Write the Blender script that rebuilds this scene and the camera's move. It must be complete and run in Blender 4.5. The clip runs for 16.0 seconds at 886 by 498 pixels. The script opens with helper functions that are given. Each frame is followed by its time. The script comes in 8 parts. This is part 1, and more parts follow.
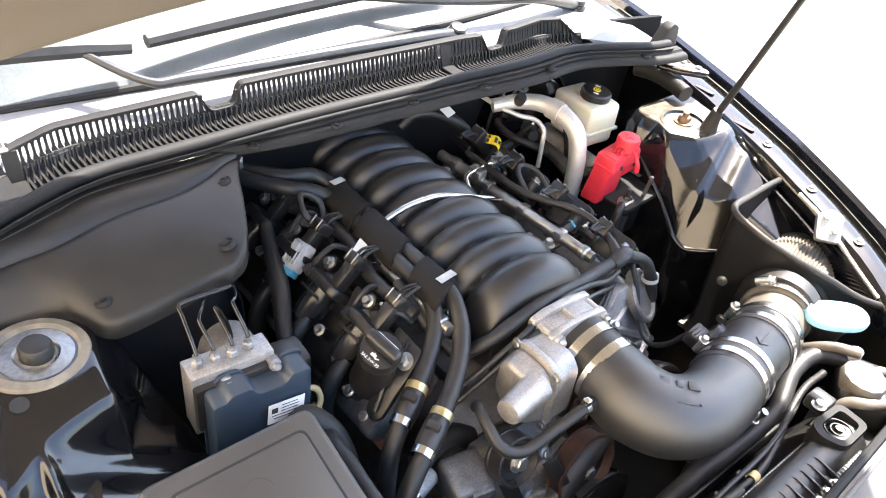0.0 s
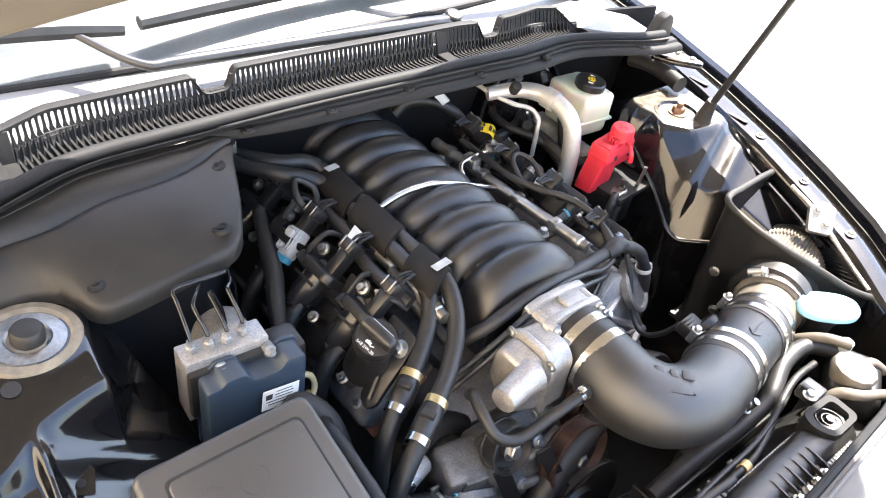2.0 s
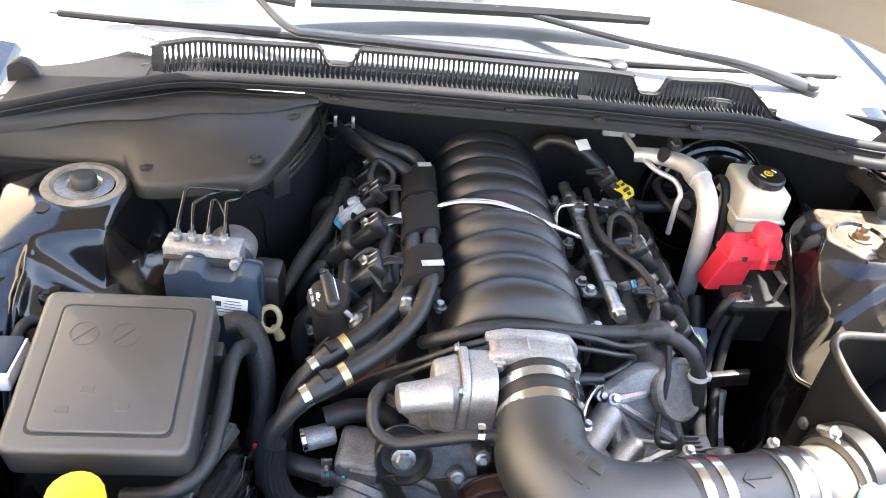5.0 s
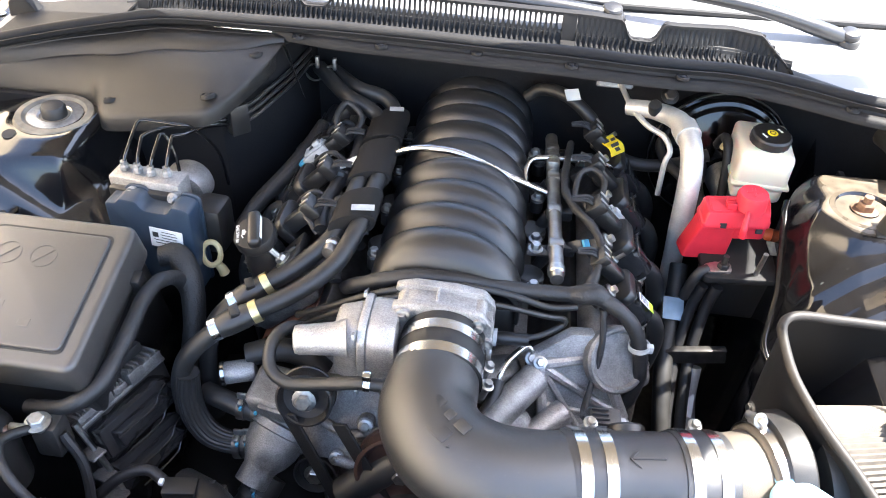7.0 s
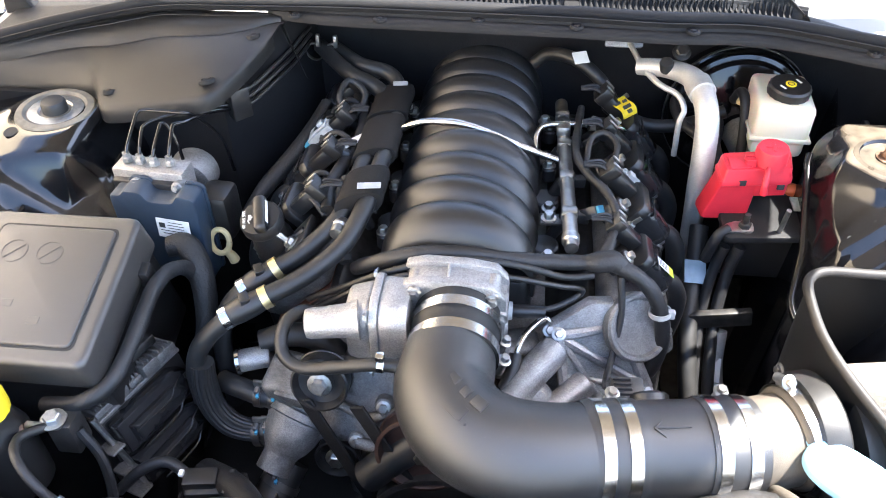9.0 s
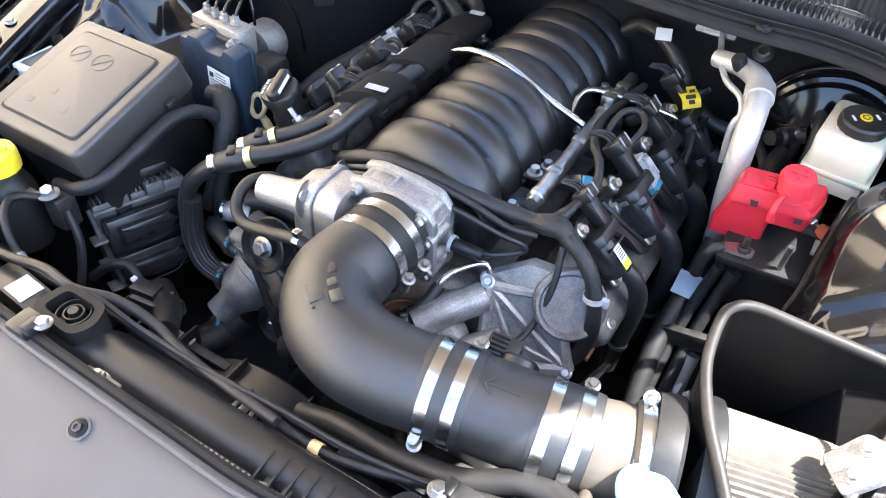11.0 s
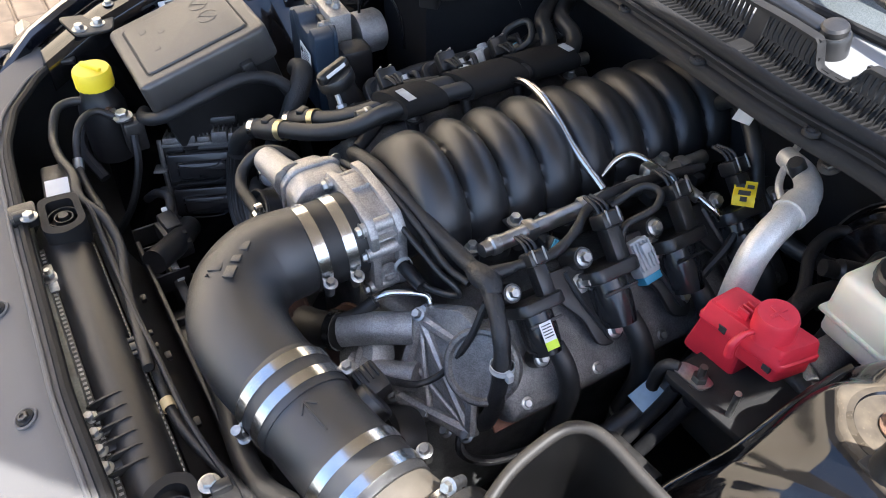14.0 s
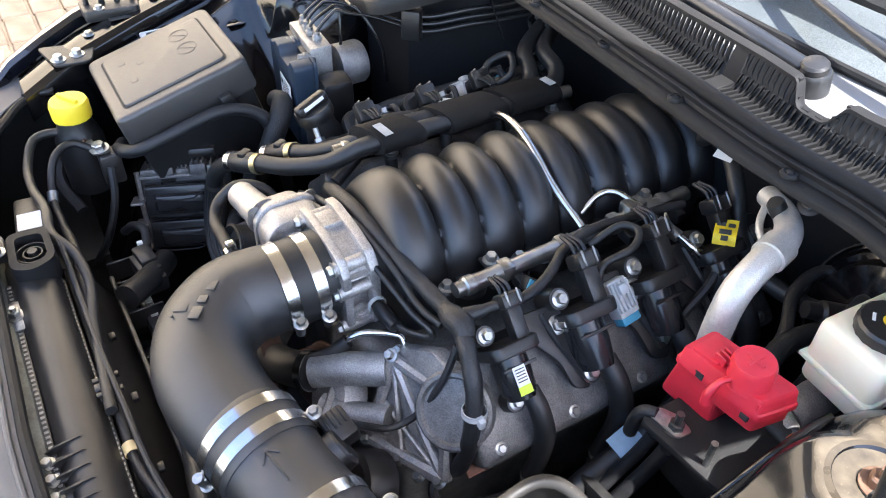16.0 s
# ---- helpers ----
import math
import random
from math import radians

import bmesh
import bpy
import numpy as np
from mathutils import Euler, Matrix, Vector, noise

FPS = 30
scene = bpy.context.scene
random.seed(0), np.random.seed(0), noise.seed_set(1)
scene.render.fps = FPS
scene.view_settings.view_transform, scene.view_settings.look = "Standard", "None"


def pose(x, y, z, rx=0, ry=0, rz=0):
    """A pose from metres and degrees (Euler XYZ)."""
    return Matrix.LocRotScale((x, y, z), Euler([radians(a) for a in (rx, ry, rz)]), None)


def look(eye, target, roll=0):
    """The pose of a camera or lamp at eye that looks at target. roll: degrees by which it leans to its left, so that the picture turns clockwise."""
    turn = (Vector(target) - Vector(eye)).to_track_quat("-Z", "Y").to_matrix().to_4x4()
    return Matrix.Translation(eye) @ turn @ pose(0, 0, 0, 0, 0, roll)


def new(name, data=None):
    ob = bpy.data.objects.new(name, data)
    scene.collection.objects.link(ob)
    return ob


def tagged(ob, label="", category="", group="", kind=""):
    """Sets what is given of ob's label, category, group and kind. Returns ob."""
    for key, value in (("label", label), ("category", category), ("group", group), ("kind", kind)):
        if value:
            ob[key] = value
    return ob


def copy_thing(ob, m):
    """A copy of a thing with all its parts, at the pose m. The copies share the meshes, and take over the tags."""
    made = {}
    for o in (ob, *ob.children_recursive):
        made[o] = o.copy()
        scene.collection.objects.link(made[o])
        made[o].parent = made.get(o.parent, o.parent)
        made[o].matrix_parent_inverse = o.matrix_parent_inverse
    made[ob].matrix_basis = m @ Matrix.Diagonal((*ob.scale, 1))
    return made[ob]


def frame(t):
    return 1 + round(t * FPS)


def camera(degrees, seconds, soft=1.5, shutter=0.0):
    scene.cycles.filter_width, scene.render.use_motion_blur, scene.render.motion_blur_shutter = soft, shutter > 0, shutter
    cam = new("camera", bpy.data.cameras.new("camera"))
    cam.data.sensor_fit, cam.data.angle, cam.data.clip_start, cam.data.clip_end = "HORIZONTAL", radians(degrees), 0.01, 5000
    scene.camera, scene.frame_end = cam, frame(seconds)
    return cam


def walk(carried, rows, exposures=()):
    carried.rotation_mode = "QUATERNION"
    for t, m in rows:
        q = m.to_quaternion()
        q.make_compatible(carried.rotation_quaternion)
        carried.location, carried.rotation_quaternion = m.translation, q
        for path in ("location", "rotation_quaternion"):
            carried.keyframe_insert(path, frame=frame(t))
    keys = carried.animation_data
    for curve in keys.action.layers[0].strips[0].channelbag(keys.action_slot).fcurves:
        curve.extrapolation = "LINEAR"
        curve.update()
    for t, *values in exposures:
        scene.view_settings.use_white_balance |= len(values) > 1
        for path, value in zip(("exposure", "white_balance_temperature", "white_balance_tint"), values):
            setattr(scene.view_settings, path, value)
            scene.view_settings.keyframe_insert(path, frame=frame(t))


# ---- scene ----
cam = camera(59.0, 16.0, 1.0)
PATH = [
    (0, (-0.649, -0.527, 1.545), (0.458, 0.603, 0.322), 8.4),
    (0.5, (-0.656, -0.528, 1.542), (0.454, 0.594, 0.313), 8.7),
    (1, (-0.655, -0.525, 1.539), (0.46, 0.587, 0.306), 9.9),
    (1.5, (-0.658, -0.522, 1.536), (0.462, 0.582, 0.301), 11.1),
    (2, (-0.657, -0.519, 1.538), (0.469, 0.576, 0.3), 9.8),
    (2.5, (-0.648, -0.51, 1.535), (0.482, 0.56, 0.279), 8.8),
    (3, (-0.591, -0.582, 1.526), (0.358, 0.672, 0.29), 8.6),
    (3.5, (-0.488, -0.681, 1.53), (0.243, 0.719, 0.303), 7.2),
    (3.7, (-0.459, -0.687, 1.52), (0.195, 0.751, 0.294), 7.0),
    (5.8, (-0.017, -0.834, 1.471), (0.009, 0.809, 0.332), 4.7),
    (6, (0.014, -0.829, 1.46), (0.033, 0.728, 0.204), 2.2),
    (6.5, (0.074, -0.787, 1.475), (-0.012, 0.769, 0.222), 2.5),
    (7, (0.096, -0.764, 1.485), (-0.036, 0.778, 0.219), 3.4),
    (7.5, (0.095, -0.758, 1.48), (-0.064, 0.781, 0.213), 1.7),
    (8, (0.095, -0.753, 1.472), (-0.05, 0.784, 0.201), 0.5),
    (8.2, (0.099, -0.749, 1.473), (-0.054, 0.778, 0.19), -0.2),
    (10.3, (0.212, -0.745, 1.453), (-0.16, 0.712, 0.135), -0.4),
    (10.5, (0.288, -0.747, 1.455), (-0.212, 0.679, 0.145), 2.4),
    (11, (0.452, -0.683, 1.429), (-0.282, 0.581, 0.064), 2.8),
    (11.5, (0.568, -0.584, 1.41), (-0.435, 0.42, 0.0), 2.0),
    (12, (0.694, -0.492, 1.41), (-0.518, 0.223, -0.011), 1.7),
    (12.5, (0.753, -0.443, 1.427), (-0.522, 0.227, 0.04), 2.8),
    (13, (0.722, -0.436, 1.427), (-0.545, 0.256, 0.043), 2.2),
    (13.5, (0.7, -0.415, 1.426), (-0.545, 0.325, 0.047), 2.6),
    (14, (0.692, -0.383, 1.43), (-0.541, 0.397, 0.063), 2.0),
    (14.5, (0.691, -0.358, 1.439), (-0.548, 0.446, 0.091), 1.3),
    (15, (0.689, -0.342, 1.44), (-0.563, 0.467, 0.107), 1.2),
    (15.5, (0.687, -0.339, 1.436), (-0.566, 0.474, 0.107), 1.5),
    (16, (0.683, -0.342, 1.434), (-0.582, 0.453, 0.104), 2.1),
]
walk(cam, [(t, look(eye, target, roll)) for t, eye, target, roll in PATH],
     [(0, 2.58, 6560, 11), (3.7, 2.74, 6480, 11), (6, 2.78, 6380, 11), (10.5, 2.82, 6100, 11), (11.5, 2.45, 6050, 11), (12.5, 2.30, 6250, 11), (13.0, 2.06, 6160, 11), (13.5, 1.84, 6070, 11), (14.0, 1.75, 6000, 11), (14.5, 1.78, 5950, 11), (16, 2.23, 5980, 11)])

# ---- world, sun ----
SUN_AZ, SUN_EL = radians(80), radians(60)
world = bpy.data.worlds.new("sky")
scene.world = world
world.use_nodes = True
wn = world.node_tree.nodes
sky = wn.new("ShaderNodeTexSky")
sky.sky_type, sky.sun_disc, sky.sun_elevation, sky.sun_rotation = "NISHITA", False, SUN_EL, SUN_AZ
sky.dust_density = 2.0
wn["Background"].inputs["Strength"].default_value = 0.15
world.node_tree.links.new(sky.outputs[0], wn["Background"].inputs["Color"])
sun = new("sun", bpy.data.lights.new("sun", "SUN"))
sun.data.energy, sun.data.angle, sun.data.color = 5.0, radians(0.55), (1.0, 0.95, 0.87)
SUN_DIR = Vector((math.cos(SUN_EL) * math.sin(SUN_AZ), math.cos(SUN_EL) * math.cos(SUN_AZ), math.sin(SUN_EL)))
sun.matrix_world = look(SUN_DIR * 10, (0, 0, 0))

# ---- materials ----
def surface(name, color, rough=0.5, metal=0.0, var=0.2, scale=30.0, bump=0.1, bscale=500.0, coat=0.0, dust=0.0, dcol=(0.30, 0.25, 0.19), spec=0.5, sub=0.0, dmin=0.2, grain=0.0):
    """A procedural material: colour that wanders at two scales, uneven gloss, fine relief and settled dust."""
    m = bpy.data.materials.new(name)
    m.use_nodes = True
    n, l = m.node_tree.nodes, m.node_tree.links
    b = n["Principled BSDF"]
    tc = n.new("ShaderNodeTexCoord")
    big, fine = n.new("ShaderNodeTexNoise"), n.new("ShaderNodeTexNoise")
    big.inputs["Scale"].default_value, big.inputs["Detail"].default_value = scale, 6
    fine.inputs["Scale"].default_value, fine.inputs["Detail"].default_value = bscale, 3
    for t in (big, fine):
        l.new(tc.outputs["Object"], t.inputs["Vector"])
    ramp = n.new("ShaderNodeValToRGB")
    ramp.color_ramp.elements[0].position, ramp.color_ramp.elements[1].position = 0.3, 0.7
    ramp.color_ramp.elements[0].color = (*[c * (1 - var) for c in color], 1)
    ramp.color_ramp.elements[1].color = (*[min(1, c * (1 + var)) for c in color], 1)
    l.new(big.outputs["Fac"], ramp.inputs["Fac"])
    out = ramp.outputs["Color"]
    film = None
    if grain:
        # speckle of bright and dark grains, as on sand castings and worn paint
        gn, gr, gm = n.new("ShaderNodeTexVoronoi"), n.new("ShaderNodeMapRange"), n.new("ShaderNodeMix")
        gn.inputs["Scale"].default_value = bscale
        l.new(tc.outputs["Object"], gn.inputs["Vector"])
        sp = n.new("ShaderNodeSeparateColor")
        l.new(gn.outputs["Color"], sp.inputs["Color"])
        gr.inputs["To Min"].default_value, gr.inputs["To Max"].default_value = 1 - grain, 1 + grain * 0.8
        l.new(sp.outputs["Red"], gr.inputs["Value"])
        gm.data_type, gm.blend_type = "RGBA", "MULTIPLY"
        gm.inputs["Factor"].default_value = 1.0
        l.new(out, gm.inputs["A"])
        l.new(gr.outputs["Result"], gm.inputs["B"])
        out = gm.outputs["Result"]
    if dust:
        geo, sep, mul, mix = n.new("ShaderNodeNewGeometry"), n.new("ShaderNodeSeparateXYZ"), n.new("ShaderNodeMath"), n.new("ShaderNodeMix")
        l.new(geo.outputs["Normal"], sep.inputs[0])
        rng = n.new("ShaderNodeMapRange")
        rng.inputs["From Min"].default_value, rng.inputs["From Max"].default_value = dmin, 1.0
        l.new(sep.outputs["Z"], rng.inputs["Value"])
        d2 = n.new("ShaderNodeTexNoise")
        d2.inputs["Scale"].default_value, d2.inputs["Detail"].default_value = scale * 2.3, 9
        l.new(tc.outputs["Object"], d2.inputs["Vector"])
        mul.operation = "MULTIPLY"
        l.new(rng.outputs["Result"], mul.inputs[0])
        l.new(d2.outputs["Fac"], mul.inputs[1])
        m2 = n.new("ShaderNodeMath")
        m2.operation = "MULTIPLY"
        m2.inputs[1].default_value = dust * 2
        l.new(mul.outputs[0], m2.inputs[0])
        spk, srng, smul, sadd = n.new("ShaderNodeTexNoise"), n.new("ShaderNodeMapRange"), n.new("ShaderNodeMath"), n.new("ShaderNodeMath")
        spk.inputs["Scale"].default_value, spk.inputs["Detail"].default_value = 420.0, 3
        l.new(tc.outputs["Object"], spk.inputs["Vector"])
        srng.inputs["From Min"].default_value, srng.inputs["From Max"].default_value = 0.66, 0.74
        srng.inputs["To Max"].default_value = min(0.30, dust * 7)
        l.new(spk.outputs["Fac"], srng.inputs["Value"])
        smul.operation, sadd.operation = "MULTIPLY", "ADD"
        l.new(srng.outputs["Result"], smul.inputs[0])
        l.new(rng.outputs["Result"], smul.inputs[1])
        l.new(m2.outputs[0], sadd.inputs[0])
        l.new(smul.outputs[0], sadd.inputs[1])
        mix.data_type = "RGBA"
        mix.inputs["B"].default_value = (*dcol, 1)
        l.new(out, mix.inputs["A"])
        l.new(sadd.outputs[0], mix.inputs["Factor"])
        out = mix.outputs["Result"]
        film = sadd.outputs[0]
    l.new(out, b.inputs["Base Color"])
    rr = n.new("ShaderNodeMapRange")
    rr.inputs["To Min"].default_value, rr.inputs["To Max"].default_value = max(0.02, rough - 0.10), min(1, rough + 0.12)
    l.new(big.outputs["Fac"], rr.inputs["Value"])
    b.inputs["Metallic"].default_value, b.inputs["Coat Weight"].default_value = metal, coat
    if film is None:
        l.new(rr.outputs["Result"], b.inputs["Roughness"])
    else:
        # settled dust dulls the gloss
        dull = n.new("ShaderNodeMath")
        dull.operation, dull.use_clamp = "MULTIPLY_ADD", True
        dull.inputs[1].default_value = 0.8
        l.new(film, dull.inputs[0])
        l.new(rr.outputs["Result"], dull.inputs[2])
        l.new(dull.outputs[0], b.inputs["Roughness"])
        if coat:
            thin = n.new("ShaderNodeMath")
            thin.operation, thin.use_clamp = "MULTIPLY_ADD", True
            thin.inputs[1].default_value, thin.inputs[2].default_value = -2.2 * coat, coat
            l.new(film, thin.inputs[0])
            l.new(thin.outputs[0], b.inputs["Coat Weight"])
    b.inputs["Specular IOR Level"].default_value = spec
    b.inputs["Coat Roughness"].default_value = 0.04
    if sub:
        b.inputs["Subsurface Weight"].default_value, b.inputs["Subsurface Scale"].default_value = sub, 0.02
    if bump:
        bp = n.new("ShaderNodeBump")
        bp.inputs["Strength"].default_value, bp.inputs["Distance"].default_value = bump, 0.001
        l.new(fine.outputs["Fac"], bp.inputs["Height"])
        l.new(bp.outputs["Normal"], b.inputs["Normal"])
    return m


M_PLASTIC = surface("black_plastic", (0.015, 0.0145, 0.0145), 0.34, var=0.25, scale=18, bump=0.25, bscale=1500, dust=0.016, spec=0.6)
M_COVER = surface("grained_plastic", (0.014, 0.0137, 0.0135), 0.35, var=0.2, scale=12, bump=0.4, bscale=1800, dust=0.016, spec=0.4)
M_RADCOVER = surface("faded_plastic", (0.098, 0.096, 0.096), 0.48, var=0.10, scale=9, bump=0.3, bscale=1800, dust=0.04)
M_MANIFOLD = surface("nylon", (0.016, 0.0155, 0.0155), 0.36, var=0.2, scale=25, bump=0.25, bscale=1200, spec=0.7)
M_TUBE = surface("textured_plastic", (0.020, 0.0195, 0.020), 0.34, var=0.12, scale=20, bump=0.35, bscale=2200, dust=0.015, spec=0.9)
M_RUBBER = surface("rubber", (0.016, 0.016, 0.016), 0.44, var=0.25, scale=40, bump=0.2, bscale=900, dust=0.025)
M_SEAL = surface("seal_rubber", (0.012, 0.012, 0.0125), 0.60, var=0.25, scale=25, bump=0.3, bscale=900, dust=0.012, spec=0.24)
M_LOOM = surface("taped_loom", (0.014, 0.014, 0.015), 0.48, var=0.3, scale=60, bump=0.7, bscale=350, dust=0.022)
M_FOAM = surface("foam_sleeve", (0.011, 0.0092, 0.0078), 0.8, var=0.2, scale=40, bump=0.5, bscale=1400, spec=0.3)
M_PAINT = surface("black_paint", (0.005, 0.005, 0.006), 0.12, var=0.2, scale=14, bump=0.0, coat=0.35, dust=0.012, dcol=(0.35, 0.28, 0.2))
M_FENDER = surface("outer_paint", (0.006, 0.007, 0.010), 0.12, var=0.1, scale=6, bump=0.0, coat=1.0, dust=0.008)
M_CAST = surface("cast_aluminium", (0.46, 0.445, 0.43), 0.38, 0.75, var=0.14, scale=60, bump=0.7, bscale=800, dust=0.05, grain=0.22)
M_CASTD = surface("dull_casting", (0.36, 0.36, 0.355), 0.40, 0.65, var=0.30, scale=35, bump=0.8, bscale=800, dust=0.06, grain=0.22)
M_SOOTY = surface("sooty_casting", (0.19, 0.187, 0.182), 0.40, 0.55, var=0.45, scale=30, bump=0.8, bscale=800, dust=0.05, grain=0.25)
M_ALPIPE = surface("aluminium_pipe", (0.60, 0.59, 0.57), 0.46, 0.6, var=0.10, scale=40, bump=0.35, bscale=700, dust=0.06, grain=0.08)
M_STEEL = surface("bright_steel", (0.68, 0.67, 0.65), 0.2, 1.0, var=0.1, scale=40, bump=0.05)
M_ZINC = surface("zinc_plate", (0.44, 0.44, 0.425), 0.38, 1.0, var=0.2, scale=200, bump=0.15, bscale=900)
M_DARKST = surface("dark_steel", (0.10, 0.095, 0.09), 0.4, 0.8, var=0.3, scale=60, bump=0.2)
M_RUST = surface("rusty_iron", (0.060, 0.032, 0.024), 0.55, 0.4, var=0.4, scale=50, bump=0.5, bscale=500)
M_RED = surface("red_plastic", (0.55, 0.022, 0.040), 0.42, var=0.12, scale=40, bump=0.12, bscale=900)
M_WHITE = surface("milky_plastic", (0.76, 0.71, 0.57), 0.4, var=0.05, scale=20, bump=0.05, sub=0.25)
M_YELLOW = surface("yellow_plastic", (0.85, 0.66, 0.03), 0.4, var=0.06, scale=40, bump=0.1)
M_IVORY = surface("ivory_plastic", (0.60, 0.47, 0.24), 0.4, var=0.1, scale=50, bump=0.1)
M_BLUECAP = surface("pale_blue_plastic", (0.30, 0.58, 0.80), 0.4, var=0.05, scale=30, bump=0.05)
M_ABS = surface("slate_plastic", (0.024, 0.040, 0.064), 0.42, var=0.12, scale=25, bump=0.15, bscale=1200, dust=0.05)
M_GREY = surface("grey_plastic", (0.42, 0.43, 0.43), 0.45, var=0.2, scale=90, bump=0.1)
M_TEAL = surface("teal_plastic", (0.06, 0.28, 0.42), 0.45, var=0.1)
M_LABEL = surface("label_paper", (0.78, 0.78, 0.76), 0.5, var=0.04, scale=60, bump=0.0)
M_INK = surface("ink", (0.03, 0.03, 0.03), 0.6, var=0.05, bump=0.0)
M_YTAG = surface("yellow_tag", (0.85, 0.62, 0.02), 0.5, var=0.08, scale=60, bump=0.0)
M_LIME = surface("lime_tag", (0.62, 0.80, 0.05), 0.5, var=0.05, bump=0.0)
M_BLUETAPE = surface("blue_tape", (0.30, 0.42, 0.52), 0.4, var=0.12, scale=80, bump=0.1)
M_FILTER = surface("filter_gauze", (0.16, 0.142, 0.118), 0.85, var=0.15, scale=80, bump=0.8, bscale=900, spec=0.2)
M_COPPER = surface("copper", (0.20, 0.12, 0.08), 0.5, 0.5, var=0.3, scale=90)
M_BRAID = surface("braided_sleeve", (0.012, 0.012, 0.0125), 0.55, var=0.4, scale=250, bump=1.0, bscale=420, dust=0.05)
M_DARK = surface("underbody", (0.022, 0.022, 0.022), 0.7, var=0.3, scale=10, bump=0.3, bscale=200)
M_FIREWALL = surface("firewall_mat", (0.010, 0.010, 0.011), 0.85, var=0.3, scale=14, bump=0.5, bscale=300, spec=0.2)
M_WHITETXT = surface("white_print", (0.80, 0.80, 0.78), 0.5, var=0.02, bump=0.0)
M_CONCRETE = surface("concrete", (0.50, 0.47, 0.42), 0.85, var=0.12, scale=1.2, bump=0.5, bscale=60)
M_PAVER = surface("paver", (0.11, 0.08, 0.055), 0.85, var=0.35, scale=9, bump=0.5, bscale=90)
M_GASKET = surface("orange_gasket", (0.14, 0.055, 0.032), 0.6, var=0.3, scale=70)
M_STRIP = surface("dusty_strip", (0.20, 0.20, 0.20), 0.5, var=0.12, scale=10, bump=0.1)
M_WALL = surface("warm_bounce_wall", (0.84, 0.69, 0.49), 0.9, var=0.08, scale=1.5, bump=0.3, bscale=40)
M_LID = surface("dusty_lid_plastic", (0.046, 0.043, 0.041), 0.31, var=0.15, scale=9, bump=0.35, bscale=1800, dust=0.03, spec=0.9)
M_DUSTRUB = surface("dusty_rubber", (0.10, 0.086, 0.068), 0.5, var=0.3, scale=30, bump=0.3, bscale=900, dust=0.08)
M_TOWER = surface("tower_paint", (0.006, 0.006, 0.007), 0.10, var=0.3, scale=25, bump=0.05, bscale=700, coat=0.15, dust=0.30, dcol=(0.30, 0.24, 0.165), dmin=0.90)
M_RAIL = surface("brushed_rail", (0.36, 0.35, 0.33), 0.34, 0.95, var=0.2, scale=60, bump=0.15, bscale=600)
# tan base stands in for surroundings mirrored in the hood's black underside paint
M_HOODIN = surface("tan_sheen_hood_lining", (0.16, 0.132, 0.095), 0.5, var=0.2, scale=5, bump=0.1, bscale=300)
M_ARM = surface("satin_arm", (0.022, 0.022, 0.023), 0.34, var=0.15, scale=20, bump=0.1, coat=0.3)
M_BRASSY = surface("yellow_chromate", (0.62, 0.52, 0.28), 0.35, 0.8, var=0.2, scale=120, bump=0.1)
M_RIM = surface("dusty_rim", (0.022, 0.020, 0.018), 0.5, var=0.25, scale=30, bump=0.2, bscale=900, dust=0.03, spec=0.3)
M_GLASSDUST = surface("dusty_glass", (0.095, 0.105, 0.105), 0.20, var=0.25, scale=6, bump=0.05, bscale=1200, spec=0.5, grain=0.25)


# ---- shape builders ----
def V(*p):
    return Vector(p)


def crom(pts, n):
    """Points on a smooth curve through pts, n to each span."""
    p = [Vector(q) for q in pts]
    p = [p[0] * 2 - p[1]] + p + [p[-1] * 2 - p[-2]]
    out = []
    for i in range(1, len(p) - 2):
        a, b, c, d = p[i - 1], p[i], p[i + 1], p[i + 2]
        for k in range(n):
            t = k / n
            out.append(0.5 * ((2 * b) + (c - a) * t + (2 * a - 5 * b + 4 * c - d) * t * t + (3 * b - a - 3 * c + d) * t ** 3))
    return out + [p[-2]]


def skin(bm, rings, closed=True, cap=True):
    vs = [[bm.verts.new(p) for p in r] for r in rings]
    n = len(vs[0])
    for a, b in zip(vs, vs[1:]):
        for i in range(n if closed else n - 1):
            j = (i + 1) % n
            bm.faces.new((a[i], a[j], b[j], b[i]))
    if cap and closed:
        bm.faces.new(list(reversed(vs[0])))
        bm.faces.new(vs[-1])
    return vs


def tube(bm, pts, r, seg=12, n=6, cap=True, ribs=0.0, every=2, flutes=0.0):
    """A pipe of radius r (or a radius for each given point) along a smooth curve; ribs: convolutions of that depth; flutes: grooves along it."""
    path = crom(pts, n) if len(pts) > 2 else [Vector(p) for p in pts]
    if len(pts) == 2 and ribs:
        a, b = path
        path = [a.lerp(b, k / 40) for k in range(41)]
    m = len(path)
    rad = [r] * m if not isinstance(r, (list, tuple)) else [float(np.interp(i / (m - 1) * (len(r) - 1), range(len(r)), r)) for i in range(m)]
    up, rings = None, []
    for i, p in enumerate(path):
        d = (path[min(i + 1, m - 1)] - path[max(i - 1, 0)]).normalized()
        if up is None:
            up = d.orthogonal().normalized()
        up = (up - d * up.dot(d)).normalized()
        side = d.cross(up)
        q = rad[i] + (ribs if ribs and (i // every) % 2 else 0)
        qs = [q - (flutes if k % 3 == 0 else 0.0) for k in range(seg)]
        rings.append([p + up * (qs[k] * math.cos(6.2832 * k / seg)) + side * (qs[k] * math.sin(6.2832 * k / seg)) for k in range(seg)])
    skin(bm, rings, True, cap)


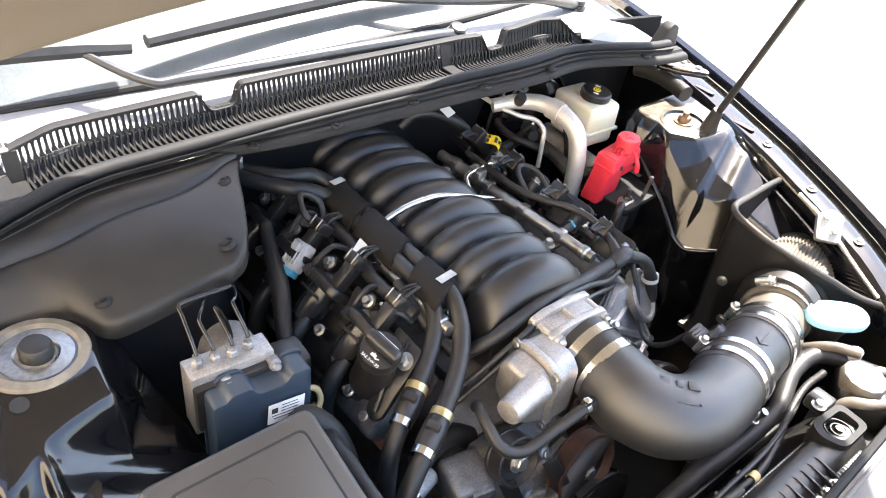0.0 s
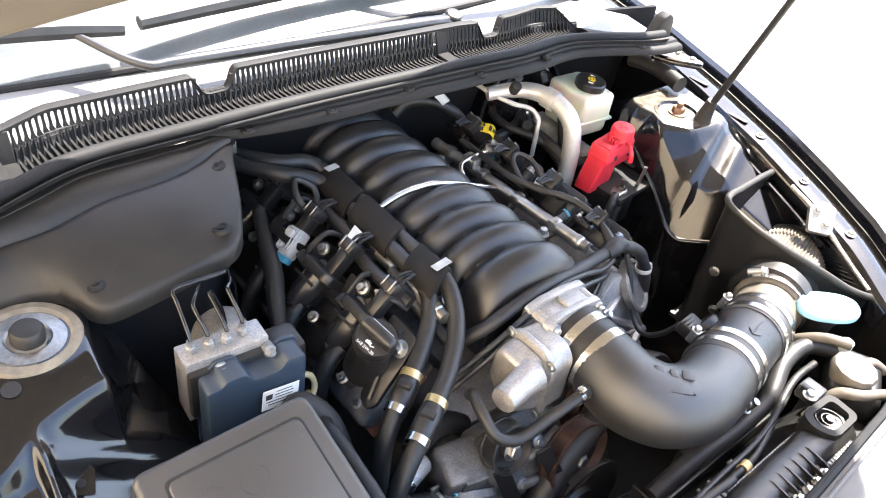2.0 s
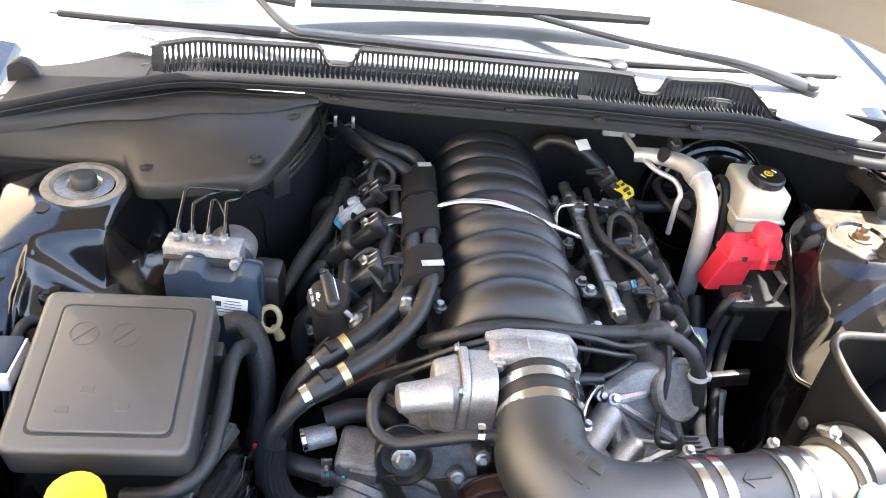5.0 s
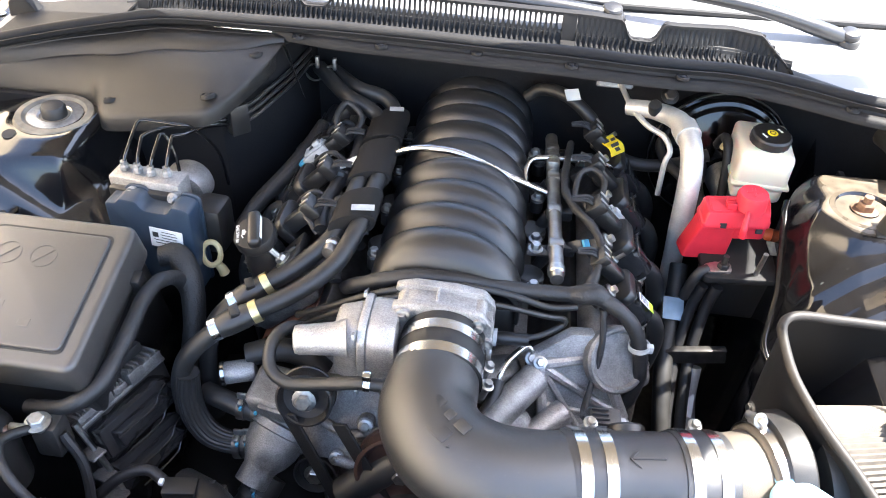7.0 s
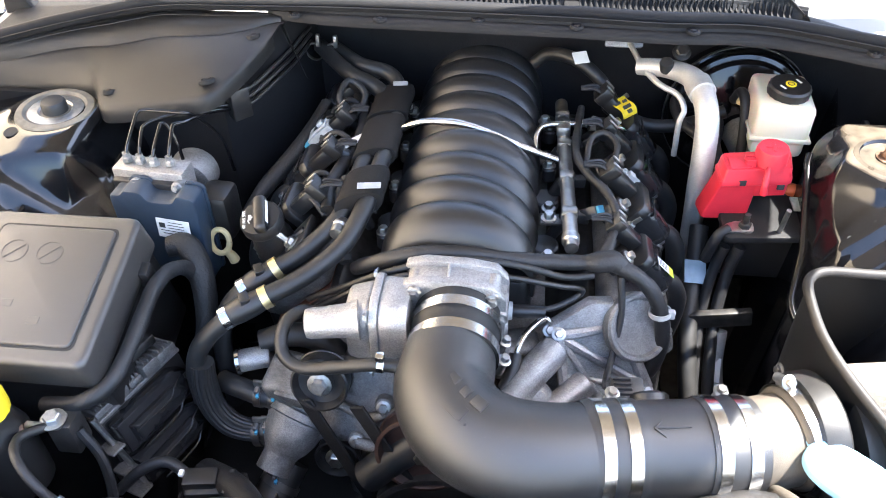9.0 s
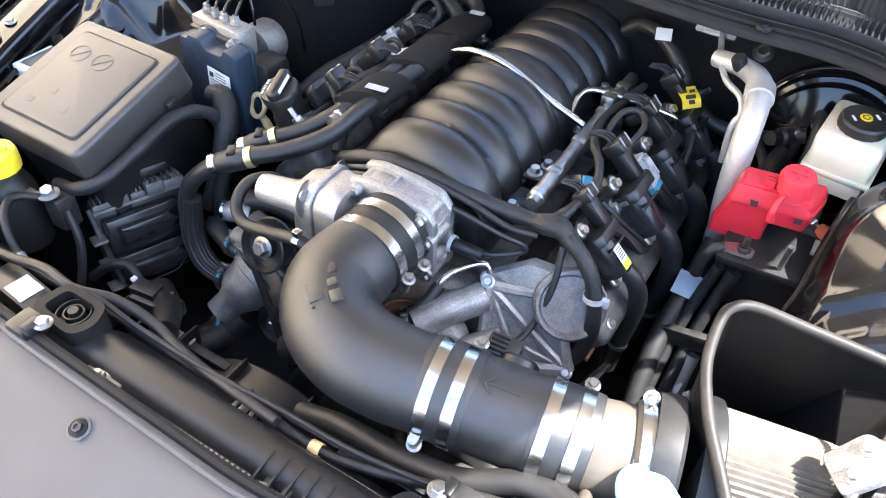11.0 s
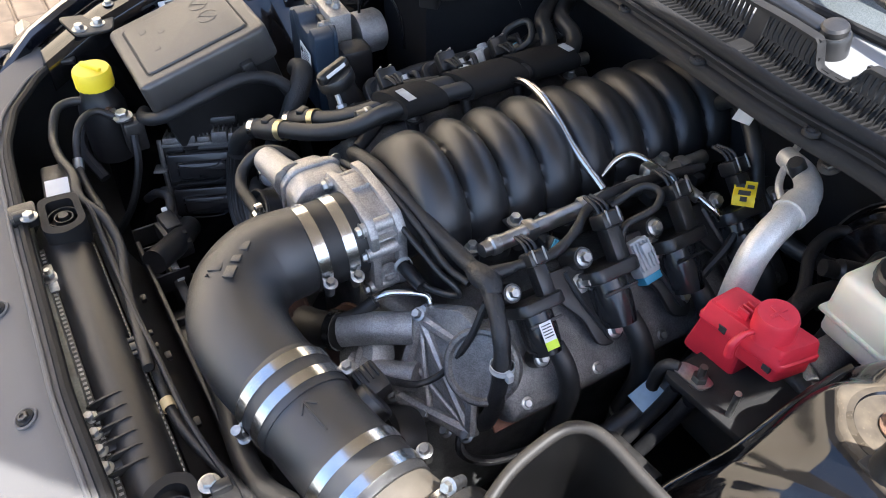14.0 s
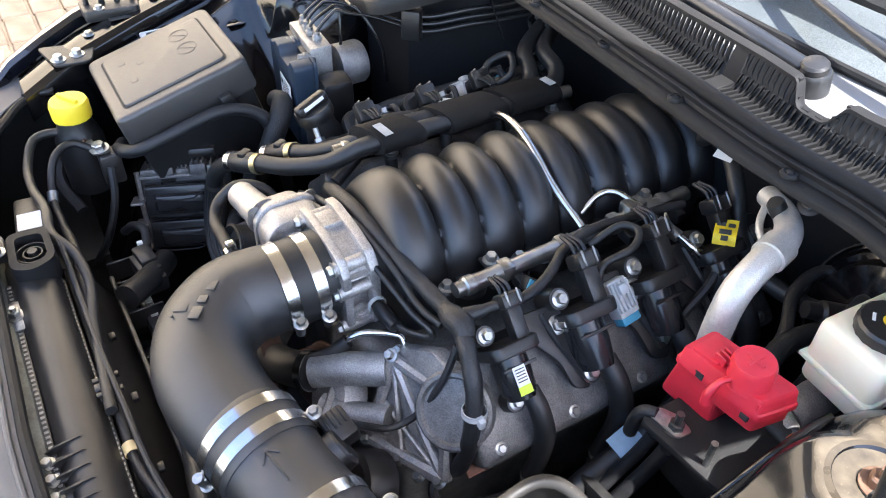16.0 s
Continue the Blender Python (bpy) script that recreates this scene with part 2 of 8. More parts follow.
def lathe(bm, prof, m=None, seg=24, ripple=0.0, lobes=0):
    """A turned body: prof is (radius, height) along the local z."""
    m = m or Matrix()
    rings = []
    for r, z in prof:
        rings.append([m @ Vector(((r * (1 + (ripple if lobes and k % 2 else 0))) * math.cos(6.2832 * k / seg), (r * (1 + (ripple if lobes and k % 2 else 0))) * math.sin(6.2832 * k / seg), z)) for k in range(seg)])
    skin(bm, rings)


def box(bm, size, m=None, bev=0.003, seg=2):
    """A box with rounded edges, centred on the origin of m."""
    m = m or Matrix()
    if not isinstance(m, Matrix):
        m = Matrix.Translation(m)
    t = bmesh.new()
    bmesh.ops.create_cube(t, size=1)
    bmesh.ops.scale(t, vec=size, verts=t.verts)
    if bev:
        bmesh.ops.bevel(t, geom=t.edges[:], offset=min(bev, min(size) * 0.45), segments=seg, profile=0.5, affect="EDGES")
    join(bm, t, m)


def prism(bm, pts, z0, z1, m=None, bev=0.0, seg=2, taper=1.0):
    """An outline (x, y) raised from z0 to z1, with rounded rims."""
    t = bmesh.new()
    c = sum((Vector(p) for p in pts), Vector((0, 0))) / len(pts)
    lo = [t.verts.new((p[0], p[1], z0)) for p in pts]
    hi = [t.verts.new((c.x + (p[0] - c.x) * taper, c.y + (p[1] - c.y) * taper, z1)) for p in pts]
    n = len(pts)
    t.faces.new(list(reversed(lo)))
    t.faces.new(hi)
    for i in range(n):
        t.faces.new((lo[i], lo[(i + 1) % n], hi[(i + 1) % n], hi[i]))
    bmesh.ops.recalc_face_normals(t, faces=t.faces[:])
    if bev:
        bmesh.ops.bevel(t, geom=[e for e in t.edges if abs(e.verts[0].co.z - e.verts[1].co.z) < 1e-6], offset=bev, segments=seg, profile=0.5, affect="EDGES")
    join(bm, t, m or Matrix())


def join(bm, t, m):
    base = {v: bm.verts.new(m @ v.co) for v in t.verts}
    for f in t.faces:
        bm.faces.new([base[v] for v in f.verts])
    t.free()


def rounded(pts, r, n=4):
    """An outline with its corners rounded."""
    out, k = [], len(pts)
    for i, p in enumerate(pts):
        p, a, b = Vector(p), Vector(pts[i - 1]), Vector(pts[(i + 1) % k])
        q = min(r, (a - p).length * 0.45, (b - p).length * 0.45)
        s, e = p + (a - p).normalized() * q, p + (b - p).normalized() * q
        for j in range(n + 1):
            t = j / n
            out.append(tuple(s * (1 - t) ** 2 + p * 2 * t * (1 - t) + e * t * t))
    return out


def sheet(bm, fn, nu, nv, thick=0.003):
    """A skin of that thickness over fn(u, v), u and v from 0 to 1."""
    g = [[bm.verts.new(fn(i / nu, j / nv)) for j in range(nv + 1)] for i in range(nu + 1)]
    fs = [bm.faces.new((g[i][j], g[i + 1][j], g[i + 1][j + 1], g[i][j + 1])) for i in range(nu) for j in range(nv)]
    bmesh.ops.recalc_face_normals(bm, faces=fs)
    if thick:
        bmesh.ops.solidify(bm, geom=fs, thickness=thick)


def aim(p, d, spin=0.0):
    """A pose at p whose z points along d."""
    return Matrix.Translation(p) @ Vector(d).to_track_quat("Z", "Y").to_matrix().to_4x4() @ Matrix.Rotation(radians(spin), 4, "Z")


def finish(bm, name, material, sharp=38.0):
    bmesh.ops.recalc_face_normals(bm, faces=bm.faces[:])
    lim = radians(sharp)
    for f in bm.faces:
        f.smooth = True
    for e in bm.edges:
        if len(e.link_faces) == 2 and e.calc_face_angle(0) > lim:
            e.smooth = False
    me = bpy.data.meshes.new(name)
    bm.to_mesh(me)
    bm.free()
    me.materials.append(material)
    return me


def thing(name, at, label, category, group="", kind=""):
    """An empty at the base of a thing; its parts hang from it."""
    ob = new(name)
    ob.empty_display_size = 0.02
    ob.location = at
    ob["base"] = 1
    tagged(ob, label, category, group, kind)
    del ob["base"]
    BASE[ob.name] = Vector(at)
    return ob


BASE = {}


def part(name, bm, material, parent, label="", sharp=38.0):
    """Links a bmesh, in world places, as one mesh under a thing or a part."""
    at = BASE[parent.name]
    bmesh.ops.translate(bm, vec=-at, verts=bm.verts)
    ob = new(name, finish(bm, name, material, sharp))
    ob.parent = parent
    BASE[ob.name] = at
    return tagged(ob, label)


def solo(name, bm, material, label, category, group="", kind="", at=None, sharp=38.0):
    """A thing that is one mesh."""
    if at is None:
        lo = [min(v.co[i] for v in bm.verts) for i in range(3)]
        hi = [max(v.co[i] for v in bm.verts) for i in range(3)]
        at = ((lo[0] + hi[0]) / 2, (lo[1] + hi[1]) / 2, lo[2])
    at = Vector(at)
    bmesh.ops.translate(bm, vec=-at, verts=bm.verts)
    ob = new(name, finish(bm, name, material, sharp))
    ob.location = at
    BASE[ob.name] = at
    return tagged(ob, label, category, group, kind)


def pipe(name, pts, r, material, label, category="hose", seg=12, n=6, ribs=0.0, every=2):
    bm = bmesh.new()
    tube(bm, pts, r, seg, n, True, ribs, every)
    return solo(name, bm, material, label, category)


def band(bm, c, d, r, w, t=0.0012, seg=32):
    """A flat clamp ring of radius r round the axis d."""
    m = aim(c, d)
    prof = [(r, -w / 2), (r + t, -w / 2), (r + t, w / 2), (r, w / 2)]
    rings = [[m @ Vector((q * math.cos(6.2832 * k / seg), q * math.sin(6.2832 * k / seg), z)) for k in range(seg)] for q, z in prof + prof[:1]]
    skin(bm, rings, True, False)


def hexbolt(bm, p, d, r=0.006, h=0.006, flange=True, stud=0.0):
    m = aim(p, d)
    if flange:
        lathe(bm, [(r * 1.5, 0), (r * 1.5, 0.0012), (r * 1.15, 0.002)], m, 16)
    lathe(bm, [(r, 0.001), (r, h * 0.85), (r * 0.85, h)], m, 6)
    if stud:
        lathe(bm, [(r * 0.5, h * 0.8), (r * 0.5, h + stud)], m, 8)


def put_text(name, txt, size, m, material, parent, depth=0.0004):
    """Raised lettering in the built-in font, in the x-y plane of m."""
    cu = bpy.data.curves.new(name, "FONT")
    cu.body, cu.size, cu.extrude, cu.align_x, cu.align_y = txt, size, depth, "CENTER", "CENTER"
    tmp = bpy.data.objects.new(name + "_tmp", cu)
    scene.collection.objects.link(tmp)
    me = bpy.data.meshes.new_from_object(tmp.evaluated_get(bpy.context.evaluated_depsgraph_get()))
    bpy.data.objects.remove(tmp)
    me.transform(Matrix.Translation(-BASE[parent.name]) @ m)
    me.materials.clear()
    me.materials.append(material)
    ob = new(name, me)
    ob.parent = parent
    BASE[ob.name] = BASE[parent.name]
    return ob

# ---- the setting ----
bm = bmesh.new()
box(bm, (160, 160, 0.2), V(0, 0, -0.1), 0)
ground = solo("ground", bm, M_CONCRETE, "pale sunlit concrete driveway under the car", "ground", kind="structure")
bm = bmesh.new()
box(bm, (2.48, 9.0, 0.02), V(-3.40, 0, 0.012), 0.004)
garden = solo("pavement", bm, M_PAVER, "brown brick paving strip beside the concrete", "paving", kind="structure")
brick_me = None
for i in range(10):
    for j in range(26):
        if brick_me is None:
            bm = bmesh.new()
            box(bm, (0.215, 0.105, 0.02), None, 0.006, 1)
            brick_me = finish(bm, "brick", M_PAVER)
        ob = new("brick", brick_me)
        ob.parent = garden
        ob.location = V(-2.28 - i * 0.225, -1.3 + j * 0.115 + 0.02 * math.sin(i * 3.1), 0.030 + 0.002 * math.sin(i * 7 + j * 5)) - garden.location

# out of view: added to give warm fill and reflections from the west
bm = bmesh.new()
box(bm, (0.3, 16, 5.6), V(-4.8, -1, 2.8), 0.02)
solo("bounce_wall_west", bm, M_WALL, "plain unseen wall added to bounce warm light into the bay", "wall", kind="structure")
CREST = [(-0.60, 0.50, 0.68), (-0.45, 0.56, 0.75), (-0.35, 0.625, 0.81), (-0.25, 0.665, 0.845), (-0.13, 0.705, 0.868), (0.0, 0.745, 0.888), (0.18, 0.795, 0.908), (0.42, 0.85, 0.93), (0.65, 0.88, 0.95), (1.0, 0.90, 0.97)]


def crest(y):
    ys = [c[0] for c in CREST]
    return float(np.interp(y, ys, [c[1] for c in CREST])), float(np.interp(y, ys, [c[2] for c in CREST]))


def side_strip(s, prof, y0, y1, n=26, thick=0.002):
    bm = bmesh.new()

    def fn(u, v):
        y = y0 + (y1 - y0) * u
        x, z = crest(y)
        k = v * (len(prof) - 1)
        i = min(int(k), len(prof) - 2)
        a, b = prof[i], prof[i + 1]
        return V(s * (x + a[0] + (b[0] - a[0]) * (k - i)), y, z + a[1] + (b[1] - a[1]) * (k - i))

    sheet(bm, fn, n, (len(prof) - 1) * 2, thick)
    return bm


FENDER = [(0.13, -0.40), (0.12, -0.20), (0.10, -0.085), (0.065, -0.03), (0.03, -0.007), (0.0, 0.0), (-0.010, -0.006), (-0.012, -0.022)]
RAIL = [(-0.006, -0.028), (-0.03, -0.034), (-0.036, -0.018), (-0.055, -0.012), (-0.088, -0.016), (-0.096, -0.026), (-0.100, -0.06)]
for s, side in ((1, "left"), (-1, "right")):
    fender = solo("fender", side_strip(s, FENDER, -0.52, 1.0), M_FENDER, "glossy black painted front fender of the car", "fender", "fenders")
    rail = solo("fender_rail", side_strip(s, RAIL, -0.34, 0.55), M_PAINT, "black painted inner fender rail with bolts and slots", "car body", "fender rails")
    for y in (-0.22, -0.1, 0.02, 0.27, 0.42):
        x, z = crest(y)
        bm = bmesh.new()
        hexbolt(bm, V(s * (x - 0.068), y, z - 0.013), (0, 0, 1), 0.006, 0.006)
        part("bolt", bm, M_ZINC, rail)
    for y in (-0.16, 0.08, 0.20, 0.35):
        x, z = crest(y)
        bm = bmesh.new()
        prism(bm, rounded([(-0.006, -0.022), (0.006, -0.022), (0.006, 0.022), (-0.006, 0.022)], 0.006), 0, 0.0008, Matrix.Translation((s * (x - 0.075), y, z - 0.0135)))
        part("slot", bm, M_DARK, rail, "dark slotted hole")


def lerp_tab(tab, q, k=1):
    return float(np.interp(q, [p[0] for p in tab], [p[k] for p in tab]))


def softmin(a, b, r):
    h = max(0.0, r - abs(a - b)) / r
    return min(a, b) - h * h * r * 0.25


# driver side: inner edge of the tower (y, x, z) and the fold between its front face and the apron (x, y, z)
INNER = [(-0.30, 0.60, 0.70), (-0.05, 0.515, 0.735), (0.000, 0.478, 0.722), (0.023, 0.470, 0.732), (0.084, 0.488, 0.777), (0.145, 0.494, 0.820), (0.194, 0.500, 0.846), (0.215, 0.512, 0.862), (0.26, 0.55, 0.87), (0.42, 0.60, 0.87)]
FOLD = [(0.36, -0.01, 0.60), (0.474, 0.020, 0.735), (0.509, 0.026, 0.815), (0.560, 0.044, 0.852), (0.629, 0.070, 0.882), (0.76, 0.10, 0.886)]
FACE = [(0.470, 0.10, 0.075), (0.503, 0.096, 0.053), (0.549, 0.050, 0.042), (0.60, 0.022, 0.020), (0.65, 0.010, 0.006)]


def driver_height(x, y):
    xi, ze = lerp_tab(INNER, y), lerp_tab(INNER, y, 2)
    yf, zf = lerp_tab(FOLD, x), lerp_tab(FOLD, x, 2)
    top = 0.888 - 0.9 * max(0.0, y - 0.225)
    bend = min(1.0, max(0.0, (y - 0.115) / 0.05))
    side_face = ze + (4.2 - 2.1 * bend) * (x - xi)
    w, wide, high = (y - yf), lerp_tab(FACE, x), lerp_tab(FACE, x, 2)
    k = min(1.0, max(0.0, w / wide))
    # a narrow flange along the fold, then a hollow face that steepens towards the deck
    front_face = zf + high * (min(1.0, k / 0.16) * 0.20 + 0.80 * max(0.0, (k - 0.16) / 0.84) ** 1.7) + 0.8 * max(0.0, w - wide)
    z = softmin(softmin(top, front_face, 0.010), side_face, 0.010 + 0.03 * bend)
    if y < yf:
        apron = zf - 0.007 - 0.42 * (yf - y) + 0.006 * math.exp(-((yf - y - 0.045) / 0.012) ** 2)
        z = min(apron, ze + 1.6 * (x - xi))
    if x < xi:
        z = ze - 14.0 * (xi - x)
    return z


# passenger side: the ridge where the deck breaks down to the front face (x, y, z)
RIDGE = [(0.430, 0.18, 0.775), (0.455, 0.155, 0.805), (0.475, 0.118, 0.835), (0.508, 0.072, 0.876), (0.540, 0.066, 0.884), (0.583, 0.055, 0.882), (0.620, 0.030, 0.876), (0.70, 0.0, 0.86)]


def passenger_height(x, y):
    d = math.hypot(x - 0.556, y - 0.160)
    deck = 0.893 - 0.28 * max(0.0, d - 0.066)
    xs, ze = 0.428 + 0.28 * (y - 0.094), 0.761 + 0.70 * (min(y, 0.19) - 0.094)
    side_face = ze + 1.0 * (x - xs) + 1.6 * max(0.0, x - 0.473)
    z = softmin(deck, side_face, 0.02)
    yr, zr = lerp_tab(RIDGE, x), lerp_tab(RIDGE, x, 2)
    if y < yr:
        face = zr - 0.5 * min(0.005, yr - y) - 3.2 * max(0.0, yr - y - 0.005)
        ledge = min(0.866 + 0.3 * (y - 0.05), 0.812 + 0.8 * (x - 0.509) + 0.6 * (y - 0.045))
        step = min(1, max(0, (0.026 - y) / 0.010))
        ledge -= 0.012 * step * step * (3 - 2 * step)
        ledge += 0.012 * math.exp(-((x - 0.590) / 0.006) ** 2) * min(1, max(0, (0.085 - y) * 30))
        ledge -= 0.8 * max(0, -0.03 - y)
        z = min(z + 0.004, max(face, ledge))
    if x < xs:
        z = min(z, ze - 14.0 * (xs - x))
    return z


def tower(s):
    """The inner fender with the suspension tower pressed into it."""
    def fn(u, v):
        y = -0.30 + 0.72 * u
        for _ in range(3):
            # rows follow the pressed crease, columns follow the inner edge
            xo = crest(y)[0] - 0.094
            xi = lerp_tab(INNER, y) if s > 0 else 0.42
            xi = min(xi, xo - 0.05)
            x = 0.36 + (xi - 0.36) * v / 0.16 if v < 0.16 else xi + (xo - xi) * (v - 0.16) / 0.84
            yc = min(0.3, lerp_tab(FOLD if s > 0 else RIDGE, x))
            y = -0.30 + (yc + 0.30) * u / 0.45 if u < 0.45 else yc + (0.42 - yc) * (u - 0.45) / 0.55
        z = driver_height(x, y) if s > 0 else passenger_height(x, y)
        edge = min(1, max(0, (v - 0.90) / 0.10))
        edge = edge * edge * (3 - 2 * edge)
        z = z * (1 - edge) + (crest(y)[1] - 0.05) * edge
        return V(s * x, y, max(0.42, z))

    bm = bmesh.new()
    sheet(bm, fn, 180, 150, 0.002)
    for _ in range(2 if s > 0 else 5):
        bmesh.ops.smooth_vert(bm, verts=bm.verts, factor=0.5, use_axis_x=True, use_axis_y=True, use_axis_z=True)
    return bm


tower_l = solo("strut_tower", tower(1), M_TOWER, "black strut tower with dusty top beside the air filter box", "car body", "strut towers", sharp=89)
tower_r = solo("strut_tower", tower(-1), M_PAINT, "glossy black strut tower beside the fuse box", "car body", "strut towers", sharp=89)

for tw, s, cx, cy in ((tower_l, 1, 0.575, 0.145), (tower_r, -1, 0.556, 0.160)):
    bm = bmesh.new()
    tube(bm, [V(s * (crest(y)[0] - 0.108), y, crest(y)[1] - 0.046) for y in np.linspace(-0.20, 0.40, 14)], 0.0045, 8, 3)
    part("seam", bm, M_PAINT, tw, "sealed body seam")
bm = bmesh.new()
tube(bm, [V(lerp_tab(INNER, y) - 0.001, y, lerp_tab(INNER, y, 2) + 0.002) for y in np.linspace(-0.05, 0.20, 20)], 0.0055, 12, 3)
part("flange_lip", bm, M_TOWER, tower_l, "rolled edge of the tower panel")
for x, y in ((0.548, 0.054), (0.520, 0.045)):
    bm = bmesh.new()
    lathe(bm, [(0.0035, 0), (0.0035, 0.0012), (0.001, 0.0012)], aim((x, y, driver_height(x, y)), (-0.3, -0.6, 0.7)), 12)
    part("hole", bm, M_DARK, tower_l, "small dark hole")
bm = bmesh.new()
prism(bm, rounded([(-0.590, 0.040), (-0.558, 0.036), (-0.550, 0.018), (-0.560, -0.010), (-0.586, 0.004)], 0.004), 0.0, 0.003, Matrix.Translation((0, 0, 0.823)) @ Matrix.Rotation(radians(8), 4, "X"), 0.001)
flag = part("bracket_plate", bm, M_PAINT, tower_r, "glossy black welded bracket plate with two holes")
for x, y in ((-0.582, 0.031), (-0.567, 0.007)):
    bm = bmesh.new()
    lathe(bm, [(0.0045, 0), (0.0045, 0.0012), (0.001, 0.0012)], aim((x, y, 0.8268 + 0.14 * y), (0, -0.14, 1)), 12)
    part("hole", bm, M_DARK, flag, "small dark hole")
bm = bmesh.new()
lathe(bm, [(0.0095, 0), (0.0095, 0.0012), (0.001, 0.0012)], aim((-0.591, 0.100, passenger_height(0.591, 0.100) + 0.0005), (0, -0.2, 1)), 18)
part("hole", bm, M_DARK, tower_r, "round drain hole in the deck")

# under the engine and round the bay
for x in (-0.66, 0.66):
    bm = bmesh.new()
    box(bm, (0.01, 1.1, 0.46), V(x, -0.04, 0.55), 0.002)
    solo("inner_wheel_wall", bm, M_DARK, "dark inner wheel arch wall of the engine bay", "car body", kind="structure")
bm = bmesh.new()
box(bm, (1.30, 0.01, 0.40), V(0, -0.47, 0.52), 0.002)
solo("front_panel", bm, M_DARK, "dark panel in front of the radiator", "car body", kind="structure")
bm = bmesh.new()
box(bm, (1.28, 1.05, 0.02), V(0, 0.03, 0.36), 0.002)
solo("underbody", bm, M_DARK, "dark splash shield under the engine", "car body", kind="structure")
bm = bmesh.new()
wall = [(-0.80, 0.22), (-0.42, 0.215), (-0.335, 0.225), (-0.275, 0.295), (-0.245, 0.44), (0.30, 0.45), (0.62, 0.44), (0.80, 0.40)]
for (a, b), (c, d) in zip(wall, wall[1:]):
    vs = [bm.verts.new(p) for p in ((a, b, 0.33), (c, d, 0.33), (c, d, 0.893 if c < -0.3 else 0.965), (a, b, 0.893 if a < -0.3 else 0.965))]
    bm.faces.new(vs)
bmesh.ops.remove_doubles(bm, verts=bm.verts, dist=1e-4)
bmesh.ops.solidify(bm, geom=bm.faces[:], thickness=-0.01)
solo("firewall", bm, M_FIREWALL, "black sound-deadened firewall behind the engine", "car body", kind="structure")

# parts on the passenger-side inner fender
ub = thing("relay_plug", (-0.576, -0.105, 0.78), "dark blue plug in a white clip frame beside the fuse box", "connector")
bm = bmesh.new()
box(bm, (0.032, 0.062, 0.034), V(-0.578, -0.105, 0.812), 0.005)
part("housing", bm, M_ABS, ub)
bm = bmesh.new()
box(bm, (0.0035, 0.060, 0.020), V(-0.5965, -0.108, 0.818), 0.001)
box(bm, (0.0035, 0.060, 0.020), V(-0.5595, -0.108, 0.818), 0.001)
box(bm, (0.042, 0.010, 0.020), V(-0.578, -0.140, 0.818), 0.002)
part("clip_frame", bm, M_LABEL, ub, "white clip frame")
bm = bmesh.new()
tube(bm, [(-0.578, -0.075, 0.815), (-0.574, -0.045, 0.820), (-0.558, -0.025, 0.805), (-0.55, 0.0, 0.77)], 0.008, 10, 5)
part("wire", bm, M_LOOM, ub)
sb = thing("fender_bracket", (-0.635, -0.10, 0.79), "glossy black pressed bracket with a round hole", "bracket")
bm = bmesh.new()
box(bm, (0.048, 0.090, 0.030), V(-0.638, -0.105, 0.815), 0.006)
part("pressing", bm, M_PAINT, sb)
bm = bmesh.new()
lathe(bm, [(0.006, 0), (0.006, 0.0008), (0.001, 0.0008)], Matrix.Translation((-0.634, -0.125, 0.8302)), 14)
part("hole", bm, M_DARK, sb, "dark round hole")
# ---- cowl, seal, grille ----
YS = [(-0.72, 0.235), (-0.66, 0.255), (-0.56, 0.290), (-0.435, 0.325), (-0.256, 0.318), (-0.085, 0.315), (0.084, 0.307), (0.246, 0.300), (0.33, 0.306), (0.41, 0.322), (0.50, 0.300), (0.582, 0.268), (0.66, 0.262)]
ZS = [(-0.72, 0.945), (-0.60, 0.965), (-0.45, 0.984), (-0.2, 0.992), (0.2, 0.994), (0.42, 0.984), (0.60, 0.978), (0.66, 0.976)]


def cowl(x):
    return float(np.interp(x, [p[0] for p in YS], [p[1] for p in YS])), float(np.interp(x, [p[0] for p in ZS], [p[1] for p in ZS]))


def cowl_strip(prof, x0, x1, n=60, thick=0.003, ramp=0.0):
    bm = bmesh.new()

    def fn(u, v):
        x = x0 + (x1 - x0) * u
        ys = sum(cowl(x + d)[0] for d in (-0.04, -0.02, 0, 0.02, 0.04)) / 5
        zs = sum(cowl(x + d)[1] for d in (-0.04, 0, 0.04)) / 3
        k = v * (len(prof) - 1)
        i = min(int(k), len(prof) - 2)
        a, b = prof[i], prof[i + 1]
        r = 1 - 0.62 * max(0.0, 1 - (x - x0) / ramp) ** 2 if ramp else 1.0
        return V(x, ys + (a[0] + (b[0] - a[0]) * (k - i)) * r, zs + a[1] + (b[1] - a[1]) * (k - i))

    sheet(bm, fn, n, len(prof) - 1, thick)
    return bm


cowl_panel = thing("windscreen_cowl", (0, 0.33, 0.97), "black plastic cowl panel with slatted grille under the windscreen", "cowl")
part("lower_flange", cowl_strip([(-0.041, -0.013), (-0.041, -0.008), (-0.039, -0.004), (-0.034, -0.001), (-0.026, -0.001), (-0.023, 0.003), (-0.014, 0.003), (-0.010, 0.004)], -0.27, 0.66, ramp=0.16), M_SEAL, cowl_panel)
bm = bmesh.new()
tube(bm, [(x, sum(cowl(x + d)[0] for d in (-0.04, -0.02, 0, 0.02, 0.04)) / 5, cowl(x)[1] + 0.004) for x in np.linspace(-0.70, 0.645, 28)], 0.0105, 12, 3)
part("hood_seal", bm, M_SEAL, cowl_panel, "matt black rubber bulb seal")
part("seal_lip", cowl_strip([(-0.012, -0.002), (-0.022, 0.004), (-0.024, 0.010)], -0.70, 0.63, thick=0.002), M_SEAL, cowl_panel)
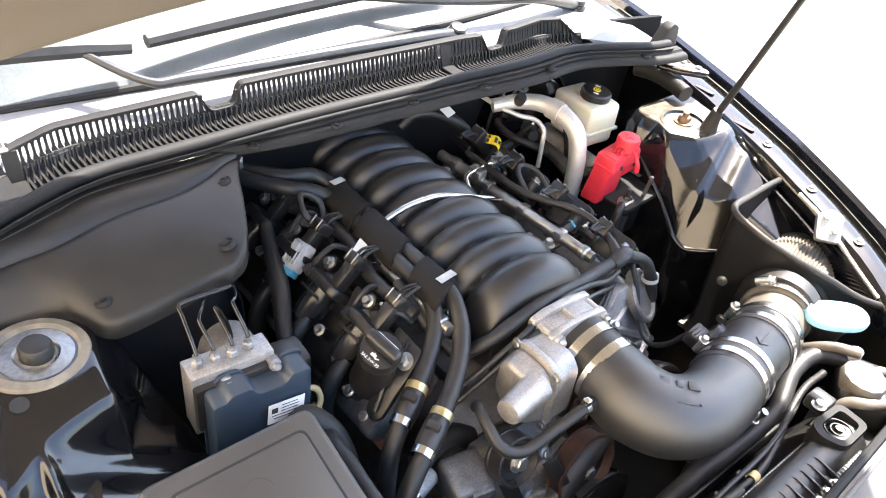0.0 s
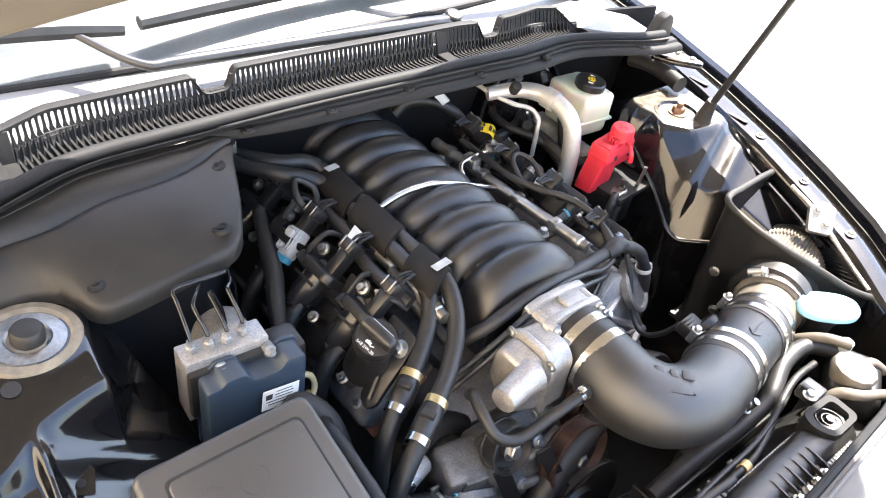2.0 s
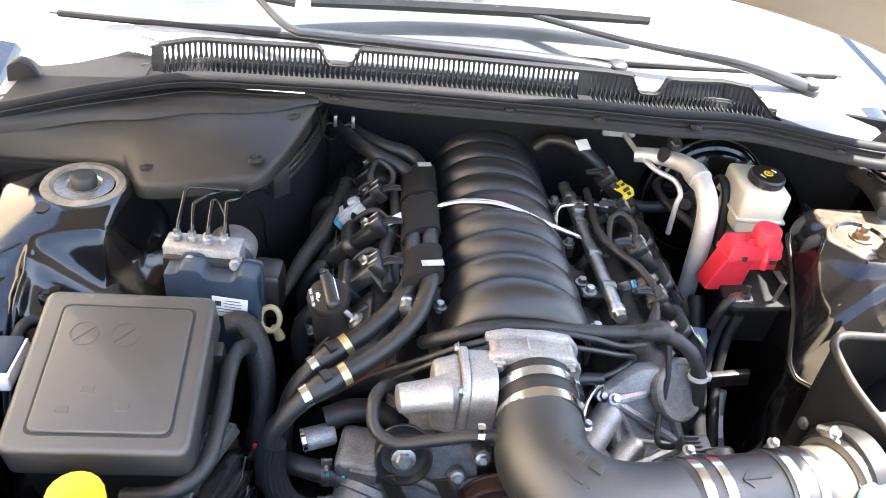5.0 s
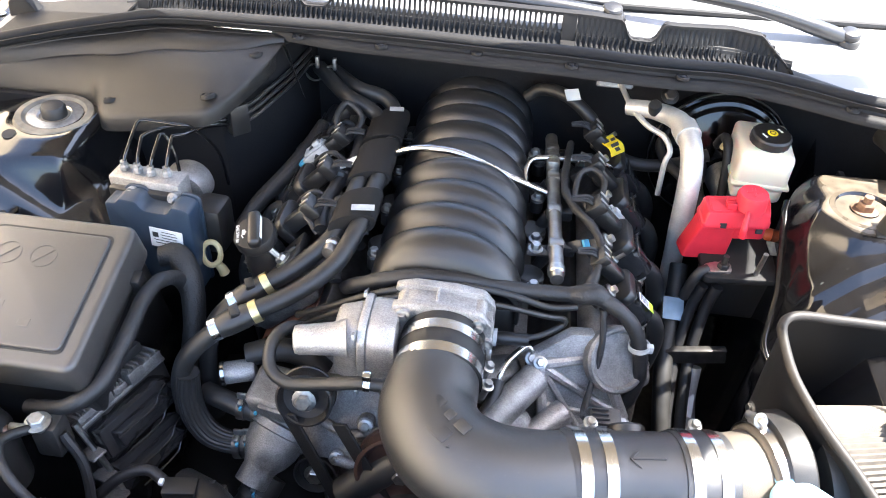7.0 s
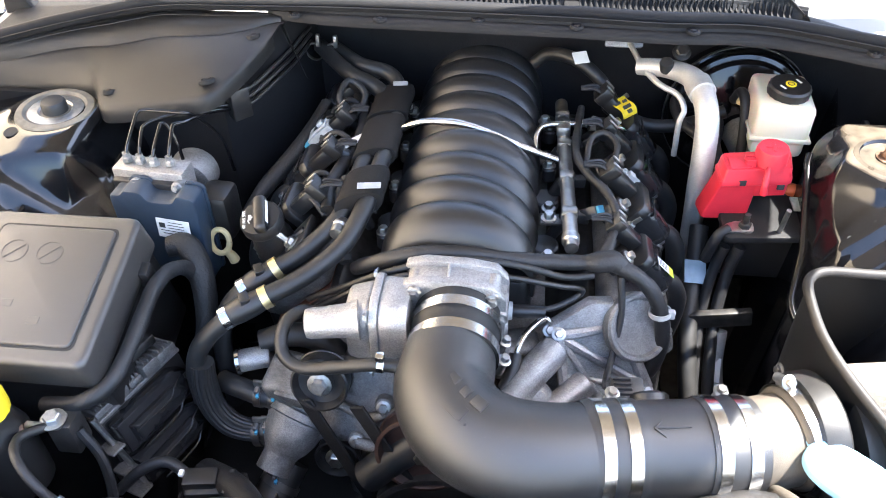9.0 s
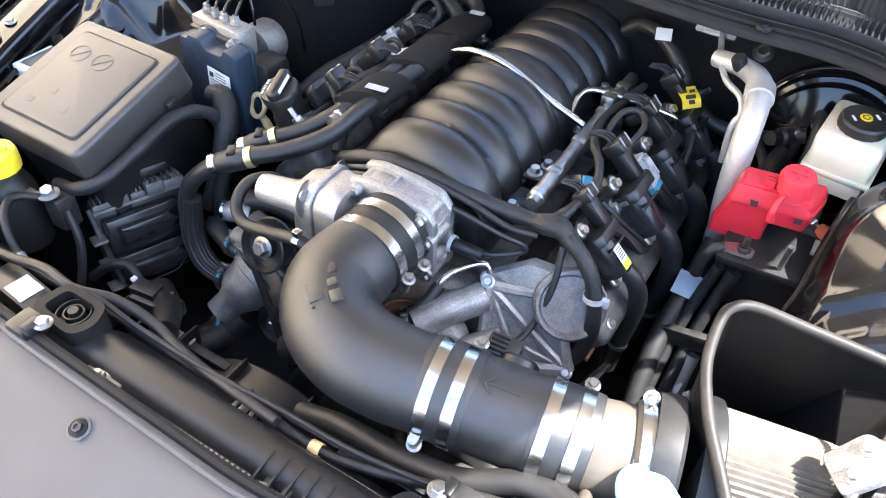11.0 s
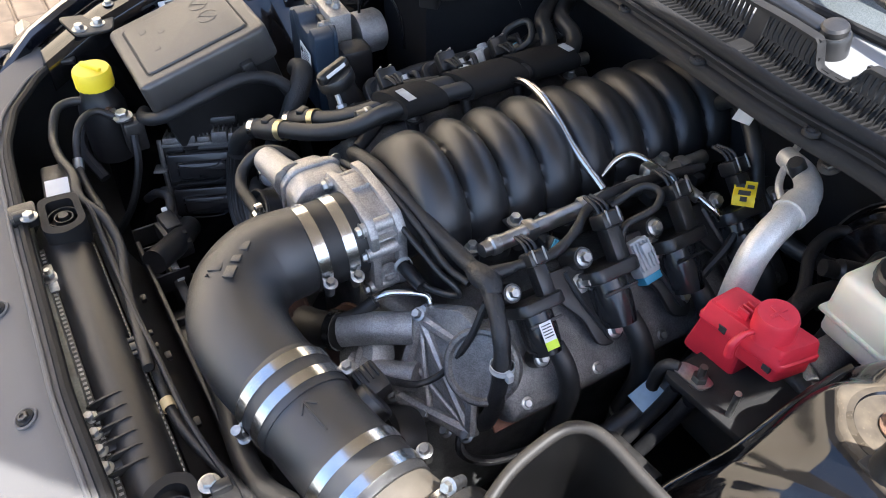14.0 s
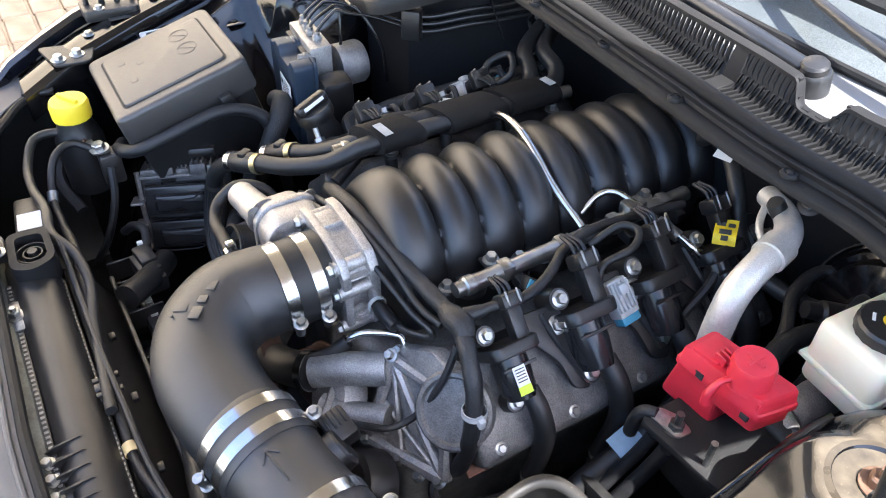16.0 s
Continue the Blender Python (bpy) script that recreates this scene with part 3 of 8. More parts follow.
part("trough", cowl_strip([(0.006, -0.002), (0.010, -0.008), (0.054, -0.012), (0.058, -0.004), (0.0635, 0.010), (0.0655, 0.0105), (0.0615, -0.006), (0.058, -0.020)], -0.52, 0.50, 80), M_DARK, cowl_panel)
part("grille_front_edge", cowl_strip([(0.006, 0.002), (0.010, 0.003), (0.013, 0.0), (0.013, -0.012)], -0.52, 0.53), M_SEAL, cowl_panel)


def top_lip(x):
    dip = max(math.exp(-((x + 0.222) / 0.026) ** 6), math.exp(-((x - 0.277) / 0.026) ** 6))
    return (0.036 - 0.026 * dip) * min(1.0, max(0.05, (0.497 - x) / 0.045))


bm = bmesh.new()


def lipfn(u, v):
    x = -0.495 + 0.99 * u
    y, z = cowl(x)
    a = [(0.0665, -0.004), (0.0670, 0.0), (0.071, 0.0012), (0.080, 0.0008), (0.083, -0.003)]
    k = v * 4
    i = min(int(k), 3)
    p = (a[i][0] + (a[i + 1][0] - a[i][0]) * (k - i), a[i][1] + (a[i + 1][1] - a[i][1]) * (k - i))
    h = top_lip(x)
    return V(x, y + p[0] - 0.28 * (0.036 - h), z + h + p[1])


sheet(bm, lipfn, 220, 4, 0.002)
part("grille_top_edge", bm, M_SEAL, cowl_panel)
for x0, w in ((0.168, 0.022), (-0.496, 0.018)):
    y, z = cowl(x0)
    bm = bmesh.new()
    box(bm, (w, 0.004, 0.050), Matrix.Translation((x0, y + 0.0625, z + 0.010)) @ Matrix.Rotation(radians(-16), 4, "X"), 0.001, 1)
    box(bm, (w, 0.046, 0.004), V(x0, y + 0.034, z - 0.004), 0.001, 1)
    part("grille_panel", bm, M_SEAL, cowl_panel)
# solid back of the grille on the driver side
bm = bmesh.new()
sheet(bm, lambda u, v: V(0.18 + 0.315 * u, cowl(0.18 + 0.315 * u)[0] + 0.064 + 0.28 * v * (top_lip(0.18 + 0.315 * u) - 0.004), cowl(0.18 + 0.315 * u)[1] + 0.004 + v * (top_lip(0.18 + 0.315 * u) - 0.006)), 80, 3, 0.0015)
part("grille_back", bm, M_DARK, cowl_panel, "dark backing of the grille")


def slat_mesh(top):
    """One rib: a low bar on the floor and an upright bar whose ends flare, so that the openings between are oval."""
    bm = bmesh.new()
    prof = [(0.012, -0.0005), (0.050, -0.005), (0.057, 0.0), (0.0625, 0.009), (0.060, 0.010), (0.050, -0.013), (0.012, -0.009)]
    skin(bm, [[V(dx, *p) for p in prof] for dx in (-0.0016, 0.0016)])
    ends = [(0.004, 0.0016), (0.010, 0.0038), (0.0125, 0.0026), (0.0155, 0.0017)] if top > 0.026 else [(-0.002, 0.0016)]
    ends += [(top - 0.0085, 0.0017), (top - 0.005, 0.0026), (top - 0.002, 0.0040), (top, 0.0040)]
    rings = []
    for h, w in ends:
        y = 0.0600 + 0.28 * h
        rings.append([V(-w, y, h), V(w, y, h), V(w * 0.8, y + 0.005, h), V(-w * 0.8, y + 0.005, h)])
    skin(bm, rings)
    return finish(bm, "slat", M_SEAL)


SLATS = {}
for k in range(121):
    x = -0.483 + k * 0.0080
    if abs(x - 0.168) < 0.013 or x > 0.485:
        continue
    y, z = cowl(x)
    h = round(max(0.008, top_lip(x)) / 0.004) * 0.004
    if h not in SLATS:
        SLATS[h] = slat_mesh(h)
    ob = new("slat", SLATS[h])
    ob.parent = cowl_panel
    ob.location = V(x, y, z) - BASE[cowl_panel.name]
# the ends of the cowl beyond the grille
bm = bmesh.new()
sheet(bm, lambda u, v: V(0.495 + 0.17 * u, cowl(0.495 + 0.15 * u)[0] + 0.010 + (0.12 - 0.05 * u) * v, 0.982 - 0.014 * u - 0.018 * v + 0.010 * math.sin(6.0 * v) * (1 - u)), 8, 10, 0.003)
part("end_panel", bm, M_SEAL, cowl_panel)
bm = bmesh.new()
sheet(bm, lambda u, v: V(-0.505 - 0.19 * u, cowl(-0.505 - 0.19 * u)[0] + 0.012 + 0.17 * v, 0.984 - 0.03 * u + 0.004 * v), 8, 8, 0.003)
part("end_panel", bm, M_SEAL, cowl_panel)
# pale bars paint the light behind the vent openings; the panel is uncut
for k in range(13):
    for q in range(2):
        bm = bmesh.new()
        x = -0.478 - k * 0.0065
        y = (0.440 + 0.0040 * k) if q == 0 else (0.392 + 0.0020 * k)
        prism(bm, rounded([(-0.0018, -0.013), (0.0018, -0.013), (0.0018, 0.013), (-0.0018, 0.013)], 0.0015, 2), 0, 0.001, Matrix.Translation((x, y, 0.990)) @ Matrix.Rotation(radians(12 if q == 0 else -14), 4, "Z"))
        part("painted_slot_light", bm, M_LABEL, cowl_panel, "pale bar painted as light through a vent slot")
# rear cowl skin up to the glass
bm = bmesh.new()
sheet(bm, lambda u, v: V(-0.72 + 1.44 * u, cowl(-0.72 + 1.44 * u)[0] + 0.069 + (0.475 + 0.06 * (2 * u - 1) ** 2 - cowl(-0.72 + 1.44 * u)[0] - 0.069) * v, 0.984 + 0.021 * v - 0.04 * (2 * u - 1) ** 4), 30, 4, 0.003)
part("rear_skin", bm, M_STRIP, cowl_panel, "pale sunlit strip under the glass")


def push_pin():
    bm = bmesh.new()
    lathe(bm, [(0.0095, 0), (0.0095, 0.0018), (0.0082, 0.0036), (0.0062, 0.0040), (0.0060, 0.0030), (0.0040, 0.0030), (0.0035, 0.0042), (0.0005, 0.0046)], None, 20)
    ob = solo("push_pin", bm, M_SEAL, "black plastic push pin in a trim panel", "fastener", "push pins", at=(0, 0, 0))
    return ob


PIN = push_pin()
PIN.matrix_basis = pose(-0.100, 0.280, 0.990)
for x, y, z, rx in ((0.038, 0.285, 0.992, 0), (0.174, 0.272, 0.992, 0), (0.33, 0.275, 0.989, 0), (0.459, 0.300, 0.983, 0), (0.560, 0.250, 0.978, 0), (-0.225, 0.288, 0.988, 0)):
    copy_thing(PIN, pose(x, y, z, rx))

# ---- plenum cover on the passenger side ----
# outline of its free edge from the fender, along the front and up the engine side; the surface is nearly flat
PF = [(-0.700, 0.228), (-0.608, 0.224), (-0.568, 0.218), (-0.531, 0.210), (-0.507, 0.196), (-0.494, 0.176), (-0.482, 0.156), (-0.462, 0.148), (-0.405, 0.1465), (-0.348, 0.1465), (-0.324, 0.149), (-0.309, 0.160), (-0.297, 0.180), (-0.284, 0.206), (-0.268, 0.246), (-0.260, 0.272)]
PFC = crom([(x, y, 0.9625 + 0.177 * x + 0.1744 * y) for x, y in PF], 6)


def plenum(u, v):
    k = u * (len(PFC) - 1)
    i = min(int(k), len(PFC) - 2)
    a = PFC[i].lerp(PFC[i + 1], k - i)
    rx = -0.70 + 0.452 * min(1.0, u * 1.02) ** 0.92
    y, z = cowl(rx)
    b = V(rx, y - 0.002 - 0.014 * u, z - 0.014)
    if v < 0.12:
        t = v / 0.12 * math.pi / 2
        inward = (b - a).normalized()
        return a + inward * (0.007 * (1 - math.cos(t))) + V(0, 0, -0.007 * (1 - math.sin(t)) - 0.014 * max(0, 1 - v / 0.04))
    w = (v - 0.12) / 0.88
    p = (a + (b - a).normalized() * 0.007).lerp(b, w)
    crown = 0.007 * math.exp(-((p.x + 0.40) / 0.12) ** 2) * math.sin(math.pi * w)
    step = 0.007 * (1 / (1 + math.exp(-(w - 0.76) * 40))) - 0.005 * math.exp(-((w - 0.70) / 0.03) ** 2)
    return p + V(0, 0, crown + step * min(1.0, (b - a).length / 0.06))


bm = bmesh.new()
sheet(bm, plenum, 110, 50, 0.003)
plenum_cover = solo("plenum_cover", bm, M_COVER, "matt black plastic plenum cover held by push pins", "trim panel", sharp=50)
bm = bmesh.new()
tube(bm, [plenum(u, 0.93) + V(0, 0, 0.001) for u in np.linspace(0.02, 0.94, 24)], 0.0030, 8, 2)
part("moulded_ridge", bm, M_COVER, plenum_cover)
for x, y in ((-0.325, 0.172), (-0.474, 0.178), (-0.578, 0.252), (-0.283, 0.264)):
    copy_thing(PIN, pose(x, y, 0.9655 + 0.177 * x + 0.1744 * y + (0.003 if x > -0.5 else 0), -10, -10) @ Matrix.Diagonal((1.2, 1.2, 1.4, 1)))

# ---- windscreen and wipers ----
SL = radians(28)


def glass_at(x, s):
    return V(x, 0.46 + 0.10 * (x / 0.72) ** 2 + s * math.cos(SL), 1.012 - 0.03 * (x / 0.72) ** 2 + s * math.sin(SL) - 0.05 * s * (x / 0.72) ** 2)


bm = bmesh.new()
sheet(bm, lambda u, v: glass_at(-0.72 + 1.44 * u, 0.95 * v), 24, 10, 0.005)
screen = thing("windscreen", (0, 0.46, 1.01), "dusty sloping windscreen glass in sunlight", "windscreen")
part("pane", bm, M_GLASSDUST, screen)
bm = bmesh.new()
tube(bm, [glass_at(x, -0.002) for x in np.linspace(-0.70, 0.70, 15)], 0.006, 8, 3)
part("edge_seal", bm, M_SEAL, screen, "black rubber seal along the lower edge")


def wiper(arm, blade, r_pivot, pivot):
    w = thing("wiper", pivot, "black windscreen wiper resting at the foot of the glass", "wiper", "wipers")
    bm = bmesh.new()
    tube(bm, arm, [0.0125, 0.0125, 0.0105, 0.0085, 0.0065, 0.0050], 10, 6)
    part("arm", bm, M_ARM, w, "satin grey wiper arm")
    bm = bmesh.new()
    a, b = Vector(blade[0]), Vector(blade[1])
    tube(bm, [a, a.lerp(b, 0.3) + V(0, 0, 0.004), a.lerp(b, 0.7) + V(0, 0, 0.004), b], [0.010, 0.013, 0.013, 0.010], 8, 8)
    part("blade", bm, M_RUBBER, w)
    bm = bmesh.new()
    box(bm, (0.05, 0.016, 0.018), aim(a.lerp(b, 0.5) + V(0, 0, 0.008), (0, -0.47, 0.88)), 0.004)
    part("clip", bm, M_PLASTIC, w)
    bm = bmesh.new()
    lathe(bm, [(0.020, -0.03), (0.020, 0.006), (0.0175, 0.010), (0.001, 0.011)], aim(pivot, (0, -0.25, 1)), 28)
    base = part("pivot_base", bm, M_ARM, w)
    bm = bmesh.new()
    lathe(bm, [(0.0155, 0.008), (0.0155, 0.017), (0.013, 0.020), (0.006, 0.0215), (0.001, 0.0217)], aim(pivot, (0, -0.25, 1)), 28)
    part("pivot_cap", bm, M_PLASTIC, base, "round black nut cap")


wiper([(0.226, 0.416, 1.014), (0.14, 0.408, 1.024), (-0.02, 0.412, 1.030), (-0.247, 0.422, 1.033), (-0.305, 0.430, 1.037), (-0.37, 0.499, 1.066)], [(-0.56, 0.515, 1.072), (-0.299, 0.488, 1.060)], 0.02, (0.232, 0.418, 1.010))
wiper([(0.612, 0.478, 0.985), (0.55, 0.465, 1.006), (0.44, 0.450, 1.035), (0.30, 0.456, 1.048), (0.20, 0.470, 1.058), (0.08, 0.505, 1.068)], [(-0.275, 0.492, 1.062), (0.30, 0.515, 1.072)], 0.02, (0.612, 0.478, 0.982))

# ---- the raised hood and its prop ----
HOODW = [(0.0, 0.68), (0.365, 0.767), (0.60, 0.808), (0.875, 0.834), (1.013, 0.866), (1.10, 0.846), (1.20, 0.79), (1.286, 0.73), (1.33, 0.60), (1.36, 0.32), (1.37, 0.10)]


def hood_at(x, u, off=0.0):
    c, s = math.cos(radians(47)), math.sin(radians(47))
    arch = 0.03 * (1 - (x / 0.8) ** 2)
    return V(x, 0.40 - u * c + (off + arch) * s, 1.092 + u * s + (off + arch) * c)


def hoodfn(off, grow=0.0):
    def fn(a, b):
        u = 1.37 * a
        w = float(np.interp(u, [p[0] for p in HOODW], [p[1] for p in HOODW])) + grow
        x = w * (2 * b - 1)
        back = 0.16 * max(0, 1 - (x / 0.72) ** 2) * max(0, 1 - a * 1.6)
        return hood_at(x, u + back, off)
    return fn


hood = thing("hood", (0, 0.40, 1.09), "raised car hood with painted underside, held by a prop rod", "hood")
bm = bmesh.new()
sheet(bm, hoodfn(0.0), 40, 30, 0.004)
part("outer_skin", bm, M_FENDER, hood)
bm = bmesh.new()
sheet(bm, hoodfn(-0.03, -0.03), 30, 24, 0.003)
part("inner_panel", bm, M_HOODIN, hood, "underside lining with tan reflected light put into its colour")
bm = bmesh.new()
tube(bm, [hood_at(x, 0.006 + 0.16 * max(0, 1 - (x / 0.72) ** 2), -0.016) for x in np.linspace(-0.69, 0.69, 15)], 0.018, 10, 3)
part("rear_flange", bm, M_HOODIN, hood)
pr = V(-0.02, -0.28, 0.96) * 0.25
bm = bmesh.new()
tube(bm, [V(0.5955, 0.097, 0.91), V(0.595, 0.094, 0.92), V(0.595, 0.094, 0.92) + pr * 2.93, V(0.595, 0.094, 0.92) + pr * 2.95], 0.0062, 12, 4)
prop = solo("prop_rod", bm, M_PLASTIC, "black prop rod standing on the strut tower, holding the hood up", "prop rod")
bm = bmesh.new()
tube(bm, [V(0.597, 0.100, 0.885), V(0.596, 0.097, 0.91), V(0.595, 0.092, 0.935)], [0.017, 0.013, 0.010], 12, 3)
box(bm, (0.04, 0.03, 0.006), V(0.598, 0.10, 0.888), 0.002)
part("pivot_grommet", bm, M_RUBBER, prop, "black rubber pivot grommet")

# ---- engine ----
CX = 0.043
engine = thing("engine", (CX, 0.15, 0.40), "grey cast V8 engine with black coil covers under the manifold", "engine")
bm = bmesh.new()
prism(bm, rounded([(-0.13, -0.09), (0.21, -0.09), (0.21, 0.41), (-0.13, 0.41)], 0.03), 0.36, 0.70, None, 0.01)
part("block", bm, M_CASTD, engine, "dull grey engine block")
for s, y0, y1 in ((1, -0.055, 0.40), (-1, -0.02, 0.42)):
    tilt = Matrix.Translation((CX + s * 0.200, 0, 0.706)) @ Matrix.Rotation(radians(s * 42), 4, "Y")
    bm = bmesh.new()
    box(bm, (0.125, y1 - y0, 0.10), tilt @ Matrix.Translation((0.0, (y0 + y1) / 2, -0.035)), 0.008)
    head = part("cylinder_head", bm, M_DARKST, engine, "oily dark cylinder head")
    bm = bmesh.new()
    box(bm, (0.110, y1 - y0 + 0.006, 0.003), tilt @ Matrix.Translation((s * 0.009, (y0 + y1) / 2, 0.0155)), 0.001, 1)
    part("gasket", bm, M_GASKET, head, "rusty orange gasket line")
    bm = bmesh.new()
    box(bm, (0.116, y1 - y0 - 0.006, 0.040), tilt @ Matrix.Translation((-0.002, (y0 + y1) / 2, 0.037)), 0.012, 3)
    part("valve_cover", bm, M_SOOTY, head, "sooty cast valve cover")
    if s < 0:
        bm = bmesh.new()
        prism(bm, rounded([(-0.044, y0 + 0.06), (0.030, y0 + 0.05), (0.038, y0 + 0.12), (0.026, y0 + 0.20), (0.040, y0 + 0.28), (0.030, y1 - 0.02), (-0.046, y1 - 0.02)], 0.02), 0.060, 0.066, tilt, 0.002)
        part("coil_bracket", bm, M_PLASTIC, head, "black coil bracket plate")
    for k in range(5):
        y = y0 + 0.03 + k * (y1 - y0 - 0.06) / 4
        for xo in (0.040,):
            bm = bmesh.new()
            hexbolt(bm, tilt @ V(s * xo, y, 0.056), tilt.to_3x3() @ V(0, 0, 1), 0.0050, 0.005)
            part("cover_bolt", bm, M_ZINC, head, "silver star bolt")
# front cover, water pump and brackets
bm = bmesh.new()
lathe(bm, [(0.044, 0), (0.044, 0.012), (0.041, 0.015), (0.037, 0.015), (0.034, 0.011), (0.014, 0.010), (0.001, 0.010)], aim((0.262, -0.052, 0.752), (0.34, -0.62, 0.52)), 32)
part("front_plate", bm, M_SOOTY, engine, "round cast front plate of the driver-side head")
A_, B_, C_, D_ = V(0.168, -0.078, 0.752), V(0.186, -0.120, 0.655), V(0.286, -0.080, 0.672), V(0.246, -0.050, 0.752)
nrm = (B_ - A_).cross(C_ - A_).normalized()
nrm = nrm if nrm.y < 0 else -nrm
bm = bmesh.new()
skin(bm, [[p - nrm * 0.024 for p in (A_, B_, C_, D_)], [p - nrm * 0.002 for p in (A_, B_, C_, D_)]])
part("accessory_bracket", bm, M_CASTD, engine, "cast accessory bracket")
for a, b, r in ((A_, B_, 0.009), (A_, C_, 0.007), (B_, C_, 0.010), (C_, D_, 0.009), (A_, D_, 0.008), (A_.lerp(B_, 0.5), C_, 0.004), (A_, B_.lerp(C_, 0.45), 0.005)):
    bm = bmesh.new()
    tube(bm, [a, a.lerp(b, 0.5) + nrm * 0.002, b], [r, r * 0.8, r], 8, 4)
    part("bracket_rib", bm, M_CAST, engine)
bm = bmesh.new()
PL = [V(0.148, -0.066, 0.748), V(0.205, -0.048, 0.786), V(0.232, -0.046, 0.786), V(0.285, -0.062, 0.722), V(0.176, -0.086, 0.712)]
pn = (PL[1] - PL[0]).cross(PL[3] - PL[0]).normalized()
pn = pn if pn.y < 0 else -pn
skin(bm, [[p - pn * 0.016 for p in PL], [p for p in PL], [sum(PL, V(0, 0, 0)) / 5 + (p - sum(PL, V(0, 0, 0)) / 5) * 0.94 + pn * 0.003 for p in PL]])
part("head_plate", bm, M_CASTD, engine, "flat grey cast end plate of the head")
bm = bmesh.new()
box(bm, (0.10, 0.05, 0.07), Matrix.Translation((0.10, -0.075, 0.70)) @ Matrix.Rotation(0.3, 4, "Z"), 0.015, 3)
part("water_pump_arm", bm, M_SOOTY, engine, "dark casting behind the outlet")
bm = bmesh.new()
tube(bm, [(0.205, -0.105, 0.700), (0.165, -0.140, 0.690), (0.140, -0.160, 0.690)], [0.017, 0.015, 0.014], 16, 4)
prism(bm, rounded([(-0.028, -0.012), (0.028, -0.012), (0.028, 0.012), (-0.028, 0.012)], 0.008), 0, 0.008, aim((0.150, -0.152, 0.694), (-0.6, -0.7, 0.3)), 0.002)
part("pipe_flange", bm, M_CAST, engine, "machined aluminium pipe flange")
bm = bmesh.new()
lathe(bm, [(0.042, -0.03), (0.042, 0.0), (0.038, 0.006), (0.030, 0.008), (0.026, 0.004), (0.001, 0.004)], aim((0.235, -0.165, 0.655), (-0.1, -0.8, 0.55)), 28)
part("sensor_pulley", bm, M_PLASTIC, engine, "black round pulley cover")
for p in ((0.168, -0.082, 0.760), (0.158, -0.066, 0.748), (0.186, -0.126, 0.658), (0.232, -0.108, 0.662), (0.286, -0.086, 0.672), (0.262, -0.098, 0.660)):
    bm = bmesh.new()
    hexbolt(bm, p, (0.1, -0.6, 0.75), 0.0058, 0.008)
    part("bolt", bm, M_ZINC, engine)
# pump body and coolant outlets on the driver side of the tube
bm = bmesh.new()
tube(bm, [(0.165, -0.085, 0.735), (0.135, -0.125, 0.728), (0.112, -0.155, 0.716)], [0.020, 0.020, 0.019], 20, 4)
outlet = part("coolant_outlet", bm, M_CASTD, engine, "machined aluminium coolant outlet")
bm = bmesh.new()
tube(bm, [(0.112, -0.155, 0.716), (0.07, -0.175, 0.695), (0.0, -0.185, 0.655), (-0.06, -0.20, 0.60)], 0.022, 16)
part("coolant_hose", bm, M_RUBBER, engine, "black coolant hose")
bm = bmesh.new()
band(bm, (0.106, -0.158, 0.714), (-0.6, -0.4, -0.25), 0.0235, 0.010)
part("clamp", bm, M_STEEL, engine)
bm = bmesh.new()
lathe(bm, [(0.036, 0), (0.036, 0.02), (0.03, 0.03), (0.012, 0.034), (0.001, 0.034)], aim((0.135, -0.125, 0.675), (0, -0.8, 0.6)), 24)
part("pump_cover", bm, M_CASTD, engine)
# alternator and thermostat side (passenger)
bm = bmesh.new()
prism(bm, rounded([(-0.062, -0.045), (0.060, -0.048), (0.064, 0.020), (0.050, 0.060), (-0.062, 0.060)], 0.012), 0, 0.030, aim((-0.075, -0.128, 0.660), (0, -0.85, 0.5)), 0.005)
pump = part("pump_body", bm, M_SOOTY, engine, "grey cast water pump body")
for a, b, r in (((-0.150, -0.140, 0.700), (-0.060, -0.165, 0.672), 0.007), ((-0.060, -0.165, 0.672), (0.000, -0.160, 0.690), 0.007), ((-0.075, -0.178, 0.640), (-0.020, -0.180, 0.628), 0.008), ((-0.040, -0.160, 0.690), (-0.030, -0.178, 0.640), 0.006)):
    bm = bmesh.new()
    tube(bm, [a, b], r, 10)
    part("rib", bm, M_SOOTY, pump)
for p in ((-0.040, -0.156, 0.690), (-0.030, -0.172, 0.640), (-0.075, -0.174, 0.640), (-0.010, -0.146, 0.715)):
    bm = bmesh.new()
    lathe(bm, [(0.013, -0.03), (0.0115, 0.002), (0.010, 0.004)], aim(p, (0, -0.85, 0.5)), 14)
    part("boss", bm, M_SOOTY, pump)
bm = bmesh.new()
td = (-0.34, -0.72, -0.52)
lathe(bm, [(0.034, -0.055), (0.036, -0.012), (0.043, -0.010), (0.043, 0.000), (0.0395, 0.002), (0.0395, 0.007), (0.038, 0.012), (0.036, 0.024), (0.030, 0.038), (0.024, 0.047), (0.0220, 0.052), (0.0220, 0.074), (0.001, 0.075)], aim((-0.156, -0.150, 0.642), td), 36)
box(bm, (0.062, 0.060, 0.060), Matrix.Translation((-0.160, -0.128, 0.688)) @ Matrix.Rotation(-0.20, 4, "Z") @ Matrix.Rotation(0.25, 4, "X"), 0.009, 3)
box(bm, (0.034, 0.010, 0.026), Matrix.Translation((-0.158, -0.160, 0.694)) @ Matrix.Rotation(-0.20, 4, "Z") @ Matrix.Rotation(0.25, 4, "X"), 0.002)
box(bm, (0.07, 0.05, 0.030), V(-0.115, -0.125, 0.655), 0.010, 3)
part("thermostat_housing", bm, M_SOOTY, engine, "dusty cast thermostat housing")
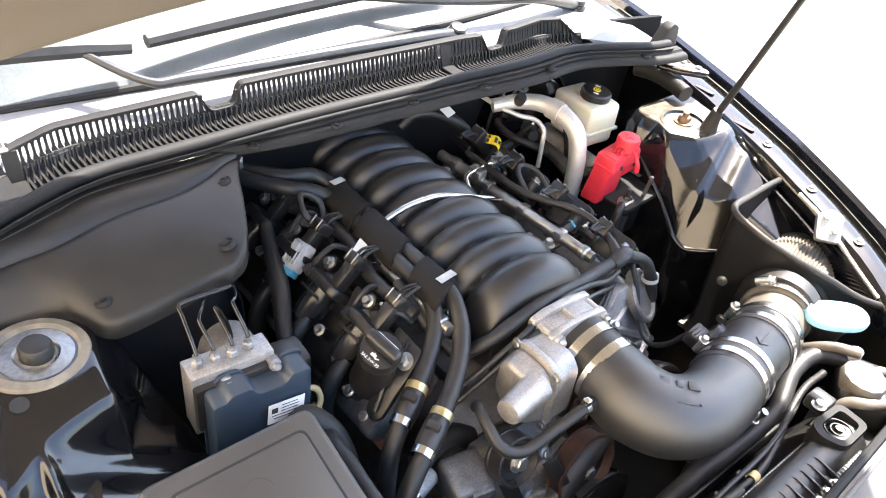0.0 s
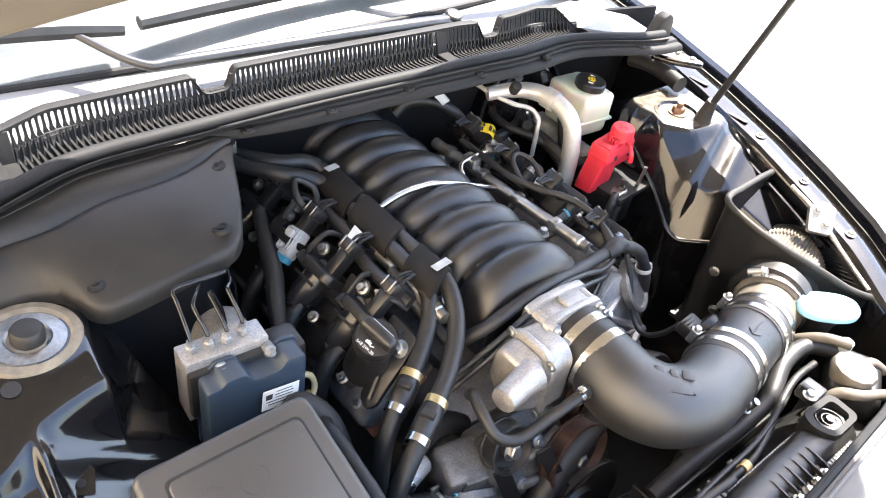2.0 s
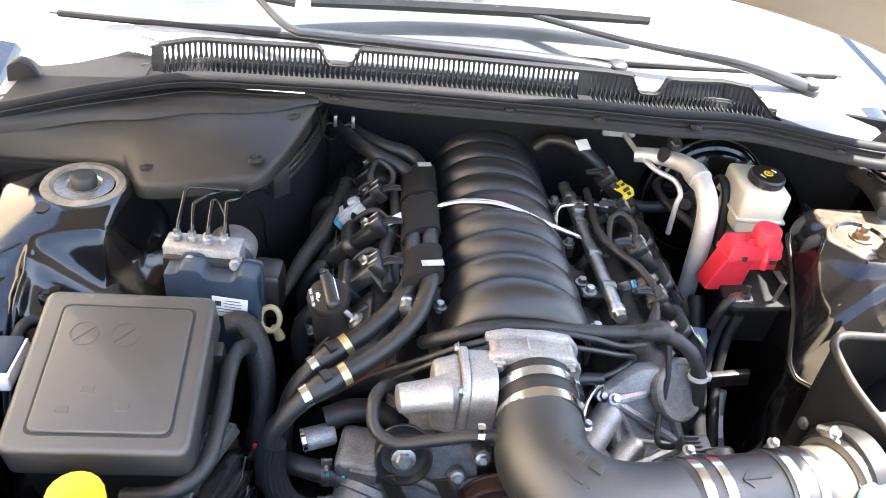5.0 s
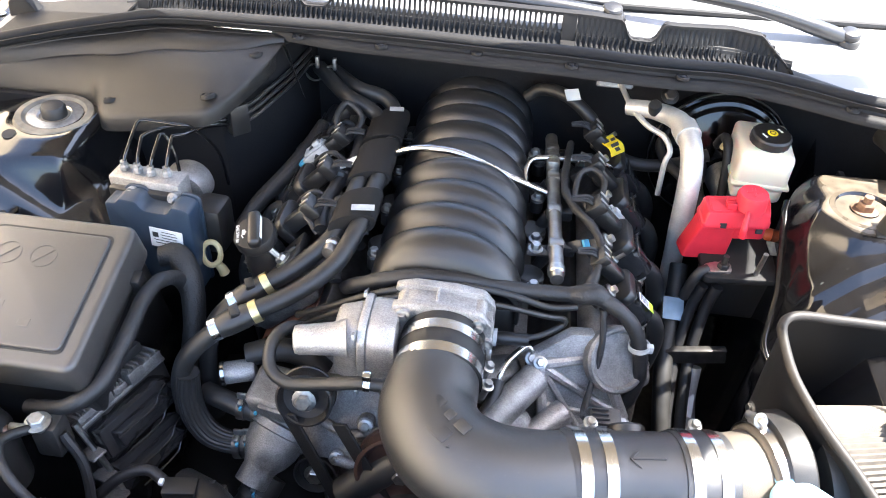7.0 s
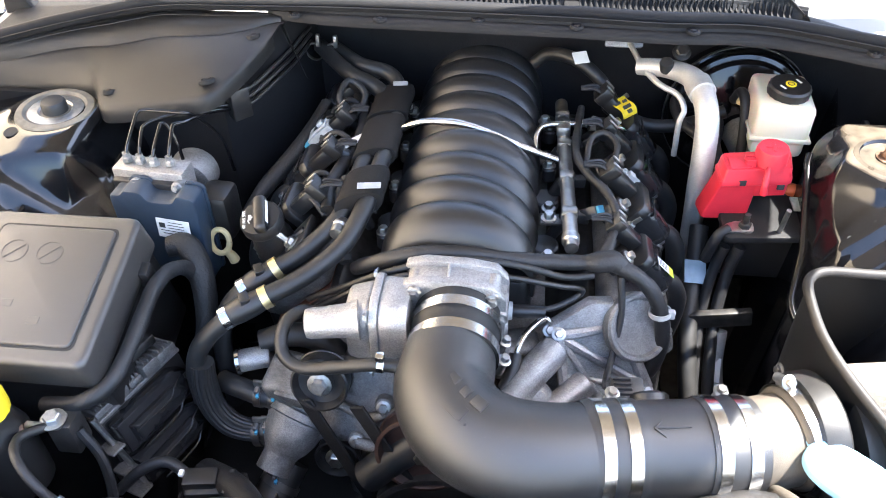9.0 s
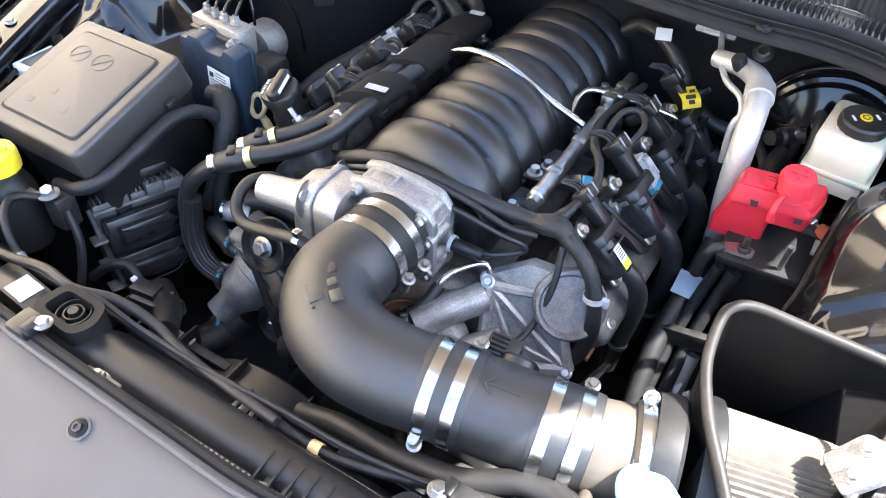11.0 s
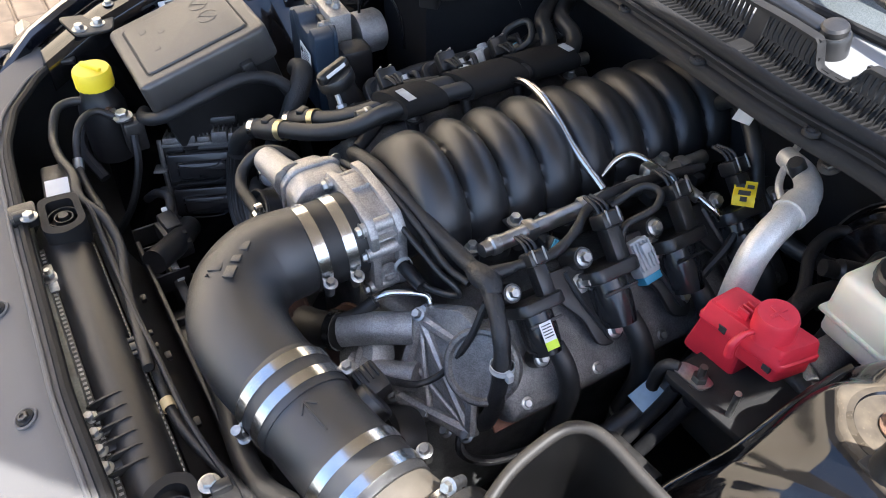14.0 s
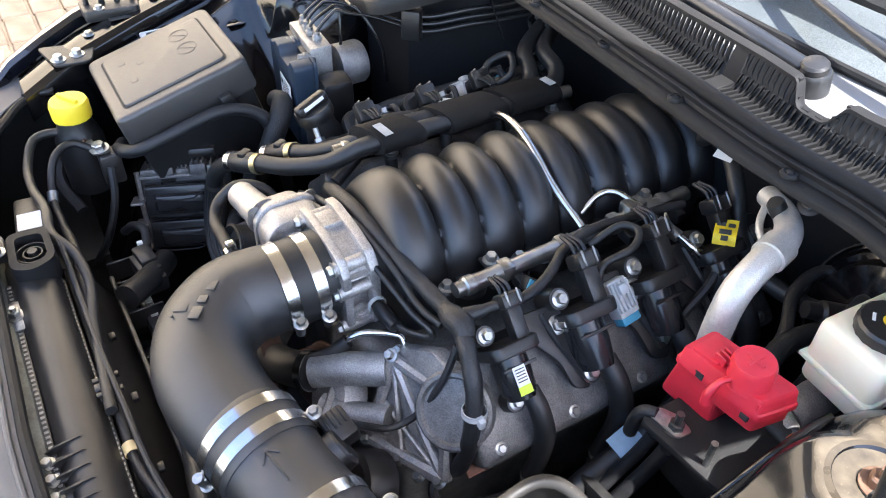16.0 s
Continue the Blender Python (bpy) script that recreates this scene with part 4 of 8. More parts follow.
for k, (p, d) in enumerate((((-0.128, -0.158, 0.622), td), ((-0.197, -0.132, 0.662), td), ((-0.150, -0.168, 0.603), td), ((-0.128, -0.139, 0.700), (-0.1, -0.6, 0.7)), ((-0.040, -0.160, 0.690), (0, -0.85, 0.5)), ((-0.030, -0.175, 0.640), (0, -0.85, 0.5)), ((-0.075, -0.178, 0.640), (0, -0.85, 0.5)), ((-0.010, -0.150, 0.715), (0, -0.85, 0.5)))):
    bm = bmesh.new()
    hexbolt(bm, p, d, 0.006, 0.006)
    part("housing_bolt", bm, M_ZINC, engine)


def pulley(c, d, r, mat, label, hub=M_ZINC):
    m = aim(c, d)
    bm = bmesh.new()
    lathe(bm, [(r, -0.014), (r * 1.04, -0.013), (r * 1.04, -0.010), (r, -0.009), (r, 0.009), (r * 1.04, 0.010), (r * 1.04, 0.013), (r * 0.96, 0.014), (r * 0.82, 0.004), (r * 0.45, 0.002), (r * 0.40, 0.010), (r * 0.28, 0.012), (0.001, 0.012)], m, 36)
    p = part("pulley", bm, mat, engine, label)
    bm = bmesh.new()
    hexbolt(bm, m @ V(0, 0, 0.011), d, 0.010, 0.010)
    part("hub_bolt", bm, hub, p)


pulley((-0.112, -0.160, 0.734), (0, -0.93, 0.35), 0.034, M_PLASTIC, "black ribbed idler pulley")
pulley((-0.104, -0.168, 0.598), (0, -0.97, 0.25), 0.028, M_PLASTIC, "black tensioner pulley under the belt")
pulley((0.012, -0.190, 0.655), (0, -0.97, 0.2), 0.056, M_RUST, "rusty water pump pulley with a dark rim")
pulley((0.035, -0.205, 0.53), (0, -1, 0.05), 0.090, M_DARKST, "dark crank pulley")
pulley((0.085, -0.135, 0.665), (0.25, -0.9, 0.2), 0.042, M_RUST, "rust-brown pulley beside the intake tube")
bm = bmesh.new()
for a, b in (((-0.132, -0.176, 0.716), (-0.040, -0.205, 0.50)), ((-0.066, -0.186, 0.722), (-0.005, -0.205, 0.600)), ((0.06, -0.180, 0.665), (0.12, -0.21, 0.53))):
    a, b = Vector(a), Vector(b)
    m = aim(a.lerp(b, 0.5), b - a)
    box(bm, (0.004, 0.022, (b - a).length), m, 0.001, 1)
part("drive_belt", bm, M_SEAL, engine, "black ribbed drive belt")

# ---- intake manifold ----
manifold = thing("intake_manifold", (CX, 0.16, 0.79), "matt black plastic intake manifold with eight rounded runners", "intake manifold")
Y0, Y1, PITCH = -0.042, 0.434, 0.0548


def runner(u, v):
    y = Y0 + (Y1 - Y0) * u
    t = -1 + 2 * v
    side = math.copysign(abs(t) ** 0.8, t)
    ang = side * radians(105)
    flat = abs(side) >= 0.857
    sx = math.copysign(1, side) if flat else math.sin(ang)
    ph = (y - 0.0260 + 0.011 * sx) / PITCH
    lobe = abs(math.sin(math.pi * ph)) ** 0.55 if ph > -0.5 else 1.0
    left = max(0.0, -sx)
    front = min(1.0, max(0.0, (y - Y0 - 0.006 * left) / 0.040))
    env = (math.sqrt(max(0.0, 1 - (1 - front) ** 2.2)) * 0.45 + 0.55)
    h = 0.8620 + (0.0255 + 0.006 * left) * lobe
    w = (0.082 + (0.012 + 0.012 * left) * lobe) * (0.90 + 0.10 * env)
    x = CX + 0.001 + w * sx
    z = 0.795 - 0.10 * (abs(side) - 0.857) if flat else 0.795 + (h - 0.795) * env * max(0.0, math.cos(ang)) ** 0.92
    return V(x, y, z - 0.012 * max(0, u - 0.5))


bm = bmesh.new()
sheet(bm, runner, 200, 44, 0.004)
part("runner_shell", bm, M_MANIFOLD, manifold, "", 75)
bm = bmesh.new()
prism(bm, rounded([(CX - 0.085, Y0 + 0.004), (CX + 0.09, Y0 + 0.004), (CX + 0.09, Y1 - 0.004), (CX - 0.085, Y1 - 0.004)], 0.02), 0.735, 0.80, None, 0.004)
part("lower_half", bm, M_MANIFOLD, manifold)
bm = bmesh.new()
lathe(bm, [(0.052, -0.03), (0.052, 0.02), (0.050, 0.028)], aim((CX + 0.002, -0.035, 0.797), (0, -1, -0.02)), 32)
part("plenum_mouth", bm, M_MANIFOLD, manifold)
for s in (1, -1):
    for k in range(4):
        y = 0.0 + k * 0.1 + (0.03 if s < 0 else 0)
        bm = bmesh.new()
        lathe(bm, [(0.020, 0), (0.020, 0.012), (0.017, 0.015), (0.001, 0.016)], Matrix.Translation((CX + s * 0.102, y + 0.035, 0.79)), 20)
        lathe(bm, [(0.010, 0), (0.010, 0.018), (0.007, 0.021)], Matrix.Translation((CX + s * 0.107, y, 0.79)), 14)
        fl = part("runner_flange", bm, M_MANIFOLD, manifold)
        bm = bmesh.new()
        hexbolt(bm, (CX + s * 0.107, y, 0.812), (0, 0, 1), 0.0065, 0.009)
        part("flange_bolt", bm, M_ZINC, fl)

# ---- fuel rails, injectors, crossover ----
def fuel_rail(s, x0, x1, z, ya, yb, name):
    r = thing(name, (x0, ya, z), "dull steel fuel rail with clamps and injectors beside the manifold", "fuel rail", "fuel rails")
    bm = bmesh.new()
    tube(bm, [(x0, ya - 0.012, z), (x0, ya, z), (x1, yb, z - 0.004)], [0.006, 0.0098, 0.0098], 16, 10)
    part("rail", bm, M_RAIL, r, "brushed steel rail")
    bm = bmesh.new()
    m = aim((x0, ya - 0.004, z), (0, -1, 0))
    lathe(bm, [(0.0115, 0), (0.0115, 0.010), (0.009, 0.013), (0.005, 0.013), (0.005, 0.020), (0.001, 0.020)], m, 16)
    part("end_cap", bm, M_ZINC, r)
    for k in range(4):
        t = (k + 0.5) / 4
        p = Vector((x0, ya, z)).lerp(Vector((x1, yb, z - 0.004)), t)
        bm = bmesh.new()
        box(bm, (0.021, 0.017, 0.022), p, 0.004)
        part("clamp", bm, M_RAIL, r)
        bm = bmesh.new()
        tube(bm, [p + V(-s * 0.006, 0.004, -0.008), p + V(-s * 0.014, 0.004, -0.026), p + V(-s * 0.024, 0.004, -0.046)], [0.008, 0.009, 0.007], 12, 3)
        inj = part("injector", bm, M_PLASTIC, r)
        bm = bmesh.new()
        box(bm, (0.022, 0.014, 0.016), p + V(s * 0.016, 0.012, -0.012), 0.003)
        part("plug", bm, M_PLASTIC, inj)
    for t in (0.12, 0.86):
        p = Vector((x0, ya, z)).lerp(Vector((x1, yb, z - 0.004)), t)
        bm = bmesh.new()
        box(bm, (0.034, 0.022, 0.004), p + V(-s * 0.020, 0, -0.008), 0.001)
        br = part("bracket", bm, M_DARKST, r)
        bm = bmesh.new()
        hexbolt(bm, p + V(-s * 0.026, 0, -0.006), (0, 0, 1), 0.0068, 0.010)
        part("bolt", bm, M_ZINC, br)


fuel_rail(1, 0.177, 0.166, 0.834, 0.020, 0.345, "fuel_rail")
fuel_rail(-1, -0.113, -0.098, 0.842, 0.012, 0.36, "fuel_rail")
pipe("crossover_pipe", [(-0.072, 0.200, 0.852), (-0.060, 0.198, 0.867), (-0.030, 0.194, 0.8805), (0.0, 0.190, 0.8850), (0.025, 0.187, 0.8845), (0.062, 0.182, 0.8755), (0.103, 0.178, 0.8600), (0.160, 0.182, 0.835)], 0.0052, M_STEEL, "bright steel fuel crossover pipe arched over the manifold", "fuel pipe", 12, 8)
feed = thing("fuel_feed_pipe", (0.2, 0.25, 0.84), "bent silver fuel feed pipe with quick connector", "fuel pipe")
bm = bmesh.new()
tube(bm, [(0.130, 0.205, 0.826), (0.128, 0.228, 0.842), (0.138, 0.246, 0.850), (0.17, 0.254, 0.850), (0.215, 0.262, 0.845), (0.253, 0.272, 0.836), (0.262, 0.28, 0.822)], 0.0045, 12, 6)
part("pipe", bm, M_STEEL, feed)
bm = bmesh.new()
tube(bm, [(0.205, 0.259, 0.846), (0.235, 0.266, 0.841)], 0.0078, 12)
box(bm, (0.030, 0.004, 0.010), aim((0.222, 0.258, 0.855), (-0.1, -0.2, 1)), 0.001)
part("connector", bm, M_ZINC, feed)
bm = bmesh.new()
box(bm, (0.020, 0.030, 0.018), V(0.168, 0.252, 0.845), 0.004)
part("clip", bm, M_ZINC, feed)

# ---- ignition coils ----
def coil_proto():
    """Local frame: x outwards from the engine, y along it, z out of the valve cover."""
    c = thing("ignition_coil", (0, 0, 0), "black ignition coil with spark plug boot on the valve cover", "ignition coil", "ignition coils")
    bm = bmesh.new()
    box(bm, (0.046, 0.034, 0.026), V(0.010, 0, 0.014), 0.010, 4)
    tube(bm, [(-0.010, 0, 0.018), (0.010, 0, 0.018), (0.032, 0, 0.016)], [0.0165, 0.0165, 0.015], 20, 3)
    body = part("body", bm, M_GLOSSP, c)
    bm = bmesh.new()
    prism(bm, rounded([(-0.022, -0.006), (0.030, -0.006), (0.030, 0.030), (0.022, 0.037), (-0.016, 0.037), (-0.022, 0.030)], 0.005), -0.006, 0.006, Matrix.Translation((-0.014, 0, 0)) @ Matrix.Rotation(radians(90), 4, "Z") @ Matrix.Rotation(radians(90), 4, "X"), 0.002)
    part("collar", bm, M_PLASTIC, body)
    bm = bmesh.new()
    box(bm, (0.003, 0.036, 0.0015), V(0.002, 0, 0.0345), 0.0006, 1)
    part("moulded_line", bm, M_PLASTIC, body)
    bm = bmesh.new()
    box(bm, (0.034, 0.016, 0.018), V(-0.034, 0.016, 0.022), 0.004, 2)
    plug = part("plug", bm, M_PLASTIC, c)
    bm = bmesh.new()
    box(bm, (0.014, 0.022, 0.022), V(-0.056, 0.016, 0.024), 0.003)
    part("wire_plug", bm, M_PLASTIC, c)
    bm = bmesh.new()
    for q in (-0.006, 0.006):
        box(bm, (0.014, 0.002, 0.002), V(-0.058, 0.016 + q, 0.0355), 0.0006, 1)
    part("lock_clip", bm, M_RAIL, plug, "pale wire lock clip")
    for k, mt in enumerate((M_LOOM, M_LOOM, M_LOOM)):
        bm = bmesh.new()
        o = (k - 1) * 0.005
        tube(bm, [(-0.060, 0.016 + o, 0.024), (-0.070, 0.016 + o, 0.022), (-0.080, 0.015 + o * 0.6, 0.010)], 0.0018 if k != 1 else 0.0011, 6, 4)
        part("wire", bm, mt, c)
    bm = bmesh.new()
    tube(bm, [(0.028, 0.008, 0.018), (0.050, 0.010, 0.020), (0.074, 0.012, 0.010), (0.096, 0.012, -0.012), (0.122, 0.012, -0.048), (0.155, 0.012, -0.088)], [0.0095, 0.0102, 0.0104, 0.0098, 0.0102, 0.0090], 14, 5)
    boot = part("boot", bm, M_RUBBER, c, "black rubber spark plug boot")
    bm = bmesh.new()
    band(bm, (0.125, 0.012, -0.052), (0.65, 0, -0.75), 0.0106, 0.005, 0.001, 16)
    part("boot_ring", bm, M_ZINC, boot, "thin metal ring")
    for x, y, h in ((-0.033, -0.016, 0.020), (0.036, -0.006, 0.012)):
        bm = bmesh.new()
        hexbolt(bm, (x, y, h), (0, 0, 1), 0.0050, 0.007)
        part("bolt", bm, M_ZINC, c)
        bm = bmesh.new()
        lathe(bm, [(0.0105, -0.004), (0.0095, h)], Matrix.Translation((x, y, 0)), 14)
        part("boss", bm, M_PLASTIC, c)
    bm = bmesh.new()
    prism(bm, rounded([(-0.036, 0.026), (-0.034, 0.070), (-0.006, 0.076), (0.020, 0.078), (0.046, 0.082), (0.056, 0.074), (0.050, 0.058), (0.020, 0.052), (-0.004, 0.034)], 0.007), 0.004, 0.011, None, 0.002)
    plate = part("bracket_plate", bm, M_PLASTIC, c, "black bracket plate")
    bm = bmesh.new()
    hexbolt(bm, (-0.014, 0.062, 0.011), (0, 0, 1), 0.0065, 0.007, True, 0.012)
    part("stud", bm, M_ZINC, plate)
    bm = bmesh.new()
    tube(bm, [(-0.030, 0.050, 0.011), (0.0, 0.056, 0.013), (0.044, 0.072, 0.012)], 0.003, 6, 4)
    part("stiffening_rib", bm, M_PLASTIC, plate)
    return c


M_GLOSSP = surface("gloss_coil_resin", (0.018, 0.018, 0.019), 0.20, var=0.2, scale=40, bump=0.05)
COIL = coil_proto()
for k, y in enumerate((0.006, 0.104, 0.208, 0.305)):
    m = Matrix.Translation((0.257, y, 0.788)) @ Matrix.Rotation(radians(45), 4, "Y") @ Matrix.Scale(1.14, 4)
    if k == 0:
        COIL.matrix_basis = m
    else:
        copy_thing(COIL, m)
for k, y in enumerate((0.070, 0.165, 0.255, 0.345)):
    copy_thing(COIL, Matrix.Translation((-0.180, y, 0.792)) @ Matrix.Rotation(radians(-45), 4, "Y") @ Matrix.Rotation(radians(180), 4, "Z") @ Matrix.Scale(1.10, 4))
m = Matrix.Translation((0.257, 0.006, 0.788)) @ Matrix.Rotation(radians(45), 4, "Y") @ Matrix.Scale(1.14, 4)
tag = thing("coil_label", (0.28, 0.01, 0.80), "white barcode sticker with a lime green end on a coil", "label")
bm = bmesh.new()
box(bm, (0.026, 0.013, 0.0006), m @ Matrix.Translation((0.014, -0.003, 0.0352)), 0)
part("sticker", bm, M_LABEL, tag)
bm = bmesh.new()
box(bm, (0.008, 0.0134, 0.0008), m @ Matrix.Translation((0.0235, -0.003, 0.0353)), 0)
part("lime_end", bm, M_LIME, tag, "lime green end")
for k in range(5):
    bm = bmesh.new()
    box(bm, (0.0009, 0.010, 0.0003), m @ Matrix.Translation((0.004 + k * 0.0028, -0.003, 0.0357)), 0)
    part("print_bar", bm, M_INK, tag)


def grey_plug(p, lean, spin):
    g = thing("wiring_connector", p, "grey plastic wiring connector with teal clip over the coils", "connector", "coil connectors")
    m = Matrix.Translation(p) @ Matrix.Rotation(radians(lean), 4, "Y") @ Matrix.Rotation(radians(spin), 4, "Z")
    bm = bmesh.new()
    box(bm, (0.028, 0.044, 0.022), m, 0.003)
    part("housing", bm, M_GREY, g)
    for k in range(5):
        bm = bmesh.new()
        box(bm, (0.003, 0.034, 0.004), m @ Matrix.Translation((-0.011 + k * 0.0055, 0.002, 0.0125)), 0.001, 1)
        part("rib", bm, M_GREY, g)
    bm = bmesh.new()
    box(bm, (0.012, 0.012, 0.008), m @ Matrix.Translation((0, 0.010, 0.016)), 0.002)
    part("latch", bm, M_GREY, g)
    bm = bmesh.new()
    box(bm, (0.026, 0.010, 0.018), m @ Matrix.Translation((0, -0.026, 0)), 0.002)
    part("clip", bm, M_TEAL, g, "teal locking clip")


grey_plug((0.258, 0.160, 0.812), 45, 96)
grey_plug((-0.190, 0.232, 0.826), -40, -80)

# ---- throttle body ----
tb = thing("throttle_body", (CX, -0.10, 0.74), "rough cast aluminium throttle body with a motor housing", "throttle body")
fl = aim((CX + 0.004, -0.060, 0.803), (0, -1, -0.03))
plate = rounded([(-0.064, -0.058), (0.052, -0.060), (0.058, -0.054), (0.058, 0.032), (0.044, 0.050), (0.010, 0.056), (-0.040, 0.057), (-0.064, 0.050)], 0.004)
bm = bmesh.new()
prism(bm, plate, 0.0, 0.012, fl, 0.002)
part("rear_flange", bm, M_CAST, tb)
bm = bmesh.new()
prism(bm, [(p[0] * 0.87 - 0.004, p[1] * 0.88) for p in plate], 0.010, 0.044, fl, 0.003)
part("body", bm, M_CAST, tb)
bm = bmesh.new()
prism(bm, [(p[0] * 0.98 - 0.001, p[1] * 0.98) for p in plate], 0.034, 0.045, fl, 0.002)
part("front_flange", bm, M_CAST, tb)
bm = bmesh.new()
lathe(bm, [(0.050, 0.036), (0.050, 0.044), (0.048, 0.050), (0.047, 0.085)], fl, 36)
part("bore", bm, M_CAST, tb)
for x, y in ((-0.050, 0.040), (0.040, 0.036), (0.050, 0.006), (0.048, -0.050)):
    bm = bmesh.new()
    lathe(bm, [(0.0085, 0.006), (0.0085, 0.046), (0.0075, 0.049)], fl @ Matrix.Translation((x, y, 0)), 14)
    boss = part("boss", bm, M_CAST, tb)
    bm = bmesh.new()
    hexbolt(bm, fl @ V(x, y, 0.049), fl.to_3x3() @ V(0, 0, 1), 0.0062, 0.007)
    part("bolt", bm, M_ZINC, boss)
for y in (0.024, -0.034):
    bm = bmesh.new()
    box(bm, (0.020, 0.003, 0.030), fl @ Matrix.Translation((0.046, y, 0.024)), 0.001, 1)
    part("rib", bm, M_CAST, tb)
for x in (-0.012,):
    bm = bmesh.new()
    box(bm, (0.003, 0.018, 0.030), fl @ Matrix.Translation((x, 0.046, 0.024)), 0.001, 1)
    part("rib", bm, M_CAST, tb)
bm = bmesh.new()
lathe(bm, [(0.012, 0), (0.012, 0.008), (0.008, 0.008), (0.007, 0.002), (0.001, 0.002)], aim((0.098, -0.084, 0.772), (1, 0, 0)), 20)
part("side_port", bm, M_CAST, tb)
# the gear case: its cover faces sideways, the motor sticks out of it
GC = rounded([(-0.152, 0.752), (-0.142, 0.742), (-0.092, 0.746), (-0.068, 0.772), (-0.070, 0.826), (-0.086, 0.845), (-0.136, 0.845), (-0.152, 0.828)], 0.010)
side = Matrix(((0, 0, 1, 0), (1, 0, 0, 0), (0, 1, 0, 0), (0, 0, 0, 1)))
bm = bmesh.new()
prism(bm, GC, -0.040, -0.006, side, 0.003)
gear = part("gear_housing", bm, M_CAST, tb, "grainy cast gear housing")
bm = bmesh.new()
gc = sum((Vector(p) for p in GC), Vector((0, 0))) / len(GC)
prism(bm, [tuple(gc + (Vector(p) - gc) * 1.06) for p in GC], -0.050, -0.040, side, 0.002)
part("cover_rim", bm, M_CAST, gear)
bm = bmesh.new()
prism(bm, [tuple(gc + (Vector(p) - gc) * 0.90) for p in GC], -0.050, -0.082, side, 0.006, 3, 0.82)
part("gear_cover", bm, M_CAST, gear, "domed cast gear cover")
bm = bmesh.new()
lathe(bm, [(0.024, -0.012), (0.0200, 0.004), (0.0185, 0.030), (0.0180, 0.044), (0.0165, 0.049), (0.011, 0.051), (0.001, 0.051)], aim((-0.076, -0.136, 0.816), (-0.98, -0.18, -0.02)), 28)
part("motor_housing", bm, M_CAST, tb, "rough cylindrical motor housing")
for y, z in ((-0.150, 0.838), (-0.078, 0.838), (-0.074, 0.757), (-0.148, 0.746)):
    bm = bmesh.new()
    hexbolt(bm, (-0.050, y, z), (-1, 0, 0), 0.0052, 0.005)
    part("cover_screw", bm, M_ZINC, gear)

# ---- intake tube, couplers and clamps ----
intake = thing("intake_tube", (0.12, -0.24, 0.72), "matt black textured intake tube with rubber couplers and steel clamps", "intake tube")
TP = [(0.046, -0.150, 0.802), (0.0435, -0.178, 0.800), (0.043, -0.216, 0.796), (0.066, -0.252, 0.790), (0.108, -0.270, 0.784), (0.157, -0.269, 0.779), (0.205, -0.258, 0.774)]
bm = bmesh.new()
tube(bm, TP, [0.0495, 0.0530, 0.0550, 0.0550, 0.0545, 0.0530, 0.0515], 44, 8)
elbow = part("elbow", bm, M_TUBE, intake)
bm = bmesh.new()
tube(bm, [(0.047, -0.104, 0.8025), (0.0465, -0.135, 0.801), (0.046, -0.168, 0.800)], 0.0515, 44, 3)
part("throttle_coupler", bm, M_RUBBER, intake, "black rubber coupler")
TA, TB_ = V(0.190, -0.260, 0.7755), V(0.365, -0.227, 0.762)
bm = bmesh.new()
ax = TB_ - TA
tube(bm, [TA, TA + ax * 0.06, TA + ax * 0.30, TA + ax * 0.34, TA + ax * 0.66, TA + ax * 0.70, TA + ax * 0.98, TB_], [0.0520, 0.0540, 0.0540, 0.0515, 0.0515, 0.0540, 0.0540, 0.0520], 44, 4)
part("sensor_housing", bm, M_TUBE, intake, "black mass airflow sensor housing")
AE = V(0.437, -0.203, 0.765)
bm = bmesh.new()
tube(bm, [TB_ - ax * 0.05, TB_.lerp(AE, 0.5), AE], [0.0495, 0.0495, 0.0495], 40, 4)
part("adapter", bm, M_DUSTRUB, intake, "dusty plastic adapter")
bm = bmesh.new()
tube(bm, [TB_.lerp(AE, 0.52), TB_.lerp(AE, 0.60), TB_.lerp(AE, 0.95), AE], [0.0515, 0.056, 0.058, 0.056], 40, 3)
part("adapter_boot", bm, M_DUSTRUB, intake, "dusty rubber boot")


def clamp(c, d, r, w, screw, label="polished steel band clamp"):
    bm = bmesh.new()
    band(bm, c, d, r, w)
    cl = part("clamp", bm, M_STEEL, intake, label)
    d, s = Vector(d).normalized(), Vector(screw)
    s = (s - d * s.dot(d)).normalized()
    t = d.cross(s)
    p = Vector(c) + s * (r + 0.006)
    bm = bmesh.new()
    tube(bm, [p - t * 0.012, p + t * 0.010], 0.0055, 12)
    box(bm, (0.012, 0.014, 0.007), aim(p - s * 0.004, s), 0.002)
    sc = part("screw_housing", bm, M_ZINC, cl)
    bm = bmesh.new()
    hexbolt(bm, p + t * 0.010, t, 0.0055, 0.008)
    part("screw", bm, M_ZINC, sc)


hd = Vector((0, -1, -0.03))
clamp((0.0467, -0.126, 0.802), hd, 0.0519, 0.014, (1, 0, -0.45))
clamp((0.0462, -0.160, 0.8005), hd, 0.0519, 0.014, (1, 0, -0.30))
for t, sc in ((0.085, (-0.1, -1, -0.35)), (0.235, (0, 1, 0.2)), (0.745, (0, -1, -0.3)), (0.915, (0, 1, 0.2))):
    clamp(TA + ax * t, ax, 0.0544, 0.0125, sc)
clamp(TB_.lerp(AE, 0.66), AE - TB_, 0.0575, 0.013, (0, 0.6, 0.8))
